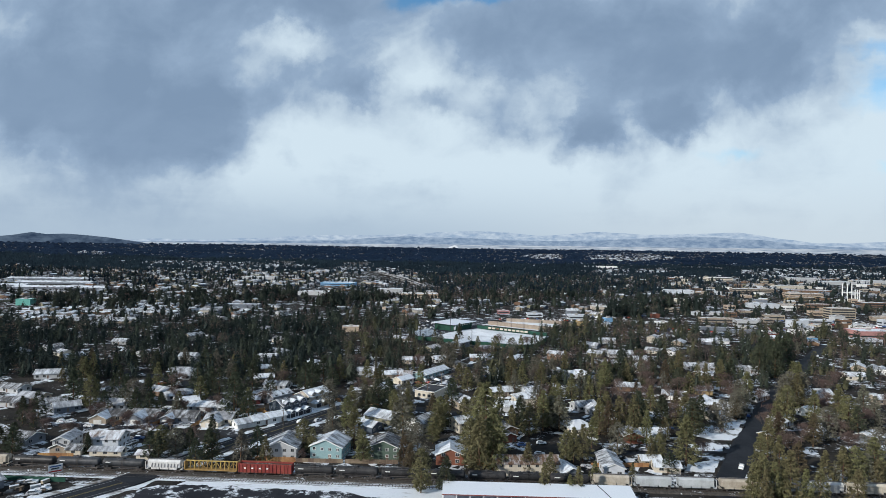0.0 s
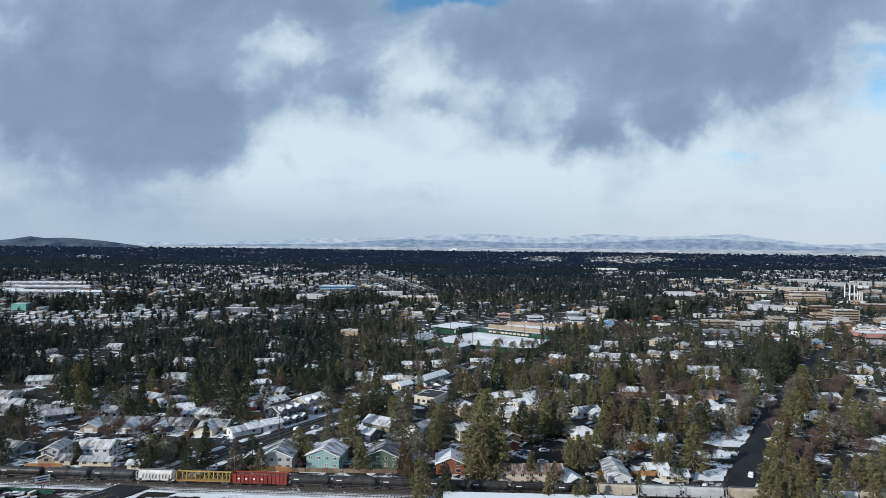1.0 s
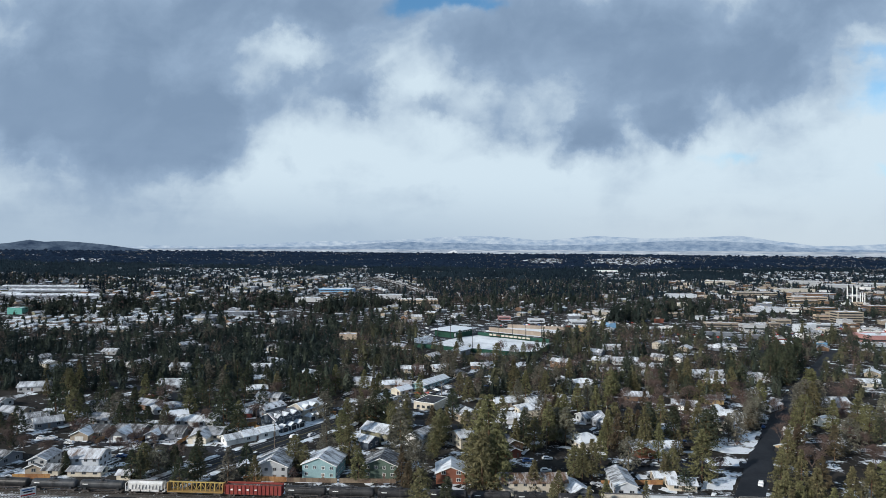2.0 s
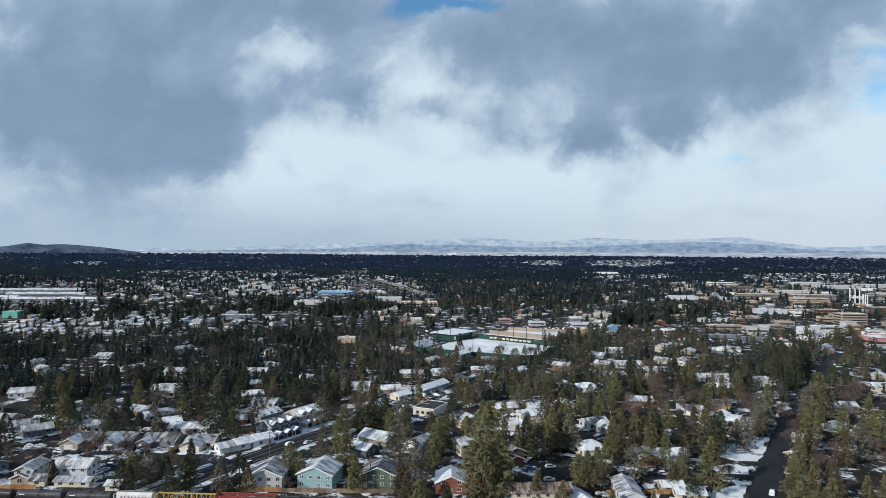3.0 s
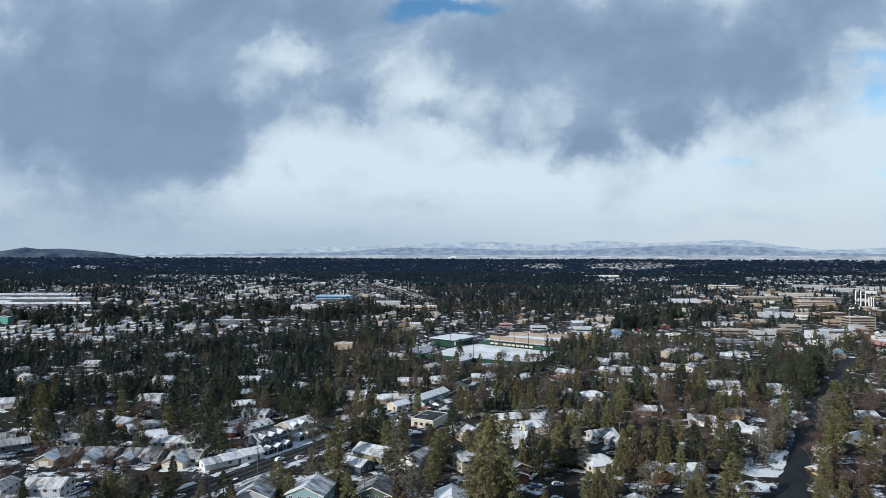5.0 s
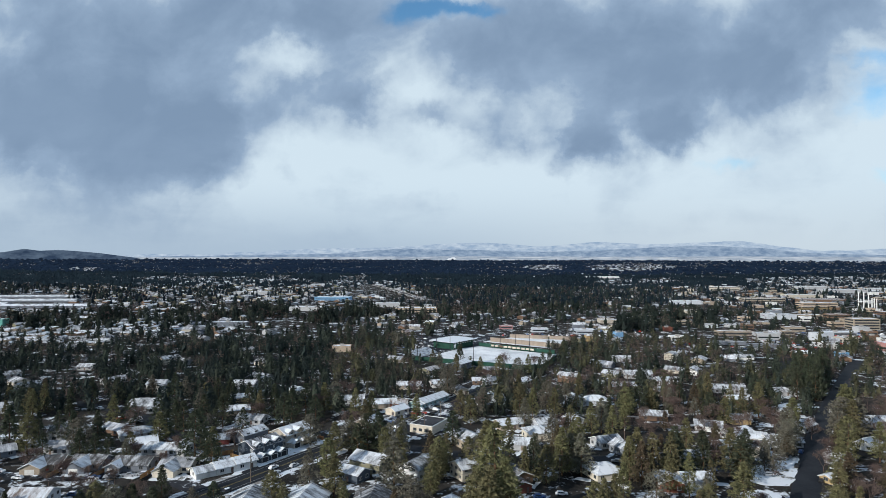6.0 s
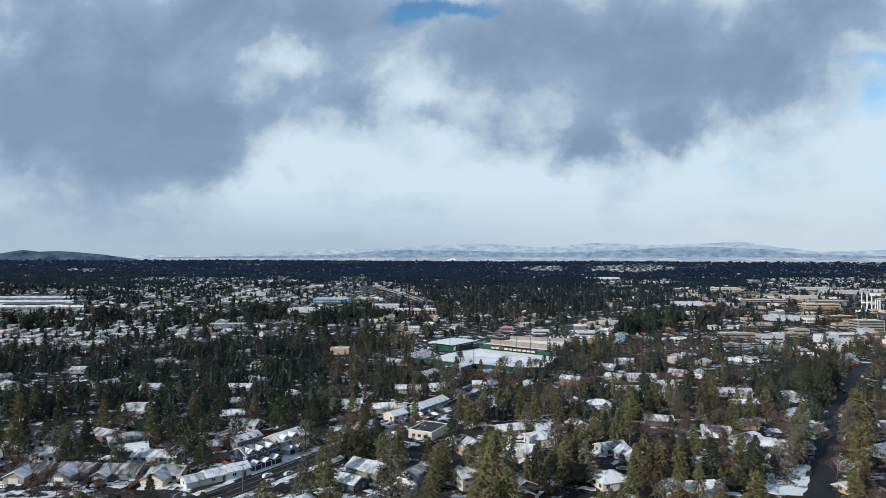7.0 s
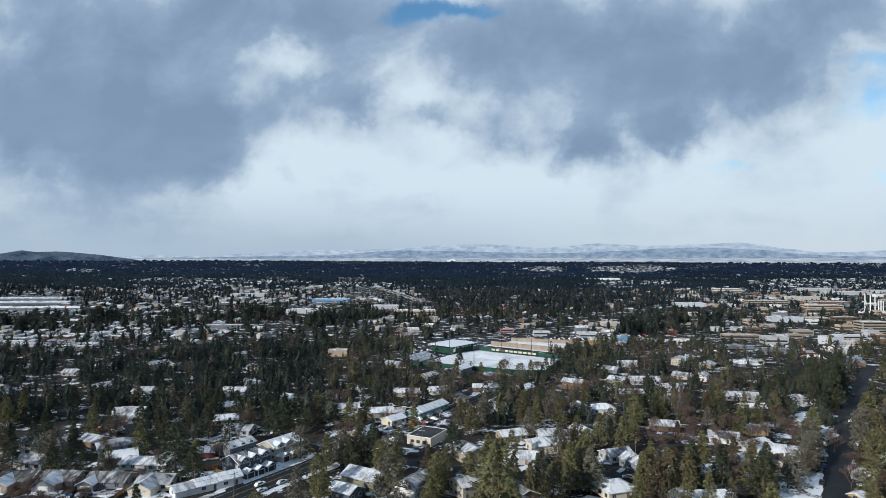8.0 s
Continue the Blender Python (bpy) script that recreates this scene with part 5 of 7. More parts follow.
def far_cars():
    """Rows of parked cars in the far lots, a body and a cabin each, in one mesh."""
    rng, s, index = random.Random(63), Shape(), []
    for x0, y0, x1, y1, turn in ((185, 590, 250, 640, 0), (205, 655, 285, 700, 0), (60, 738, 190, 756, 0), (-62, 640, -22, 716, 60), (330, 622, 420, 700, 0), (420, 715, 520, 780, 0), (150, 770, 260, 800, 0), (-34, 362, -6, 404, 57)):
        y = y0
        while y < y1:
            x = x0
            while x < x1:
                x += 2.9
                if rng.random() < 0.5:
                    continue
                a = radians(90 + turn + rng.choice((0, 180)) + rng.uniform(-4, 4))
                ca, sa = math.cos(a), math.sin(a)
                put = lambda ring: [(x + p * ca - q * sa, y + p * sa + q * ca) for p, q in ring]
                k = len(s.f)
                s.prism(put([(-2.2, -0.9), (2.2, -0.9), (2.2, 0.9), (-2.2, 0.9)]), 0.25, 0.85)
                s.prism(put([(-1.7, -0.82), (0.9, -0.82), (0.9, 0.82), (-1.7, 0.82)]), 0.84, 1.45, put([(-1.3, -0.65), (0.3, -0.65), (0.3, 0.65), (-1.3, 0.65)]))
                index += [rng.choice((0, 0, 1, 1, 2, 2, 2, 3, 4))] * (len(s.f) - k)
            y += 9.5
    me = s.mesh("parked_cars", *(M["car_" + k] for k in ("white", "silver", "black", "blue", "red")))
    me.polygons.foreach_set("material_index", index)
    tagged(new("parked_cars", me), "distant parked cars in rows on the lots", "cars", kind="stuff")


far_cars()


# ---- poles and wires ----
def utility_pole(x, y, high=11, rz=0):
    p = thing("utility_pole", "weathered wooden utility pole with crossarm", "utility pole", x, y, rz, group="utility poles")
    part("pole", Shape().tube((0, 0, 0), (0, 0, high), 0.16, 0.11, 8), M["pole"], p)
    part("crossarm", Shape().box(-1.2, -0.07, high - 0.9, 1.2, 0.07, high - 0.72), M["pole"], p)
    part("transformer", Shape().lathe([(high - 2.6, 0.22), (high - 1.7, 0.22)], 8, "z", (0, -0.35, 0)), M["concrete"], p)
    return (x, y, high - 0.7)


def wire(a, b, sag=1.0, r=0.035):
    s, n = Shape(), 8
    pts = [Vector(a).lerp(Vector(b), i / n) - Vector((0, 0, 4 * sag * (i / n) * (1 - i / n))) for i in range(n + 1)]
    for p, q in zip(pts, pts[1:]):
        s.tube(p, q, r, r, 4)
    tagged(new("power_line", s.mesh("power_line", M["wire"])), "thin black overhead power line", "cable", kind="structure")


ends = [utility_pole(*p) for p in ((-28, 252), (-76, 285, 11, 60), (-52, 330, 11, 60), (-10, 352, 12), (-2, 372, 12), (46, 288), (112, 300, 10, 50), (-118, 260), (84, 330), (160, 330, 10, 50))]
for a, b in ((0, 1), (1, 2), (2, 3), (3, 4), (0, 5), (5, 6), (6, 9), (4, 8), (1, 7)):
    wire(ends[a], ends[b])
far_ends = [utility_pole(x, y, 16) for x, y in ((-60, 742), (40, 748), (140, 742), (250, 736), (370, 728), (500, 716))]
for a, b in zip(far_ends, far_ends[1:]):
    for up in (0, -1.6, 0.5):
        wire((a[0], a[1], a[2] + up), (b[0], b[1], b[2] + up), 1.6, 0.07)


# ---- ball park ----
def ball_park():
    fieldp = [(-26, 574), (14, 555), (60, 534), (76, 536), (93, 575), (99, 606), (84, 617), (46, 645), (34, 656), (14, 638), (-6, 606)]
    structure("pavement_ball_field", Shape().prism(fieldp, -0.2, 0.12), M["trodden"], "snow-covered baseball field", "field")
    structure("pavement_ball_park_lot", Shape().prism([(-75, 585), (-25, 560), (40, 668), (38, 690), (60, 735), (-60, 735)], -0.2, 0.07), M["lot"], "slushy car park beside the stand", "pavement")
    structure("pavement_back_lot", Shape().prism([(40, 690), (104, 642), (132, 705), (72, 722)], -0.2, 0.10), M["trodden"], "snowy back lot behind the field", "pavement")
    wall = thing("outfield_fence", "dark green outfield fence round the field", "fence", 0, 0)
    line = [(-30, 573), (14, 552), (60, 531), (78, 533), (95, 574), (101, 607), (85, 619), (46, 648), (34, 658)]
    for a, b in zip(line, line[1:]):
        d = math.hypot(b[0] - a[0], b[1] - a[1])
        n = max(1, round(d / 6))
        turn = math.degrees(math.atan2(b[1] - a[1], b[0] - a[0]))
        for i in range(n):
            part("panel", Shape().box(0.04, -0.1, 0, d / n - 0.04, 0.1, 3.6), M["green_wall"], wall, at=(a[0] + (b[0] - a[0]) * i / n, a[1] + (b[1] - a[1]) * i / n, 0), rz=turn)
    boards = thing("advertising_board", "row of white advertising boards on the green fence", "sign", 84, 617.5)
    for i in range(10):
        k = (i + 0.5) / 10
        a = (-39 * k, 29 * k)
        part("board", Shape().box(-1.8, -0.1, 1.6, 1.8, 0.1, 3.3), M["wall_brown" if i == 7 else "wall_cream"], boards, at=(a[0] - 0.2, a[1] - 0.9, 0), rz=-36.4)
    peach = thing("board_fence", "tall peach-coloured board fence behind the field", "fence", 0, 0)
    for line, high in (([(48, 690), (116, 642)], 4.6), ([(72, 722), (138, 702)], 4.0), ([(116, 642), (138, 700)], 3.0)):
        (ax, ay), (bx, by) = line
        d = math.hypot(bx - ax, by - ay)
        n = int(d / 5)
        for i in range(n):
            part("panel", Shape().box(0.05, -0.12, 0, d / n - 0.05, 0.12, high), M["peach_fence"], peach, at=(ax + (bx - ax) * i / n, ay + (by - ay) * i / n, 0), rz=math.degrees(math.atan2(by - ay, bx - ax)))
    stand = thing("grandstand", "dark green grandstand building with a broad white roof", "grandstand", 8.5, 653, 54)
    FOOT.append((8, 653, 26, True, 26))
    part("wall", Shape().box(-17, -12, 0, 17, 12, 6.6), M["green_wall"], stand)
    part("roof", Shape().slab([(-21.0, -15.0, 7.3), (20.5, -15.0, 7.3), (20.5, 14.5, 7.7), (-21.0, 14.5, 7.7)], 0.45), M["roof_metal"], stand, "flat white snow-covered roof")
    for i in range(7):
        part("window", Shape().box(-14 + i * 4.2, -12.12, 4.6, -12.4 + i * 4.2, -12.0, 5.4), M["trim"], stand, "pale opening")
    part("scoreboard", Shape().box(-16.6, -12.6, 1.5, -13.8, -12.3, 4.6), M["trim"], stand, "white sign board")
    ble = thing("bleacher", "tiered aluminium bleachers under thin snow", "bleachers", -20, 603, 60)
    FOOT.append((-20, 600, 20, True, 20))
    for i in range(8):
        part("tier", Shape().box(-17, -6 + i * 1.5, 0, 17, -4.5 + i * 1.5, 0.6 + i * 0.55), M["bleacher"], ble)
    dug = thing("dugout", "long green dugout with a dark roof", "dugout", -16, 572, -22)
    part("wall", Shape().box(-14, -2, 0, 14, 2, 2.6), M["green_wall"], dug)
    part("roof", Shape().box(-14.5, -2.6, 2.6, 14.5, 2.6, 2.9), M["flat_dark"], dug)
    for x, y, h in ((-24, 585, 22), (-8, 628, 24), (5, 628, 26), (24, 553, 24), (56, 662, 22), (70, 650, 22), (82, 637, 22), (96, 624, 20)):
        p = thing("light_pole", "tall dark floodlight pole of the ball park", "light pole", x, y, group="floodlights")
        part("pole", Shape().tube((0, 0, 0), (0, 0, h), 0.28, 0.16, 8), M["dark_trim"], p)
        part("lamp_rack", Shape().box(-1.5, -0.15, h - 1.6, 1.5, 0.15, h), M["dark_trim"], p)
        FOOT.append((x, y, 2, False, 2))
    FOOT.append((35, 610, 62, True, 62))
    FOOT.append((40, 540, 12, True, 170))
    FOOT.append((85, 690, 40, True, 40))


ball_park()


# ---- town blocks, warehouses, towers ----
def block(x, y, w, l, h, rot, wall, label, roof="roof_metal", bands=0, free=True, name="commercial_building"):
    """A flat-roofed building with parapet and rows of windows on the sides towards the railway."""
    t = thing(name, label, "building", x, y, rot, terrain(x, y))
    FOOT.append((x, y, max(w, l) / 2 + 2, free, max(w, l) / 2))
    part("wall", Shape().box(-l / 2, -w / 2, 0, l / 2, w / 2, h), M["wall_" + wall], t)
    part("roof", Shape().box(-l / 2 + 0.3, -w / 2 + 0.3, h, l / 2 - 0.3, w / 2 - 0.3, h + 0.3), M[roof], t)
    for a in ((-l / 2 - .1, -w / 2 - .1, l / 2 + .1, -w / 2 + .3), (-l / 2 - .1, w / 2 - .3, l / 2 + .1, w / 2 + .1), (-l / 2 - .1, -w / 2 + .3, -l / 2 + .3, w / 2 - .3), (l / 2 - .3, -w / 2 + .3, l / 2 + .1, w / 2 - .3)):
        part("parapet", Shape().box(a[0], a[1], h, a[2], a[3], h + 0.7), M["trim" if wall in ("white", "cream") else "wall_" + wall], t)
    for k in range(bands):
        z = h * (k + 0.35) / bands
        part("window_band", Shape().box(-l / 2 + 1.2, -w / 2 - 0.15, z, l / 2 - 1.2, -w / 2, z + 1.6), M["glass"], t)
        part("window_band", Shape().box(-l / 2 - 0.15, -w / 2 + 1.2, z, -l / 2, w / 2 - 1.2, z + 1.6), M["glass"], t)
    part("roof_unit", Shape().box(-l * 0.1, -1.5, h + 0.3, -l * 0.1 + 4, 1.5, h + 2.0), M["concrete"], t)
    return t


block(527, 818, 18, 33, 13, 0, "tan", "tan brick office block with window bands", "roof_metal", 4)
block(439, 631, 25, 40, 8, 3, "rose", "rose-fronted shop block with white roof", "roof_metal", 1)
block(404, 587, 14, 24, 5, 3, "pale_grey", "white low shop building by the road", "roof_slush", 1)
block(357, 596, 8, 9, 4, 5, "sky_blue", "low building with bright blue front", "roof_metal", 0)
block(330, 616, 10, 10, 5, 5, "red", "small red-fronted shop by the road", "roof_metal", 0)
block(407, 707, 16, 17, 8, 10, "pale_grey", "white gabled hall by the road", "roof_slush", 0)
block(427, 697, 14, 20, 5, 10, "beige", "beige brick building by the road", "roof_slush", 1)
block(454, 754, 12, 40, 4, 0, "pale_grey", "long white-roofed shop row", "roof_metal", 1)
block(425, 792, 12, 24, 5, 0, "tan", "tan shop row with white roof", "roof_slush", 1)
block(334, 752, 11, 40, 4.5, -5, "tan", "long low tan building with a slushy roof", "roof_slush", 1)
block(292, 674, 6, 32, 3.0, -4, "slate", "low row of garages under white roofs", "roof_slush", 0)
block(322, 655, 6, 30, 3.0, -4, "slate", "low row of garages under white roofs", "roof_slush", 0)
block(351, 714, 14, 24, 7, -4, "grey", "grey warehouse by the road", "roof_slush", 1)
block(679, 1164, 25, 64, 8, 0, "peach", "peach-coloured motel with pitched fronts", "roof_slush", 2)
block(641, 1108, 14, 52, 4.5, 0, "ochre", "ochre hotel wing by the road", "roof_slush", 2)
block(568, 931, 14, 33, 8, 0, "brown", "brown brick shop block", "roof_slush", 2)
block(648, 1296, 25, 83, 7, 0, "tan", "tan apartment row by the road", "roof_slush", 2)
block(757, 1704, 30, 69, 9, 0, "cream", "cream-coloured public building by the road", "roof_slush", 2)
block(1019, 1750, 40, 80, 7, 0, "grey", "big-box store with white roof", "roof_slush", 0)
block(1007, 1602, 40, 103, 7, 0, "grey", "long white-roofed store by the road", "roof_slush", 0)
block(1139, 1633, 40, 75, 8, 0, "grey", "white-roofed store by the road", "roof_slush", 0)
block(764, 1291, 30, 95, 6, 0, "brown", "brown store with white roof", "roof_slush", 0)
block(808, 1432, 30, 79, 6, 0, "beige", "long low beige building with a white roof", "roof_slush", 0)
block(540, 956, 16, 36, 5, 0, "tan", "tan brick block by the road", "roof_slush", 1)
block(690, 987, 22, 45, 7, 0, "brown", "brown brick block downtown by the road", "roof_slush", 2)
block(492, 948, 22, 43, 6, 0, "pale_grey", "white-roofed hall by the road", "roof_slush", 0)
block(467, 1230, 25, 56, 6, 0, "pale_grey", "white-roofed building by the road", "roof_slush", 0)
block(251, 706, 9, 16, 4.5, 0, "white", "white low building by the road", "roof_metal", 1)
block(269, 790, 10, 13, 4.2, 0, "brick", "dark brick barn-like shop", "flat_dark", 0)
block(157, 699, 12, 13, 5, 0, "ochre", "ochre shop by the road", "roof_metal", 0)
block(163, 759, 14, 22, 5, 0, "pale_grey", "white motel row by the road", "roof_slush", 1)
block(113, 777, 11, 20, 4, 0, "pale_grey", "white apartment block by the road", "roof_slush", 1)
block(76, 808, 10, 16, 3.6, 0, "rose", "pinkish shop row by the road", "roof_slush", 1)
block(195, 735, 10, 9, 4.5, 10, "sky_blue", "blue-roofed small shop by the road", "roof_metal", 0)
block(225, 880, 20, 29, 4.5, 0, "beige", "beige-walled hall with white roof", "roof_slush", 0)
block(-569, 820, 16, 18, 8, 8, "mint", "mint-green metal barn by the road", "roof_metal", 0)
# Grey roofs carry the cloud shade over this yard in their colour.
house(-788, 1224, 26, 146, 4, 3.6, "slate", "slush", "long white-roofed storage row of the yard", rise=2.6, name="warehouse", doors=0, windows=False)
house(-697, 1100, 22, 162, 4, 3.6, "slate", "slush", "long white-roofed storage row of the yard", rise=2.6, name="warehouse", doors=0, windows=False)
house(-874, 1339, 26, 172, 4, 3.6, "slate", "slush", "long white-roofed storage row of the yard", rise=2.6, name="warehouse", doors=0, windows=False)
house(-814, 1133, 22, 62, 4, 3.6, "slate", "slush", "white-roofed storage row of the yard", rise=2.6, name="warehouse", doors=0, windows=False)
block(-231, 1306, 30, 72, 6, -3, "sky_blue", "long blue-walled school building", "roof_metal", 1)
block(-48, 1046, 30, 67, 6, 4, "peach", "broad low building with white roof", "roof_metal", 1)
block(-106, 1143, 26, 52, 6, 4, "grey", "grey warehouse with white roof", "roof_slush", 0)
block(-226, 1057, 26, 58, 6, -4, "grey", "grey warehouse with white roof", "roof_slush", 0)
block(-454, 1478, 26, 81, 6, 0, "grey", "grey warehouse with white roof", "roof_slush", 0)
block(-97, 620, 12, 17, 5, 5, "peach", "peach-walled house row by the road", "roof_metal", 0)
block(-279, 835, 16, 46, 4, 4, "slate", "long low dark-walled building", "roof_slush", 0)
block(601, 2409, 40, 133, 6, 0, "white", "white-roofed hall in the forest", "roof_metal", 0)


def chimneys(x, y):
    """Slim white towers joined by a beam."""
    t = thing("twin_towers", "slim white steel towers joined by crossbeams", "tower", x, y, 0, terrain(x, y))
    for dx, high in ((-9, 32), (0, 31), (8, 32), (14, 21), (18, 21), (22, 20)):
        part("column", Shape().box(dx - 0.6, -0.6, 0, dx + 0.6, 0.6, high), M["trim"], t)
    part("crossbeam", Shape().box(-10, -0.5, 15, 9, 0.5, 16.2), M["trim"], t)
    part("base", Shape().box(-16, -6, 0, 28, 6, 3), M["wall_white"], t)


rnd = random.Random(31)
shades = ("grey", "cream", "tan", "peach", "brown", "pale_grey", "white", "grey", "beige", "slate", "brown", "tan")
tried = 0
while tried < 105:
    tried += 1
    y = math.sqrt(rnd.uniform(640 ** 2, 1650 ** 2))
    x = rnd.uniform(0.37, 0.79) * y
    w, l, h = rnd.uniform(8, 14), rnd.uniform(9, 22), rnd.uniform(3.5, 6)
    if any(abs(x - fx) < r + l / 2 + 3 and abs(y - fy) < r * 0.6 + w / 2 + 6 for fx, fy, r, *_ in FOOT if fy > 560):
        continue
    shade, pale = rnd.choice(shades), rnd.random() < 0.55
    block(round(x), round(y), round(w), round(l), round(h, 1), rnd.choice((0, 0, 3, -4, 90)), shade, f"{shade.replace('_', ' ')} low commercial block with a {'snowy' if pale else 'dark wet'} flat roof", "roof_slush" if pale else "flat_dark", rnd.choice((0, 0, 1)), False)

chimneys(718, 1094)


def mobile_homes():
    """A park of single-wide homes in close rows, each a long box under a low white roof."""
    kinds = []
    for wall, roof, l in (("grey", "roof_dark_snowy", 17), ("tan", "roof_slush", 19), ("slate", "roof_dark_snowy", 15), ("pale_grey", "roof_dark_patchy", 18), ("brown", "roof_slush", 16)):
        t = thing("mobile_home", f"{wall.replace('_', ' ')} single-wide mobile home under snow", "mobile home", 0, 0, group="mobile home park")
        part("wall", wall_shape(5.4, l, 3.0, 0.8), M["wall_" + wall], t)
        part("roof", roof_shape(5.4, l, 3.0, 0.8, over=0.3), M[roof], t)
        part("window", Shape().box(-l * 0.3, -2.76, 1.2, -l * 0.3 + 2.0, -2.68, 2.2), M["glass"], t)
        part("porch", Shape().slab([(-2.0, -4.6, 2.3), (2.4, -4.6, 2.3), (2.4, -2.7, 2.6), (-2.0, -2.7, 2.6)], 0.15), M["roof_slush"], t, "lean-to porch roof")
        kinds.append([t, None])
    rng = random.Random(19)
    for row in range(11):
        y0 = 655 + 19.5 * row
        for i in range(14):
            y = y0 + rng.uniform(-3, 3) + 0.25 * (i - 7) * 4
            u = -0.745 + 0.012 * row + i * 0.0265
            if u > -0.40 or u < -0.76 or rng.random() < 0.14 or (u < -0.60 and y > 790) or (u > -0.52 and y < 700):
                continue
            x, k = u * y, rng.choice(kinds)
            m = pose(x, y, 0, 0, 0, rng.choice((12, 14, -70, 16, 100)) + rng.uniform(-4, 4))
            FOOT.append((x, y, 6, False, 6))
            if k[1] is None:
                k[1] = m
            else:
                copy_thing(k[0], m)
    for t, m in kinds:
        t.matrix_basis = m


mobile_homes()
over = thing("overpass", "snowy road overpass with concrete parapets", "bridge", 0, 0)
line = [(-215, 1900), (-175, 1730), (-110, 1500), (-80, 1400), (-50, 1320)]
heights = [1, 5, 7, 5, 0.5]
for (a, ha), (b, hb) in zip(zip(line, heights), zip(line[1:], heights[1:])):
    d = Vector((b[0] - a[0], b[1] - a[1])).normalized()
    n = Vector((-d.y, d.x))
    q = lambda p, s, h: (p[0] + n.x * s, p[1] + n.y * s, terrain(*p) + h)
    part("deck", Shape().slab([q(a, -7, ha), q(b, -7, hb), q(b, 7, hb), q(a, 7, ha)][::-1], 1.2), M["lot"], over)
    for s in (-7, 7):
        part("parapet", Shape().slab([q(a, s - .25, ha + 1), q(b, s - .25, hb + 1), q(b, s + .25, hb + 1), q(a, s + .25, ha + 1)][::-1], 1.0), M["concrete"], over)
    part("pier", Shape().box(b[0] - 3, b[1] - 1, 0, b[0] + 3, b[1] + 1, max(0.6, hb - 1) + terrain(*b)), M["concrete"], over)

# ---- trees ----
ROADS = [(AVENUE, 11), (STREET, 6), ([(-225, 415), (-172, 388), (-136, 350), (-95, 318), (-78, 296)], 6), ([(-190, 292), (-150, 289), (-120, 296), (-92, 276)], 6), ([(-400, 600), (-250, 560), (-60, 600), (-20, 660), (120, 730), (330, 740), (480, 720)], 9), ([(200, 640), (330, 645), (520, 690), (760, 760)], 12), ([(-36, 352), (-20, 380), (-10, 400)], 18), ([(-30, 1240), (-75, 1372), (-229, 1847)], 34), ([(-10, 700), (60, 738), (200, 742), (330, 742)], 26)]


def tufts(rng, centres, reach, each, length, width, shell=0.5, loose=0.38, droop=0.0):
    """Sprays of needles round the given centres: small leaves that lie over each spray like shingles."""
    n = len(centres) * each
    off = rng.normal(0, 1, (n, 3))
    off /= np.linalg.norm(off, axis=1)[:, None]
    c0 = np.repeat(centres, each, 0)
    c = c0 + off * (np.repeat(reach, each) * rng.uniform(0.55, 1.25, n))[:, None] * (0.95, 0.95, 0.62)
    axis = c0 * (1, 1, 0)
    axis /= np.linalg.norm(axis, axis=1)[:, None] + 1e-6
    out = off * shell + axis * 0.45 + np.array((0, 0, 0.35)) + rng.normal(0, 1, (n, 3)) * loose
    out /= np.linalg.norm(out, axis=1)[:, None]
    a = np.cross(out, rng.normal(0, 1, (n, 3)))
    if droop:  # needles point outwards along their bough and hang a little
        a = a * (1 - droop) + (axis + np.array((0, 0, -0.25)) + rng.normal(0, 0.35, (n, 3))) * droop
    a /= np.linalg.norm(a, axis=1)[:, None]
    b = np.cross(out, a)
    a *= (length * rng.uniform(0.6, 1.25, n))[:, None] / 2
    b *= (width * rng.uniform(0.6, 1.25, n))[:, None] / 2
    v = np.stack([c - a - b * 0.6, c + a * 0.9 - b * 0.4, c + b + a * 0.2], 1).reshape(-1, 3)
    return v, np.arange(3 * n).reshape(-1, 3)


def crown_points(rng, n, high, wide, start, style, inner=0.30, tiers=0):
    """Where the sprays of a crown sit: on branches whose reach follows the kind of tree, with gaps."""
    t = rng.uniform(0, 1, n) ** (0.85 if style == "spire" else 1.0)
    if tiers:
        level = np.floor(t * tiers)
        t = np.clip((level + rng.uniform(0, 0.5, n)) / tiers, 0, 1)
    if style == "spire":
        r = (1 - t) ** 0.9 + 0.05
    elif style == "round":
        r = np.sqrt(np.clip(1 - (2 * t - 0.9) ** 2 / 1.25, 0.02, 1))
    else:
        r = np.minimum(1.0, 0.5 + t / 0.2) * (1 - 0.97 * t) ** 0.78
    turn = rng.uniform(0, math.tau, n)
    if tiers:  # boughs in whorls, each tier turned against the last, some missing
        turn = np.floor(turn / math.tau * 7) * math.tau / 7 + level * 2.4 + rng.normal(0, 0.2, n)
    lobe = 1 + 0.24 * np.sin(3 * turn + rng.uniform(0, 6)) * np.sin(9 * t + rng.uniform(0, 6)) + 0.18 * np.sin(5 * turn + 14 * t)
    out = wide * r * lobe * rng.uniform(inner, 1.0, n) ** 0.55
    z = high * (start + (1 - start) * t) - 0.12 * out + rng.normal(0, 0.15, n)
    return np.stack([out * np.cos(turn), out * np.sin(turn), np.minimum(z, high)], 1), 0.28 + 0.62 * r


def crown_mesh(name, seed, high, wide, start, style, mat, sprays=295, each=10, length=1.2, width=0.43):
    rng = np.random.default_rng(seed)
    c, reach = crown_points(rng, sprays, high, wide, start, style, 0.22, 0 if style == "round" else 13)
    v, f = tufts(rng, c, reach * 0.85, each, length, width, 0.4, 0.6, 0.0 if style == "round" else 0.65)
    return soup(name, v, f, [mat])


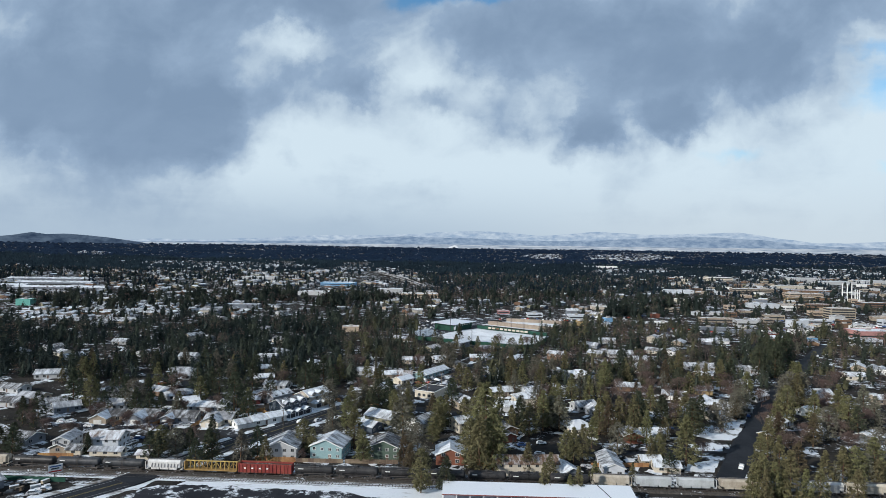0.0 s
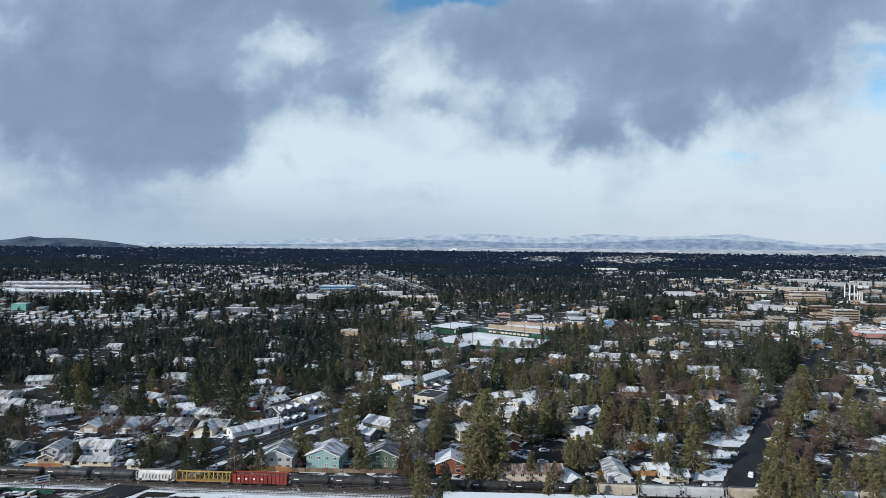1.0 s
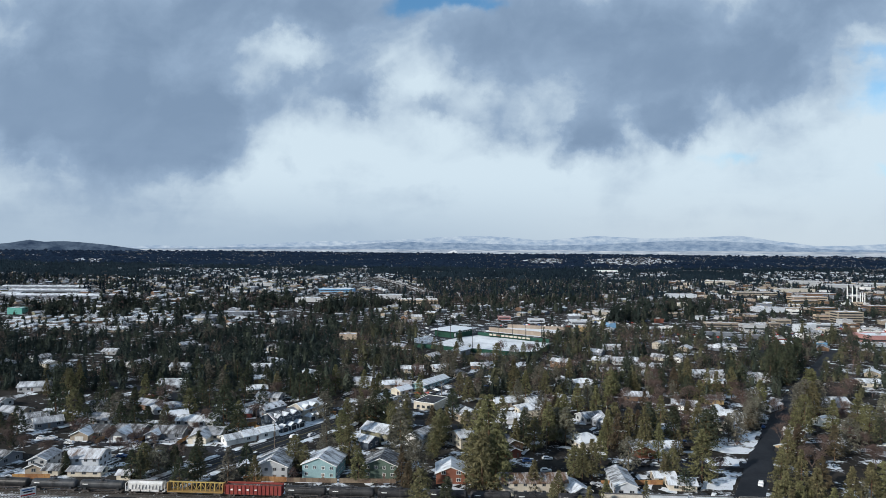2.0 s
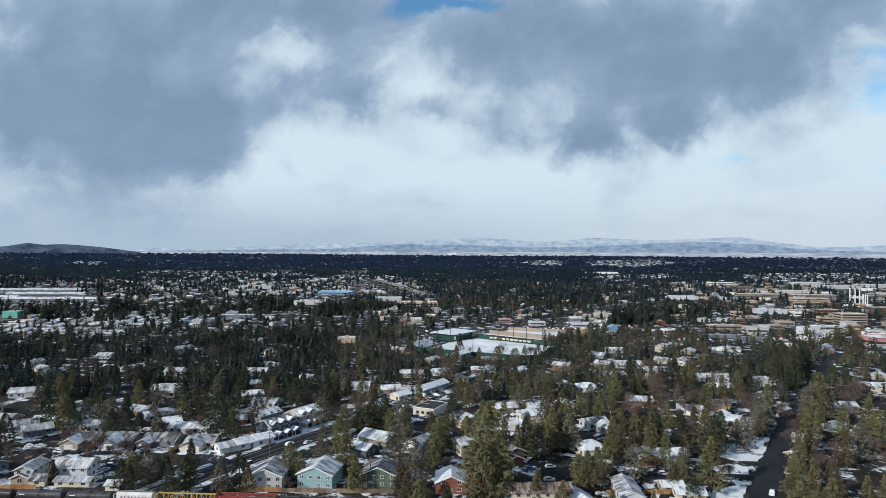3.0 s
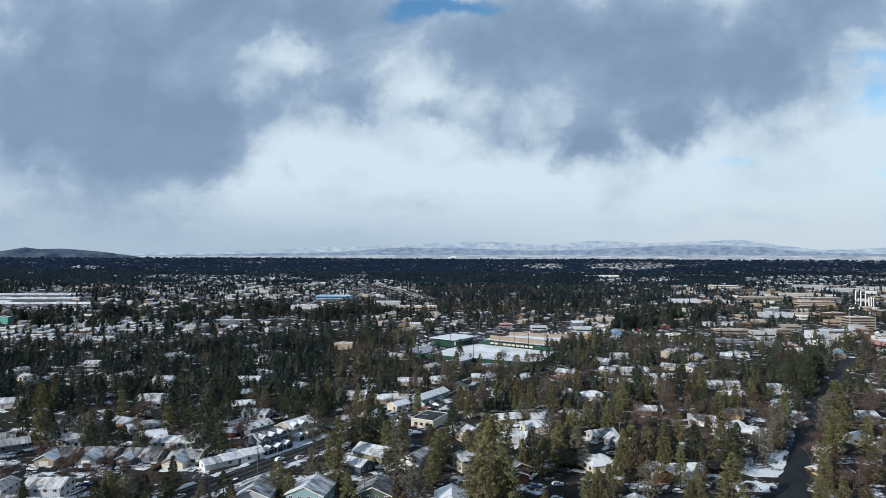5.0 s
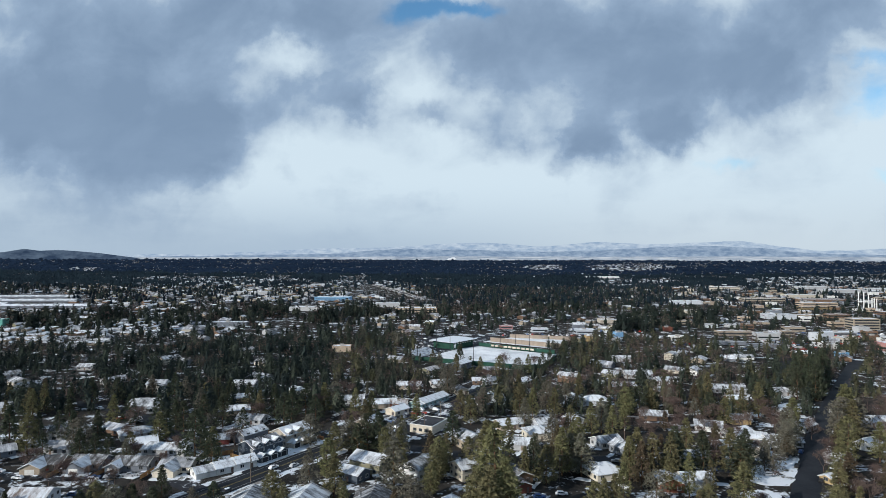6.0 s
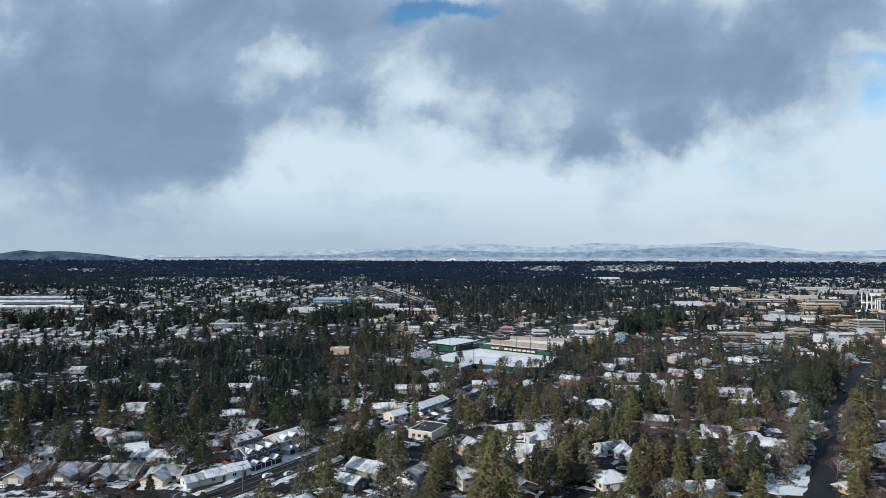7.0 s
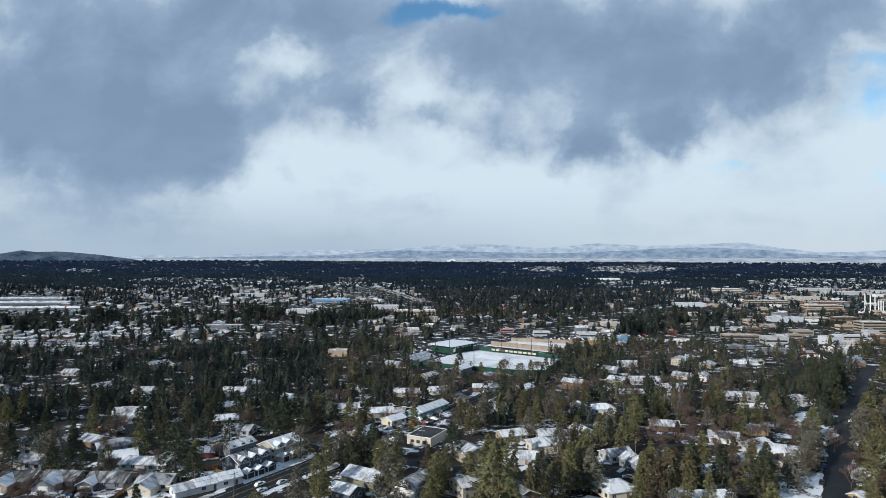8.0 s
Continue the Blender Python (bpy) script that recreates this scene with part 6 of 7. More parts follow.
def trunk_mesh(seed, high, r):
    rng = random.Random(seed)
    s = Shape()
    p = Vector((0, 0, -0.2))
    for i in range(4):
        q = Vector((rng.uniform(-0.25, 0.25), rng.uniform(-0.25, 0.25), high * (i + 1) / 4))
        s.tube(p, q, r * (1 - 0.23 * i), r * (1 - 0.23 * (i + 1)), 7)
        p = q
    for i in range(9):
        z, a = high * rng.uniform(0.25, 0.8), rng.uniform(0, math.tau)
        k = (1 - z / high) * high * 0.22 + 0.5
        s.tube((0, 0, z), (k * math.cos(a), k * math.sin(a), z + 0.2 * k), r * 0.25, 0.03, 4)
    return s.mesh("trunk", M["bark"])


def bare_tree(seed, high):
    """A leafless broad-leaved tree: a forked trunk and a haze of fine twigs."""
    rng = random.Random(seed)
    wood, tips = Shape(), []

    def grow(p, d, length, r, depth):
        q = p + d * length
        wood.tube(p, q, r, r * 0.65, 5 if depth < 2 else 3)
        if depth > 1:
            tips.append(q)
        if depth == 4:
            return
        for _ in range(3 if depth else 5):
            k = Vector((rng.uniform(-1, 1), rng.uniform(-1, 1), rng.uniform(0.0, 0.8))) * 0.95
            grow(q, (d + k).normalized(), length * rng.uniform(0.80, 1.02), r * 0.6, depth + 1)

    grow(Vector((0, 0, -0.2)), Vector((0, 0, 1)), high * 0.235, high * 0.016, 0)
    tr = np.array([tuple(t) for t in tips])
    v, f = tufts(np.random.default_rng(seed), tr, np.full(len(tr), high * 0.08), 13, high * 0.11, 0.085, 0.0, 1.0)
    return wood.mesh("trunk", M["twigs"]), soup("crown", v, f, [M["twigs"]])


KINDS = []
for k in range(12):
    style = ("pine", "pine", "pine", "round", "pine", "spire", "pine", "pine", "round", "pine", "spire", "pine")[k]
    mat = ("needles", "needles_dark", "needles", "needles_frost", "needles_rust", "needles_dark", "needles_frost", "needles_dark", "needles", "needles", "needles", "needles_dark")[k]
    wide = {"pine": 5.3, "round": 4.9, "spire": 4.3}[style] * (0.85 + 0.1 * (k % 4))
    t = thing("pine_tree" if style != "spire" else "spruce_tree", {"needles": "olive-green pine tree with an uneven crown", "needles_dark": "dark green conifer with dense crown", "needles_frost": "grey-green juniper dusted with frost", "needles_rust": "rust-tinged brownish pine tree"}[mat], "tree", 0, 0, group="neighbourhood trees")
    part("trunk", trunk_mesh(k, 17.0, 0.34), None, t)
    part("crown", crown_mesh("crown", 40 + k, 18.0, wide, {"pine": 0.14, "round": 0.10, "spire": 0.05}[style], style, M[mat]), None, t)
    KINDS.append(t)
BARE = []
for k in range(3):
    t = thing("bare_tree", "leafless grey-brown deciduous tree", "tree", 0, 0, group="bare trees")
    a, b = bare_tree(k, 11.0)
    part("trunk", a, None, t)
    part("crown", b, None, t)
    BARE.append(t)

GROVE_A = [(110, 206, 15), (115, 210, 16), (126, 210, 14), (131, 210, 14), (144, 210, 14), (111, 211, 19), (108, 211, 15), (121, 211, 20), (119, 211, 13), (48, 214, 12), (45, 214, 9), (36, 215, 13), (1, 216, 14), (-8, 217, 16), (149, 226, 17), (162, 226, 12), (143, 227, 15), (147, 227, 10), (155, 228, 16), (159, 228, 14), (72, 230, 8), (41, 231, 11), (58, 231, 8), (-13, 234, 13), (167, 235, 18), (33, 236, 13), (-98, 238, 12), (90, 241, 9), (141, 241, 14), (134, 242, 16)]
GROVE_B = [(-16, 243, 14), (127, 243, 16), (-95, 244, 14), (-82, 244, 14), (-72, 244, 11), (-116, 245, 12), (-94, 245, 12), (11, 245, 19), (-120, 246, 12), (22, 246, 19), (176, 246, 18), (-33, 247, 13), (99, 247, 22), (-178, 248, 12), (-11, 248, 16), (20, 248, 21), (15, 248, 20), (-77, 249, 14), (54, 251, 15), (86, 251, 11), (-149, 252, 9), (58, 252, 16), (51, 252, 13), (90, 253, 12), (-55, 254, 12), (-60, 258, 14), (75, 261, 14), (140, 262, 17), (-39, 263, 19), (-103, 268, 13)]
GROVE_C = [(66, 270, 14), (149, 270, 18), (-5, 272, 12), (-51, 276, 17), (168, 276, 16), (-19, 277, 21), (76, 280, 19), (-193, 283, 10), (40, 284, 16), (-3, 286, 14), (17, 286, 25), (195, 286, 17), (181, 286, 16), (32, 288, 14), (90, 288, 20), (118, 288, 19), (74, 289, 18), (158, 289, 18), (-203, 290, 14), (-47, 290, 16), (36, 291, 17), (121, 292, 15), (-2, 293, 16), (-18, 294, 20), (85, 294, 18), (75, 294, 16), (48, 294, 20), (56, 294, 18), (79, 295, 20), (117, 295, 20)]
GROVE_D = [(10, 296, 15), (95, 297, 20), (107, 298, 18), (52, 299, 16), (137, 300, 15), (38, 300, 16), (-203, 301, 14), (200, 301, 18), (98, 301, 16), (134, 301, 14), (214, 302, 18), (-98, 302, 15), (54, 302, 20), (1, 303, 15), (110, 304, 15), (-135, 304, 12), (-106, 305, 24), (-144, 307, 13), (-150, 307, 13), (-6, 310, 14), (-159, 311, 14), (-176, 312, 12), (190, 312, 18), (176, 312, 20), (50, 313, 16), (-26, 314, 14), (-102, 315, 14), (133, 315, 14), (-21, 315, 17), (-186, 317, 18)]
GROVE_E = [(60, 318, 18), (153, 318, 14), (153, 318, 12), (206, 318, 20), (108, 318, 18), (-49, 319, 15), (122, 320, 15), (176, 320, 13), (-165, 321, 16), (-39, 321, 14), (154, 321, 15), (-29, 323, 17), (178, 323, 10), (-35, 324, 18), (-44, 327, 14), (-202, 328, 20), (-113, 328, 19), (-43, 328, 16), (226, 328, 18), (-162, 330, 17), (162, 331, 14), (30, 331, 14), (-63, 332, 15), (-31, 332, 17), (4, 333, 17), (-176, 334, 16), (-38, 335, 15), (-193, 335, 15), (-20, 335, 14), (-136, 336, 15)]
GROVE_F = [(-185, 338, 15), (81, 340, 18), (-135, 341, 15), (166, 341, 17), (191, 342, 20), (200, 345, 20), (73, 349, 17), (206, 350, 20), (-132, 354, 16), (80, 356, 18), (-192, 357, 16), (-138, 358, 16), (178, 358, 18), (203, 358, 18), (-147, 359, 18), (-172, 362, 17), (-115, 362, 18), (206, 362, 16), (42, 364, 16), (-165, 365, 17), (-84, 365, 18), (-42, 368, 14), (14, 369, 16), (149, 370, 15), (213, 372, 22), (-69, 372, 15), (-15, 373, 16), (218, 374, 20), (-83, 377, 18), (-101, 379, 16)]
GROVE_G = [(-49, 382, 17), (164, 382, 18), (-230, 383, 16), (-94, 383, 19), (-77, 384, 19), (49, 384, 17), (61, 384, 17), (101, 385, 17), (9, 386, 15), (175, 386, 20), (22, 388, 16), (-41, 389, 14), (-138, 390, 15), (110, 390, 16), (-68, 391, 18), (184, 391, 19), (43, 393, 18), (228, 393, 18), (118, 394, 15), (-112, 395, 17), (129, 395, 15), (143, 395, 18), (-63, 396, 17), (-231, 397, 16), (59, 398, 17), (-160, 399, 16), (-219, 402, 15), (71, 403, 16), (-139, 404, 15), (-213, 413, 16)]
GROVE_H = [(-197, 413, 16), (160, 417, 20), (-131, 419, 15), (231, 426, 24), (222, 430, 21), (234, 433, 24), (2, 436, 20)]
GROVES = [GROVE_A, GROVE_B, GROVE_C, GROVE_D, GROVE_E, GROVE_F, GROVE_G, GROVE_H]

PLACED = []
rnd = random.Random(12)
for grove in GROVES:
    for x, y, h in grove:
        plant_k = rnd.choice((0, 0, 1, 2, 2, 3, 4, 5, 6, 6, 7, 8, 9, 9, 10, 11)) if h < 19 else rnd.choice((0, 2, 9, 0, 1, 7))
        if 20 < x < 75 and y < 240:
            plant_k = rnd.choice((0, 9, 10))
        elif x < -70 and rnd.random() < 0.7:  # cloud shade in the west is put into darker needles
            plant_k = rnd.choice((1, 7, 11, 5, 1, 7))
        elif x > -20 and rnd.random() < 0.6:  # the sunlit east gets its brightness from olive and frosted pines
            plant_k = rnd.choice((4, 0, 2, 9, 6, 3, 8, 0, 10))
        if x > 215 and y > 420:
            plant_k = (1, 7, 11)[x % 3]
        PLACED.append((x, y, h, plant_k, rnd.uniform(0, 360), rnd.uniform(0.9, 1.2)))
PLACED += [(14, 234.5, 24, 9, 20, 1.1), (19.5, 238, 26, 0, 130, 1.1), (18, 262, 31, 2, 75, 1.1), (12.5, 546, 20, 5, 0, 1.1), (-10, 556, 12, 2, 0, 1), (-4, 522, 15, 6, 30, 1), (9, 515, 14, 0, 60, 1.1), (27, 507, 14, 9, 90, 1), (55, 502, 14, 3, 10, 1.1), (63, 506, 16, 0, 50, 1), (41, 503, 15, 8, 0, 1.1), (75, 512, 17, 7, 20, 1), (86, 545, 14, 1, 0, 1), (97, 556, 15, 7, 40, 1), (104, 580, 14, 11, 0, 1), (108, 600, 16, 1, 70, 1), (91, 272, 17, 9, 50, 0.8), (95.5, 267, 11, 6, 10, 0.9), (85, 276, 15, 0, 80, 0.8), (102, 279, 12, 2, 0, 0.8)]
PLACED += [(x, y, h, (1, 7, 11)[i % 3], 50 * i, 0.95) for i, (x, y, h) in enumerate(((238, 445, 25), (246, 452, 24), (252, 462, 26), (262, 470, 24), (243, 470, 22), (270, 482, 25), (258, 488, 22), (228, 442, 22), (280, 498, 23), (266, 505, 22)))]
PLACED += [(x, y, h, k, 40 * k, 1.25) for x, y, h, k in ((-118.7, 253, 12, 8), (-112.3, 252, 11, 3), (-107, 254.3, 11, 1), (-181.5, 254, 12, 7), (-186, 251.7, 11, 1), (-150, 253, 8, 6))]
# pines between the houses
tries = 0
while tries < 100:
    tries += 1
    y = math.sqrt(rnd.uniform(285 ** 2, 440 ** 2))
    x = rnd.uniform(0.06, 0.46) * y if tries % 3 else rnd.uniform(-0.66, -0.28) * y
    if 95 < x < 162 and 236 < y < 326:
        continue
    if any(abs(x - fx) < r + 1.5 and abs(y - fy) < r + 1.5 for fx, fy, r, *_ in FOOT) or any(near_line(x, y, pts, d + 2) for pts, d in ROADS) or any((x - q[0]) ** 2 + (y - q[1]) ** 2 < 30 for q in PLACED):
        continue
    PLACED.append((x, y, rnd.uniform(9, 17), rnd.choice((0, 1, 2, 4, 6, 7, 9, 11)), rnd.uniform(0, 360), rnd.uniform(0.85, 1.15)))
    if len(PLACED) > 350:
        break
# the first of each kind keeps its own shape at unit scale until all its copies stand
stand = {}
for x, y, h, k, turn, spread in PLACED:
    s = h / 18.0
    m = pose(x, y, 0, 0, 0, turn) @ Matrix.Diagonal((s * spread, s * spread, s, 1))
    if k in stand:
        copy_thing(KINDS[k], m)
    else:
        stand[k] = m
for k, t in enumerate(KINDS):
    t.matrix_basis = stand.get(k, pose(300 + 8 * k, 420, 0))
bare_spots = [(122, 338, 9), (131, 352, 10), (139, 338, 9), (150, 355, 10), (143, 372, 11), (158, 362, 9), (118, 356, 10), (128, 372, 10), (112, 345, 9), (165, 350, 10), (104, 362, 11), (96, 350, 10), (140, 318, 8), (118, 318, 9), (-138.6, 284, 7), (-141.7, 277, 7), (-152.8, 280.6, 6), (-152, 289, 8), (-132.6, 307, 9), (-172, 297, 9), (-193, 282, 9), (-182, 275, 8), (-167, 271, 7), (-207, 295, 10), (-120, 318, 9), (-146, 330, 10), (-100, 372, 11), (-70, 390, 12), (-160, 360, 11), (60, 350, 10), (20, 390, 11), (206, 300, 13), (215, 285, 12), (240, 330, 13), (170, 360, 12), (250, 390, 13), (130, 390, 11), (110, 425, 12), (113, 300, 10), (108, 254, 9), (-132, 271, 8), (-110, 262, 9), (-150, 285, 8), (-58, 246, 5), (-46, 352, 12), (176, 385, 12), (60, 398, 11), (47, 527, 13), (70, 525, 12), (-60, 420, 13), (-20, 430, 12), (140, 420, 12), (180, 345, 10), (90, 455, 12), (190, 300, 9), (150, 470, 12), (30, 470, 12), (-118, 300, 7), (150, 262, 11), (165, 280, 10), (176, 262, 12), (158, 300, 9), (185, 285, 11), (200, 320, 12), (215, 345, 10), (172, 318, 9), (230, 370, 12), (136, 345, 9), (126, 330, 8), (100, 340, 10), (-140, 294, 6), (-128, 282, 7), (-168, 268, 8), (-98, 330, 9)]
stand = {}
for i, (x, y, h) in enumerate(bare_spots):
    s = h / 11.0
    m = pose(x, y, 0, 0, 0, 77 * i) @ Matrix.Diagonal((s, s, s, 1))
    if i % 3 in stand:
        copy_thing(BARE[i % 3], m)
    else:
        stand[i % 3] = m
for k, t in enumerate(BARE):
    t.matrix_basis = stand[k]


# ---- the town's further houses and woods ----
def is_open(x, y, room, high=0.0):
    """Whether a place is clear of roads and buildings and, for a tall thing, of the view on to the nearer ones."""
    if any(near_line(x, y, pts, d + room * 0.3) for pts, d in ROADS):
        return False
    for fx, fy, r, free, half in FOOT:
        if fy < y - 90:
            continue
        if abs(x - fx) < r + room and abs(y - fy) < r + room:
            return False
        if high and free and (half > 18 or x < 15) and fy > y > fy - 50 - 0.2 * half and abs(x / (y - 35) - fx / (fy - 35)) < (0.38 * half + 1.5) / (fy - 35) and (89 - high) / (y - 35) < (89 - 2.0) / (fy - 35):
            return False
    return True


patch = lambda x, y, s, k: noise.noise((x / s + k, y / s - k, k * 1.7))  # broad clearings and thickets


CLEARINGS = [(0.30, 3500, 0.075, 480), (0.30, 2150, 0.06, 140), (0.60, 2150, 0.13, 300), (0.16, 3500, 0.035, 420), (-0.36, 2150, 0.15, 240), (-0.13, 2000, 0.08, 160), (-0.58, 2900, 0.03, 200)]


def clearing(u, y):
    """Whether a place lies in one of the far open quarters: side slope, distance, half widths."""
    return any(((u - a) / b) ** 2 + ((y - c) / d) ** 2 < 1 for a, c, b, d in CLEARINGS)


THICKETS = [(-0.65, 832, 0.04, 30), (-0.52, 880, 0.04, 30), (-0.37, 1500, 0.055, 210), (-0.60, 800, 0.08, 40), (-0.44, 850, 0.05, 45), (-0.33, 850, 0.05, 45), (-0.13, 990, 0.04, 60), (-0.28, 960, 0.03, 50), (-0.19, 880, 0.03, 40), (0.06, 1150, 0.10, 170), (0.22, 1300, 0.12, 260), (0.38, 880, 0.05, 60), (0.30, 800, 0.04, 50), (-0.50, 1250, 0.04, 60), (0.47, 1180, 0.04, 60), (-0.22, 1250, 0.03, 70), (-0.70, 1900, 0.25, 260)]


def wooded(u, y, x):
    """Trees to the hectare over the town."""
    p = patch(x, y, 140, 3)
    for a, c, b, d in THICKETS:
        if ((u - a) / b) ** 2 + ((y - c) / d) ** 2 < 1 + p:
            return 120.0
    if y > 1800 and clearing(u, y):
        return 14.0
    if y < 700:
        n = (150 if u < 0.1 else 110 if u < 0.42 else 60) if u > -0.42 or y < 620 else 60
    elif y < 1250:
        n = (70 if u > -0.37 and y < 1060 else 24) if u < -0.22 else 30 if u < -0.18 else (24 if y < 900 or u < -0.04 else 62) if u < 0.34 else 30
    elif y < 1900:
        n = 80 if u < -0.5 else 28 if u < -0.04 else 100 if u < 0.36 else 24
    else:
        n = 90 if u < 0.25 else 60
    return n * max(0.0, 1 + (1.6 if y < 1250 else 2.6) * p)


def built(u, y, x):
    """Houses to the hectare."""
    p = patch(x, y, 170, 9)
    if y > 1800 and clearing(u, y):
        return 5.0
    if y < 700:
        n = 3.6 if u < 0.1 or u > 0.45 else 2.0
    elif y < 1250:
        n = (4 if u > -0.37 and y < 1000 else 6.5) if u < -0.18 else (6 if y < 930 else 3) if u < 0.34 else 2
    elif y < 1900:
        n = 3 if u < -0.55 else 7 if u < -0.05 else 1.2 if u < 0.36 else 3
    elif y < 2900:
        n = 0.7 if -0.5 < u < 0 else 0.4
    else:
        n = 0.15
    return n * max(0.0, 1 + 1.8 * p)


def scatter(y0, y1, density, seed, room, high, limit, tries=160):
    """Places drawn from a density over a band of the town; what stands close together is thinned."""
    rng, out, grid = random.Random(seed), [], {}
    area = 0.8 * (y1 * y1 - y0 * y0) / 1e4
    for _ in range(int(area * tries)):
        y = math.sqrt(rng.uniform(y0 * y0, y1 * y1))
        u = rng.uniform(-0.8, 0.8)
        x = u * y
        if rng.random() * 160 > density(u, y, x):
            continue
        h = high * rng.uniform(0.45, 1.05) * (1.6 if rng.random() < 0.16 else 1.0)
        cell = (int(x // room), int(y // room))
        if cell in grid:
            continue
        if y < 2000 and not is_open(x, y, room * 0.3, h if high > 9 and y < 700 else 0.0):
            continue
        grid[cell] = 1
        out.append((x, y, h, rng.uniform(0, 360)))
        if len(out) >= limit:
            break
    return out


# houses of the further rows
rnd = random.Random(4)
spots = [q for q in scatter(440, 830, built, 21, 15, 4, 230) if not (225 < q[0] < 305 and 435 < q[1] < 525)]
for x, y, _, turn in spots:
    house_turn = rnd.choice((57, -33, 57, -33, 0))
    wall = rnd.choice(("grey", "tan", "white", "cream", "slate", "brown", "pale_grey", "beige", "olive"))
    # Greyer roofs to the west hold part of the cloud shade.
    roof = rnd.choice(("dark_snowy", "dark_patchy", "dark_frost_shade", "dark_patchy", "brown_patchy")) if x > -0.1 * y else rnd.choice(("dark_frost_shade", "dark_patchy", "dark_frost_shade", "dark_bare"))
    w, l, h = rnd.uniform(8, 10.5), rnd.uniform(11, 17), rnd.choice((3.0, 3.0, 3.2, 5.2))
    t = thing("house", f"{wall.replace('_', ' ')} gabled house with {'snowy' if 'snowy' in roof else 'half-melted snow on its'} roof", "house", x, y, house_turn, group="further houses")
    rise = w * 0.2
    part("wall", wall_shape(w, l, h, rise), M["wall_" + wall], t)
    part("roof", roof_shape(w, l, h, rise), M["roof_" + roof], t)
    for face in ("front", "left") if y < 560 else ():
        n = int((l if face == "front" else w) / 4)
        for i in range(n):
            wide = l if face == "front" else w
            window(t, face, -wide / 2 + wide * (i + 0.5) / n, h - 1.5, w, l)
    FOOT.append((x, y, max(w, l) / 2, False, max(w, l) / 2))


def far_houses(name, spots, label, mats, seed):
    """A far quarter of gabled houses in one mesh."""
    rng = np.random.default_rng(seed)
    base = np.array([(-1, -1, 0), (1, -1, 0), (1, 1, 0), (-1, 1, 0), (-1, -1, 1), (1, -1, 1), (1, 1, 1), (-1, 1, 1), (-1, 0, 1.45), (1, 0, 1.45)], float)
    tri = np.array([(0, 1, 5), (0, 5, 4), (1, 2, 6), (1, 6, 5), (2, 3, 7), (2, 7, 6), (3, 0, 4), (3, 4, 7), (5, 6, 9), (7, 4, 8), (4, 5, 9), (4, 9, 8), (6, 7, 8), (6, 8, 9)])
    vs, fs, ix = [], [], []
    for i, (x, y, _, turn) in enumerate(spots):
        a = radians(rng.choice((57, -33, 0, 90)) + rng.normal(0, 4))
        flat = 0.62 if y > 1900 else 1.0
        sx, sy, sz = rng.uniform(5.5, 9), rng.uniform(4, 5.5), rng.uniform(2.6, 4) * flat
        v = base * (sx, sy, sz)
        r = np.array([(math.cos(a), -math.sin(a), 0), (math.sin(a), math.cos(a), 0), (0, 0, 1)])
        vs.append(v @ r.T + (x, y, terrain(x, y)))
        fs.append(tri + 10 * i)
        w = int(rng.integers(2, len(mats)))
        ix += [w] * 10 + [0 if rng.random() < 0.28 else 1] * 4
    tagged(new(name, soup(name, np.concatenate(vs), np.concatenate(fs), mats, ix)), label, "houses", kind="stuff")


house_mats = [M["roof_dark_snowy"], M["roof_dark_frost_shade"], M["wall_grey"], M["wall_tan"], M["wall_slate"], M["wall_brown"], M["wall_olive"], M["wall_navy"]]
mid_spots = scatter(830, 1900, built, 22, 15, 4, 2600)
for x, y, *_ in mid_spots:
    if y < 1300:
        FOOT.append((x, y, 6, False, 6))
far_houses("far_houses", mid_spots, "far quarter of snow-roofed houses", house_mats, 5)
far_houses("farthest_houses", scatter(1900, 4300, built, 23, 20, 4, 1600), "scattered snow-roofed houses near the horizon", [M["roof_slush"], M["roof_dark_snowy"], M["wall_slate"], M["wall_navy"], M["wall_pale_grey"]], 6)


def wood(name, label, spots, templates, mats, seed, base, even=False):
    """A stand of trees in one mesh, made from a few crowns turned and stretched."""
    rng = np.random.default_rng(seed)
    groups = [[] for _ in templates]
    for s in spots:
        groups[int(rng.integers(len(templates)))].append(s)
    vs, fs, ix, n = [], [], [], 0
    for (v, f, m), some in zip(templates, groups):
        if not some:
            continue
        p = np.array(some)
        a = np.radians(p[:, 3])
        s = p[:, 2] / base
        wide = s * rng.uniform(0.85, 1.25, len(p))
        z0 = 62 * (np.maximum(0, np.hypot(p[:, 0], p[:, 1]) - 1500) / 3200) ** 1.5
        x = (v[None, :, 0] * np.cos(a)[:, None] - v[None, :, 1] * np.sin(a)[:, None]) * wide[:, None] + p[:, :1]
        y = (v[None, :, 0] * np.sin(a)[:, None] + v[None, :, 1] * np.cos(a)[:, None]) * wide[:, None] + p[:, 1:2]
        z = v[None, :, 2] * s[:, None] + z0[:, None]
        vs.append(np.stack([x, y, z], -1).reshape(-1, 3))
        fs.append((f[None] + len(v) * np.arange(len(p))[:, None, None]).reshape(-1, f.shape[1]) + n)
        ix.append(np.full(len(p) * len(f), m))
        n += len(v) * len(p)
    me = soup(name, np.concatenate(vs), np.concatenate(fs), mats, np.concatenate(ix))
    if even:  # shading normals all lean up and towards the eye, to even the light
        n = rng.normal(0, 0.22, (len(me.vertices), 3)) + (0, -0.25, 1.0)
        me.normals_split_custom_set_from_vertices(n / np.linalg.norm(n, axis=1)[:, None])
    tagged(new(name, me), label, "trees", kind="stuff")


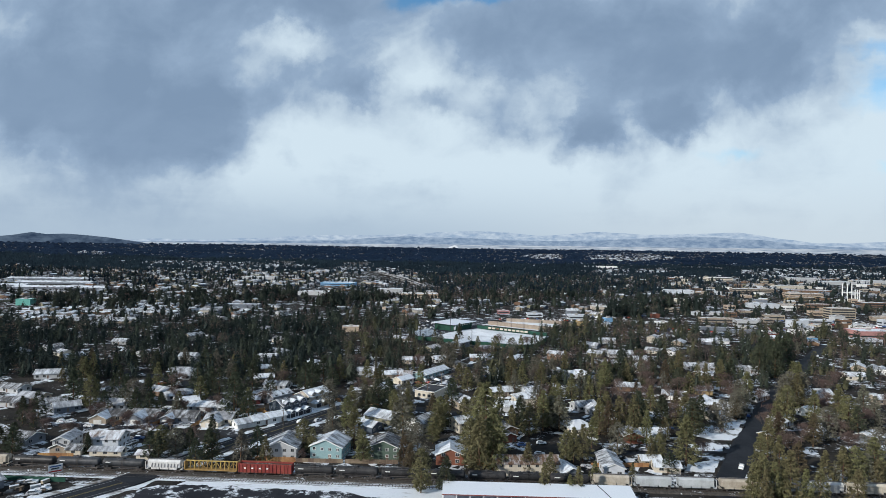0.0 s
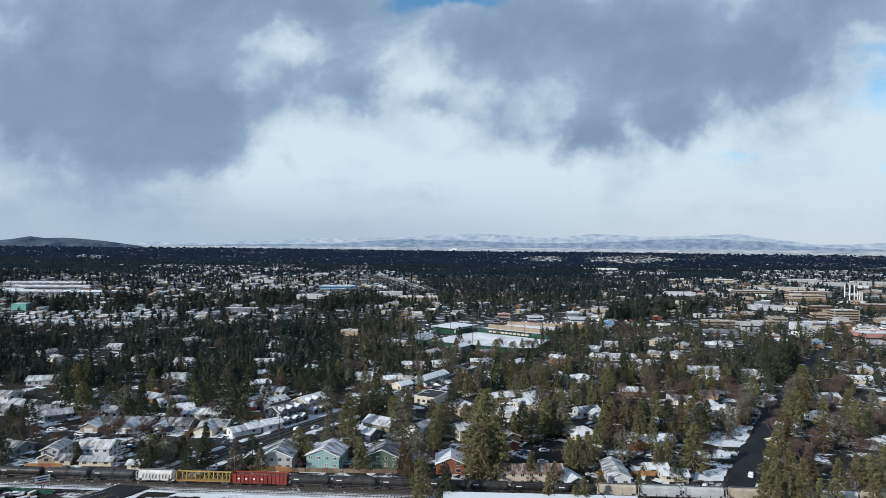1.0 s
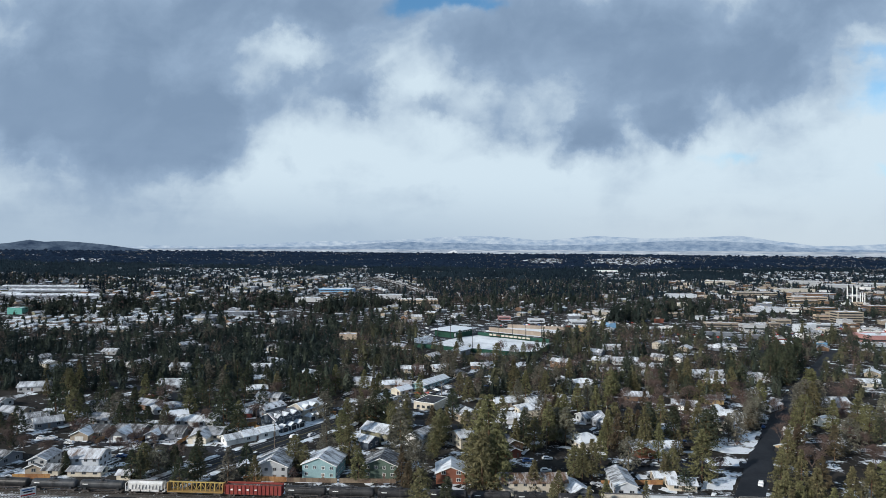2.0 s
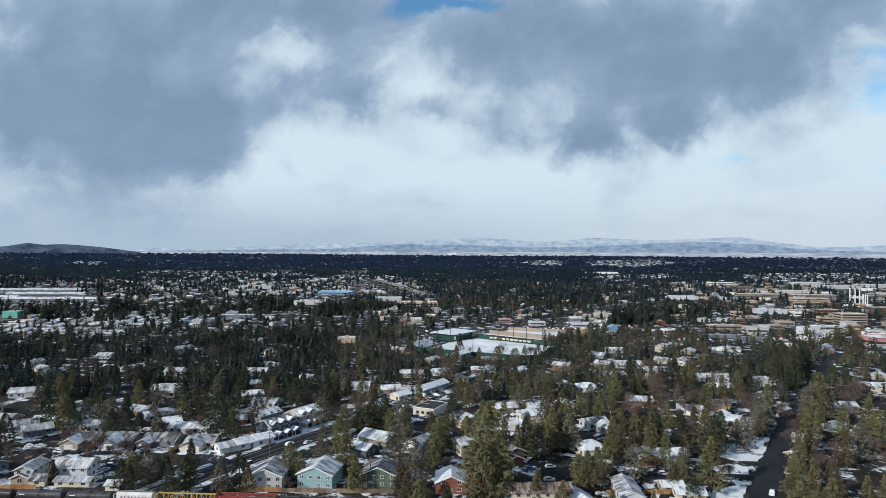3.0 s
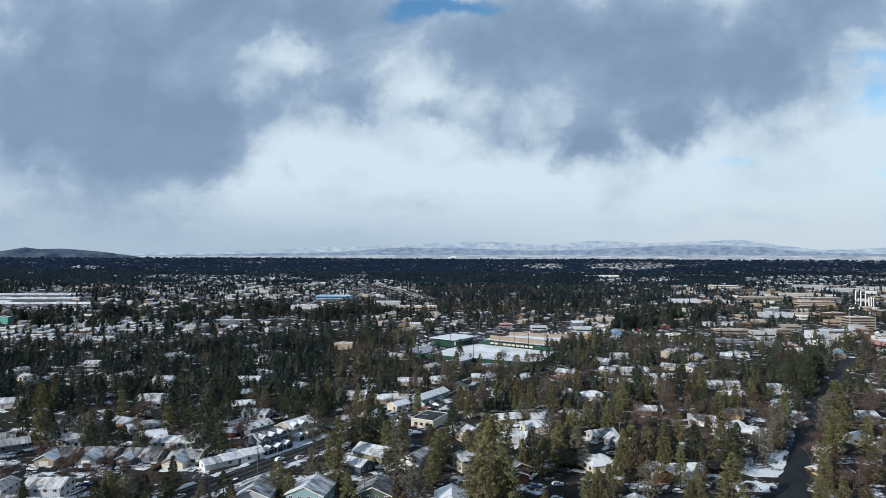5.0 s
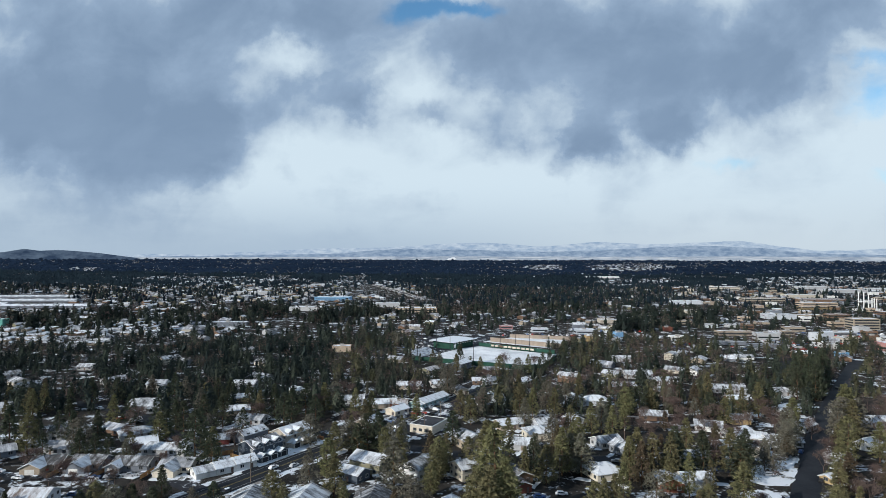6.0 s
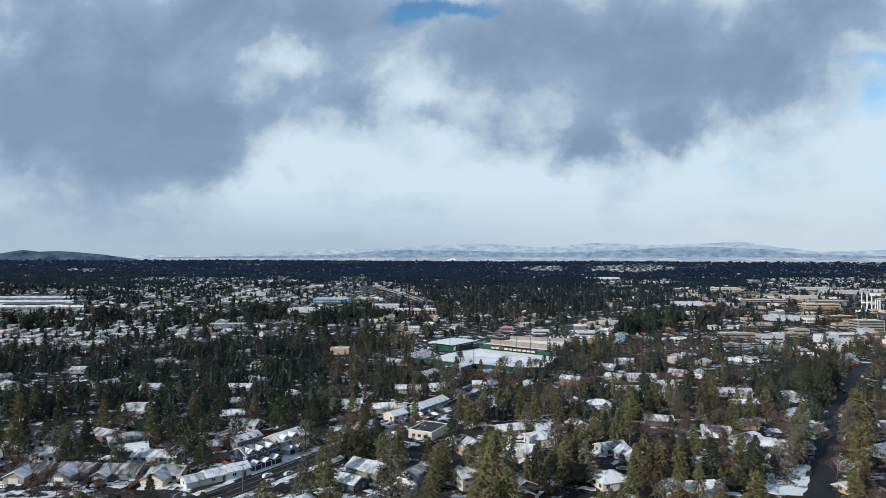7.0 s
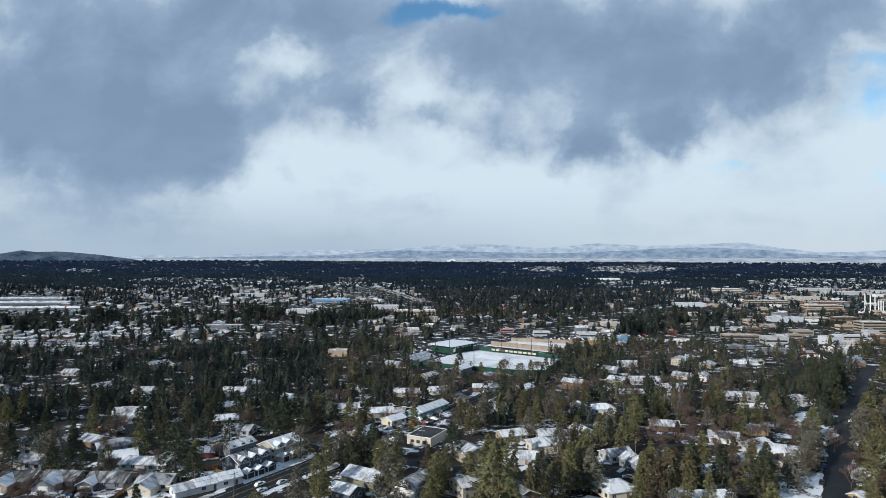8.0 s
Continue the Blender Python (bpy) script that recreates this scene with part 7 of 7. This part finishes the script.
def light_crown(seed, style, wide, sprays, each, length, width, m, fill):
    """A crown for trees further off: boughs of long sprays in uneven tiers round a small dense core; a bare tree is all twigs."""
    rng = np.random.default_rng(seed)
    bare = m == 4
    c, reach = crown_points(rng, sprays, 18.0, wide, 0.22 if bare else 0.08, style, 0.35, 0 if bare or style == "round" else 9)
    v, f = tufts(rng, c, reach * (1.6 if bare else 1.3), each * (2 if bare else 1), length, width * (0.16 if bare else 1.0), 0.3, 0.9 if bare else 0.5, 0.0 if bare or style == "round" else 0.5)
    k, levels = 6, 4
    shape = {"spire": lambda t: (1 - t) ** 0.9 + 0.04, "round": lambda t: math.sqrt(max(0.05, 1 - (2 * t - 0.9) ** 2 / 1.25)), "pine": lambda t: min(1.0, 0.5 + t / 0.25) * (1 - 0.94 * t) ** 0.62}[style]
    core = [(0, 0, 1.2)]
    lean = rng.uniform(-0.8, 0.8, 2)
    for i in range(levels):
        t = i / levels
        for a in range(k):
            r = (0.25 if bare else wide * fill * shape(t)) * rng.uniform(0.45, 1.3)
            turn = (a + 0.5 * (i % 2)) * math.tau / k
            core.append((r * math.cos(turn) + lean[0] * t, r * math.sin(turn) + lean[1] * t, 18 * (0.08 + (0.5 if bare else 0.74) * t) + (0 if bare else rng.uniform(-1.6, 1.6))))
    core.append((lean[0], lean[1], 9.5 if bare else 14.0))
    n, faces = len(v), []
    for a in range(k):
        b = (a + 1) % k
        faces.append((0, 1 + b, 1 + a))
        for i in range(levels - 1):
            p, q = 1 + i * k, 1 + (i + 1) * k
            faces += [(p + a, p + b, q + b), (p + a, q + b, q + a)]
        p = 1 + (levels - 1) * k
        faces.append((p + a, p + b, len(core) - 1))
    stem = np.array([(-0.2, 0, 0), (0.2, 0, 0), (0.15, 0, 4), (0, -0.2, 0), (0, 0.2, 0), (0, 0.15, 4)], float)
    g = n + len(core)
    return np.concatenate([v, core, stem]), np.concatenate([f, np.array(faces) + n, [(g, g + 1, g + 2), (g + 3, g + 4, g + 5)]]), m


tree_mats = [M["wood_green"], M["wood_dark"], M["wood_grey"], M["needles_rust"], M["twigs"]]
pick = [(s, m) for s, m in zip(("pine", "pine", "spire", "pine", "pine", "round", "pine", "pine", "round", "pine", "pine", "round"), (0, 1, 1, 1, 2, 4, 0, 1, 4, 0, 1, 4))]
mid = [light_crown(100 + i, s, {"pine": 7.2, "round": 8.4, "spire": 5.4}[s], 64, 5, 2.1, 0.95, m, 0.40) for i, (s, m) in enumerate(pick)]
pines = [s for s in scatter(385, 720, wooded, 31, 6.0, 11.5, 2600, 380) if patch(s[0], s[1], 60, 5) > -0.6]
# West holds cloud shade, east sunlight, by the choice of needle colours.
wood("pine_wood", "dark green pine trees standing among the houses", [p for p in pines if p[0] < -0.17 * p[1]], [q for i, q in enumerate(mid) if q[2] != 4 or i == 5], [M["wood_green"], M["wood_dark"], M["wood_dark"], M["needles_rust"], M["twigs"]], 3, 18.0)
wood("olive_pine_wood", "olive-green pine trees standing among the houses", [p for p in pines if p[0] >= -0.17 * p[1]], mid, [M["wood_olive"], M["wood_green"], M["wood_grey"], M["needles_rust"], M["twigs"]], 3, 18.0)
low = [(x, y, rnd.uniform(4, 8), rnd.uniform(0, 360)) for x, y in ((rnd.uniform(-40, 112), rnd.uniform(440, 530)) for _ in range(140)) if is_open(x, y, 1.0)]
wood("garden_trees", "small pines and shrubs in the gardens before the ball park", low, mid, tree_mats, 9, 18.0)
tall = []
for a, c, b, d in THICKETS:
    if c < 1000:
        for _ in range(16):
            y = c + rnd.uniform(-0.8, 0.8) * d
            tall.append(((a + rnd.uniform(-0.8, 0.8) * b) * y, y, rnd.uniform(17, 26), rnd.uniform(0, 360)))
wood("tall_pine_wood", "tall dark pines in clumps among the town's roofs", [p for p in tall if is_open(p[0], p[1], 1.0)], [q for q in mid if q[2] != 4], [M["wood_dark"], M["wood_green"], M["wood_dark"], M["wood_dark"], M["twigs"]], 10, 18.0)
light = [light_crown(200 + i, s, {"pine": 7.0, "round": 8.0, "spire": 5.2}[s], 20, 4, 3.2, 1.9, m, 0.6) for i, (s, m) in enumerate(pick[:11])]
wood("far_pine_wood", "dark pine trees of the town beyond", scatter(720, 1120, wooded, 32, 6.5, 12.5, 3600, 190), light, tree_mats, 4, 18.0)
sparse = [light_crown(300 + i, s, {"pine": 7.0, "round": 8.0, "spire": 5.2}[s], 9, 3, 4.2, 2.6, m, 0.62) for i, (s, m) in enumerate(pick[:11])]
wood("town_edge_wood", "dark conifers at the town's far edge", scatter(1120, 1750, wooded, 36, 7.0, 12.5, 4600, 150), sparse, [M["wood_dark"], M["wood_haze"], M["wood_dark"], M["wood_haze"], M["twigs"]], 7, 18.0)


def shrub(seed, m):
    rng = np.random.default_rng(seed)
    c, reach = crown_points(rng, 9, 1.6, 1.3, 0.15, "round")
    v, f = tufts(rng, c, reach * 0.5, 5, 0.8, 0.4)
    return v, f, m


wood("garden_shrubs", "low brown and green garden shrubs among the houses", scatter(236, 470, lambda u, y, x: 130 * max(0.0, 1 + 1.8 * patch(x, y, 40, 6)), 35, 2.6, 1.5, 3400), [shrub(70 + i, i % 5) for i in range(5)], tree_mats, 8, 1.6)


def spike(seed, wide, m):
    """A distant conifer as a small ragged cone."""
    rng = np.random.default_rng(seed)
    k = 5
    ring = lambda z, r: [(r * rng.uniform(0.7, 1.2) * math.cos(i * math.tau / k), r * rng.uniform(0.7, 1.2) * math.sin(i * math.tau / k), z * rng.uniform(0.9, 1.1)) for i in range(k)]
    v = np.array([*ring(1.5, wide), *ring(9, wide * 0.75), (rng.uniform(-.6, .6), rng.uniform(-.6, .6), 18)])
    f = []
    for i in range(k):
        j = (i + 1) % k
        f += [(i, j, k + j), (i, k + j, k + i), (k + i, k + j, 2 * k)]
    return v, np.array(f), m


spikes = [spike(i, 6.0 + 1.2 * (i % 3), 0) for i in range(6)]
wood("distant_forest", "dark conifer forest stretching to the hills", scatter(1750, 2600, wooded, 33, 8.0, 11, 11000), spikes, [M["wood_haze"]], 5, 18.0, True)
wood("farthest_forest", "dark forest below the skyline", scatter(2600, 4760, lambda u, y, x: 6.0 if clearing(u, y) else 34 * max(0.35, 1 + 1.2 * patch(x, y, 320, 2)), 34, 10.0, 9.0, 17500), [spike(50 + i, 19.0, 0) for i in range(5)], [M["wood_far_haze"]], 6, 18.0, True)
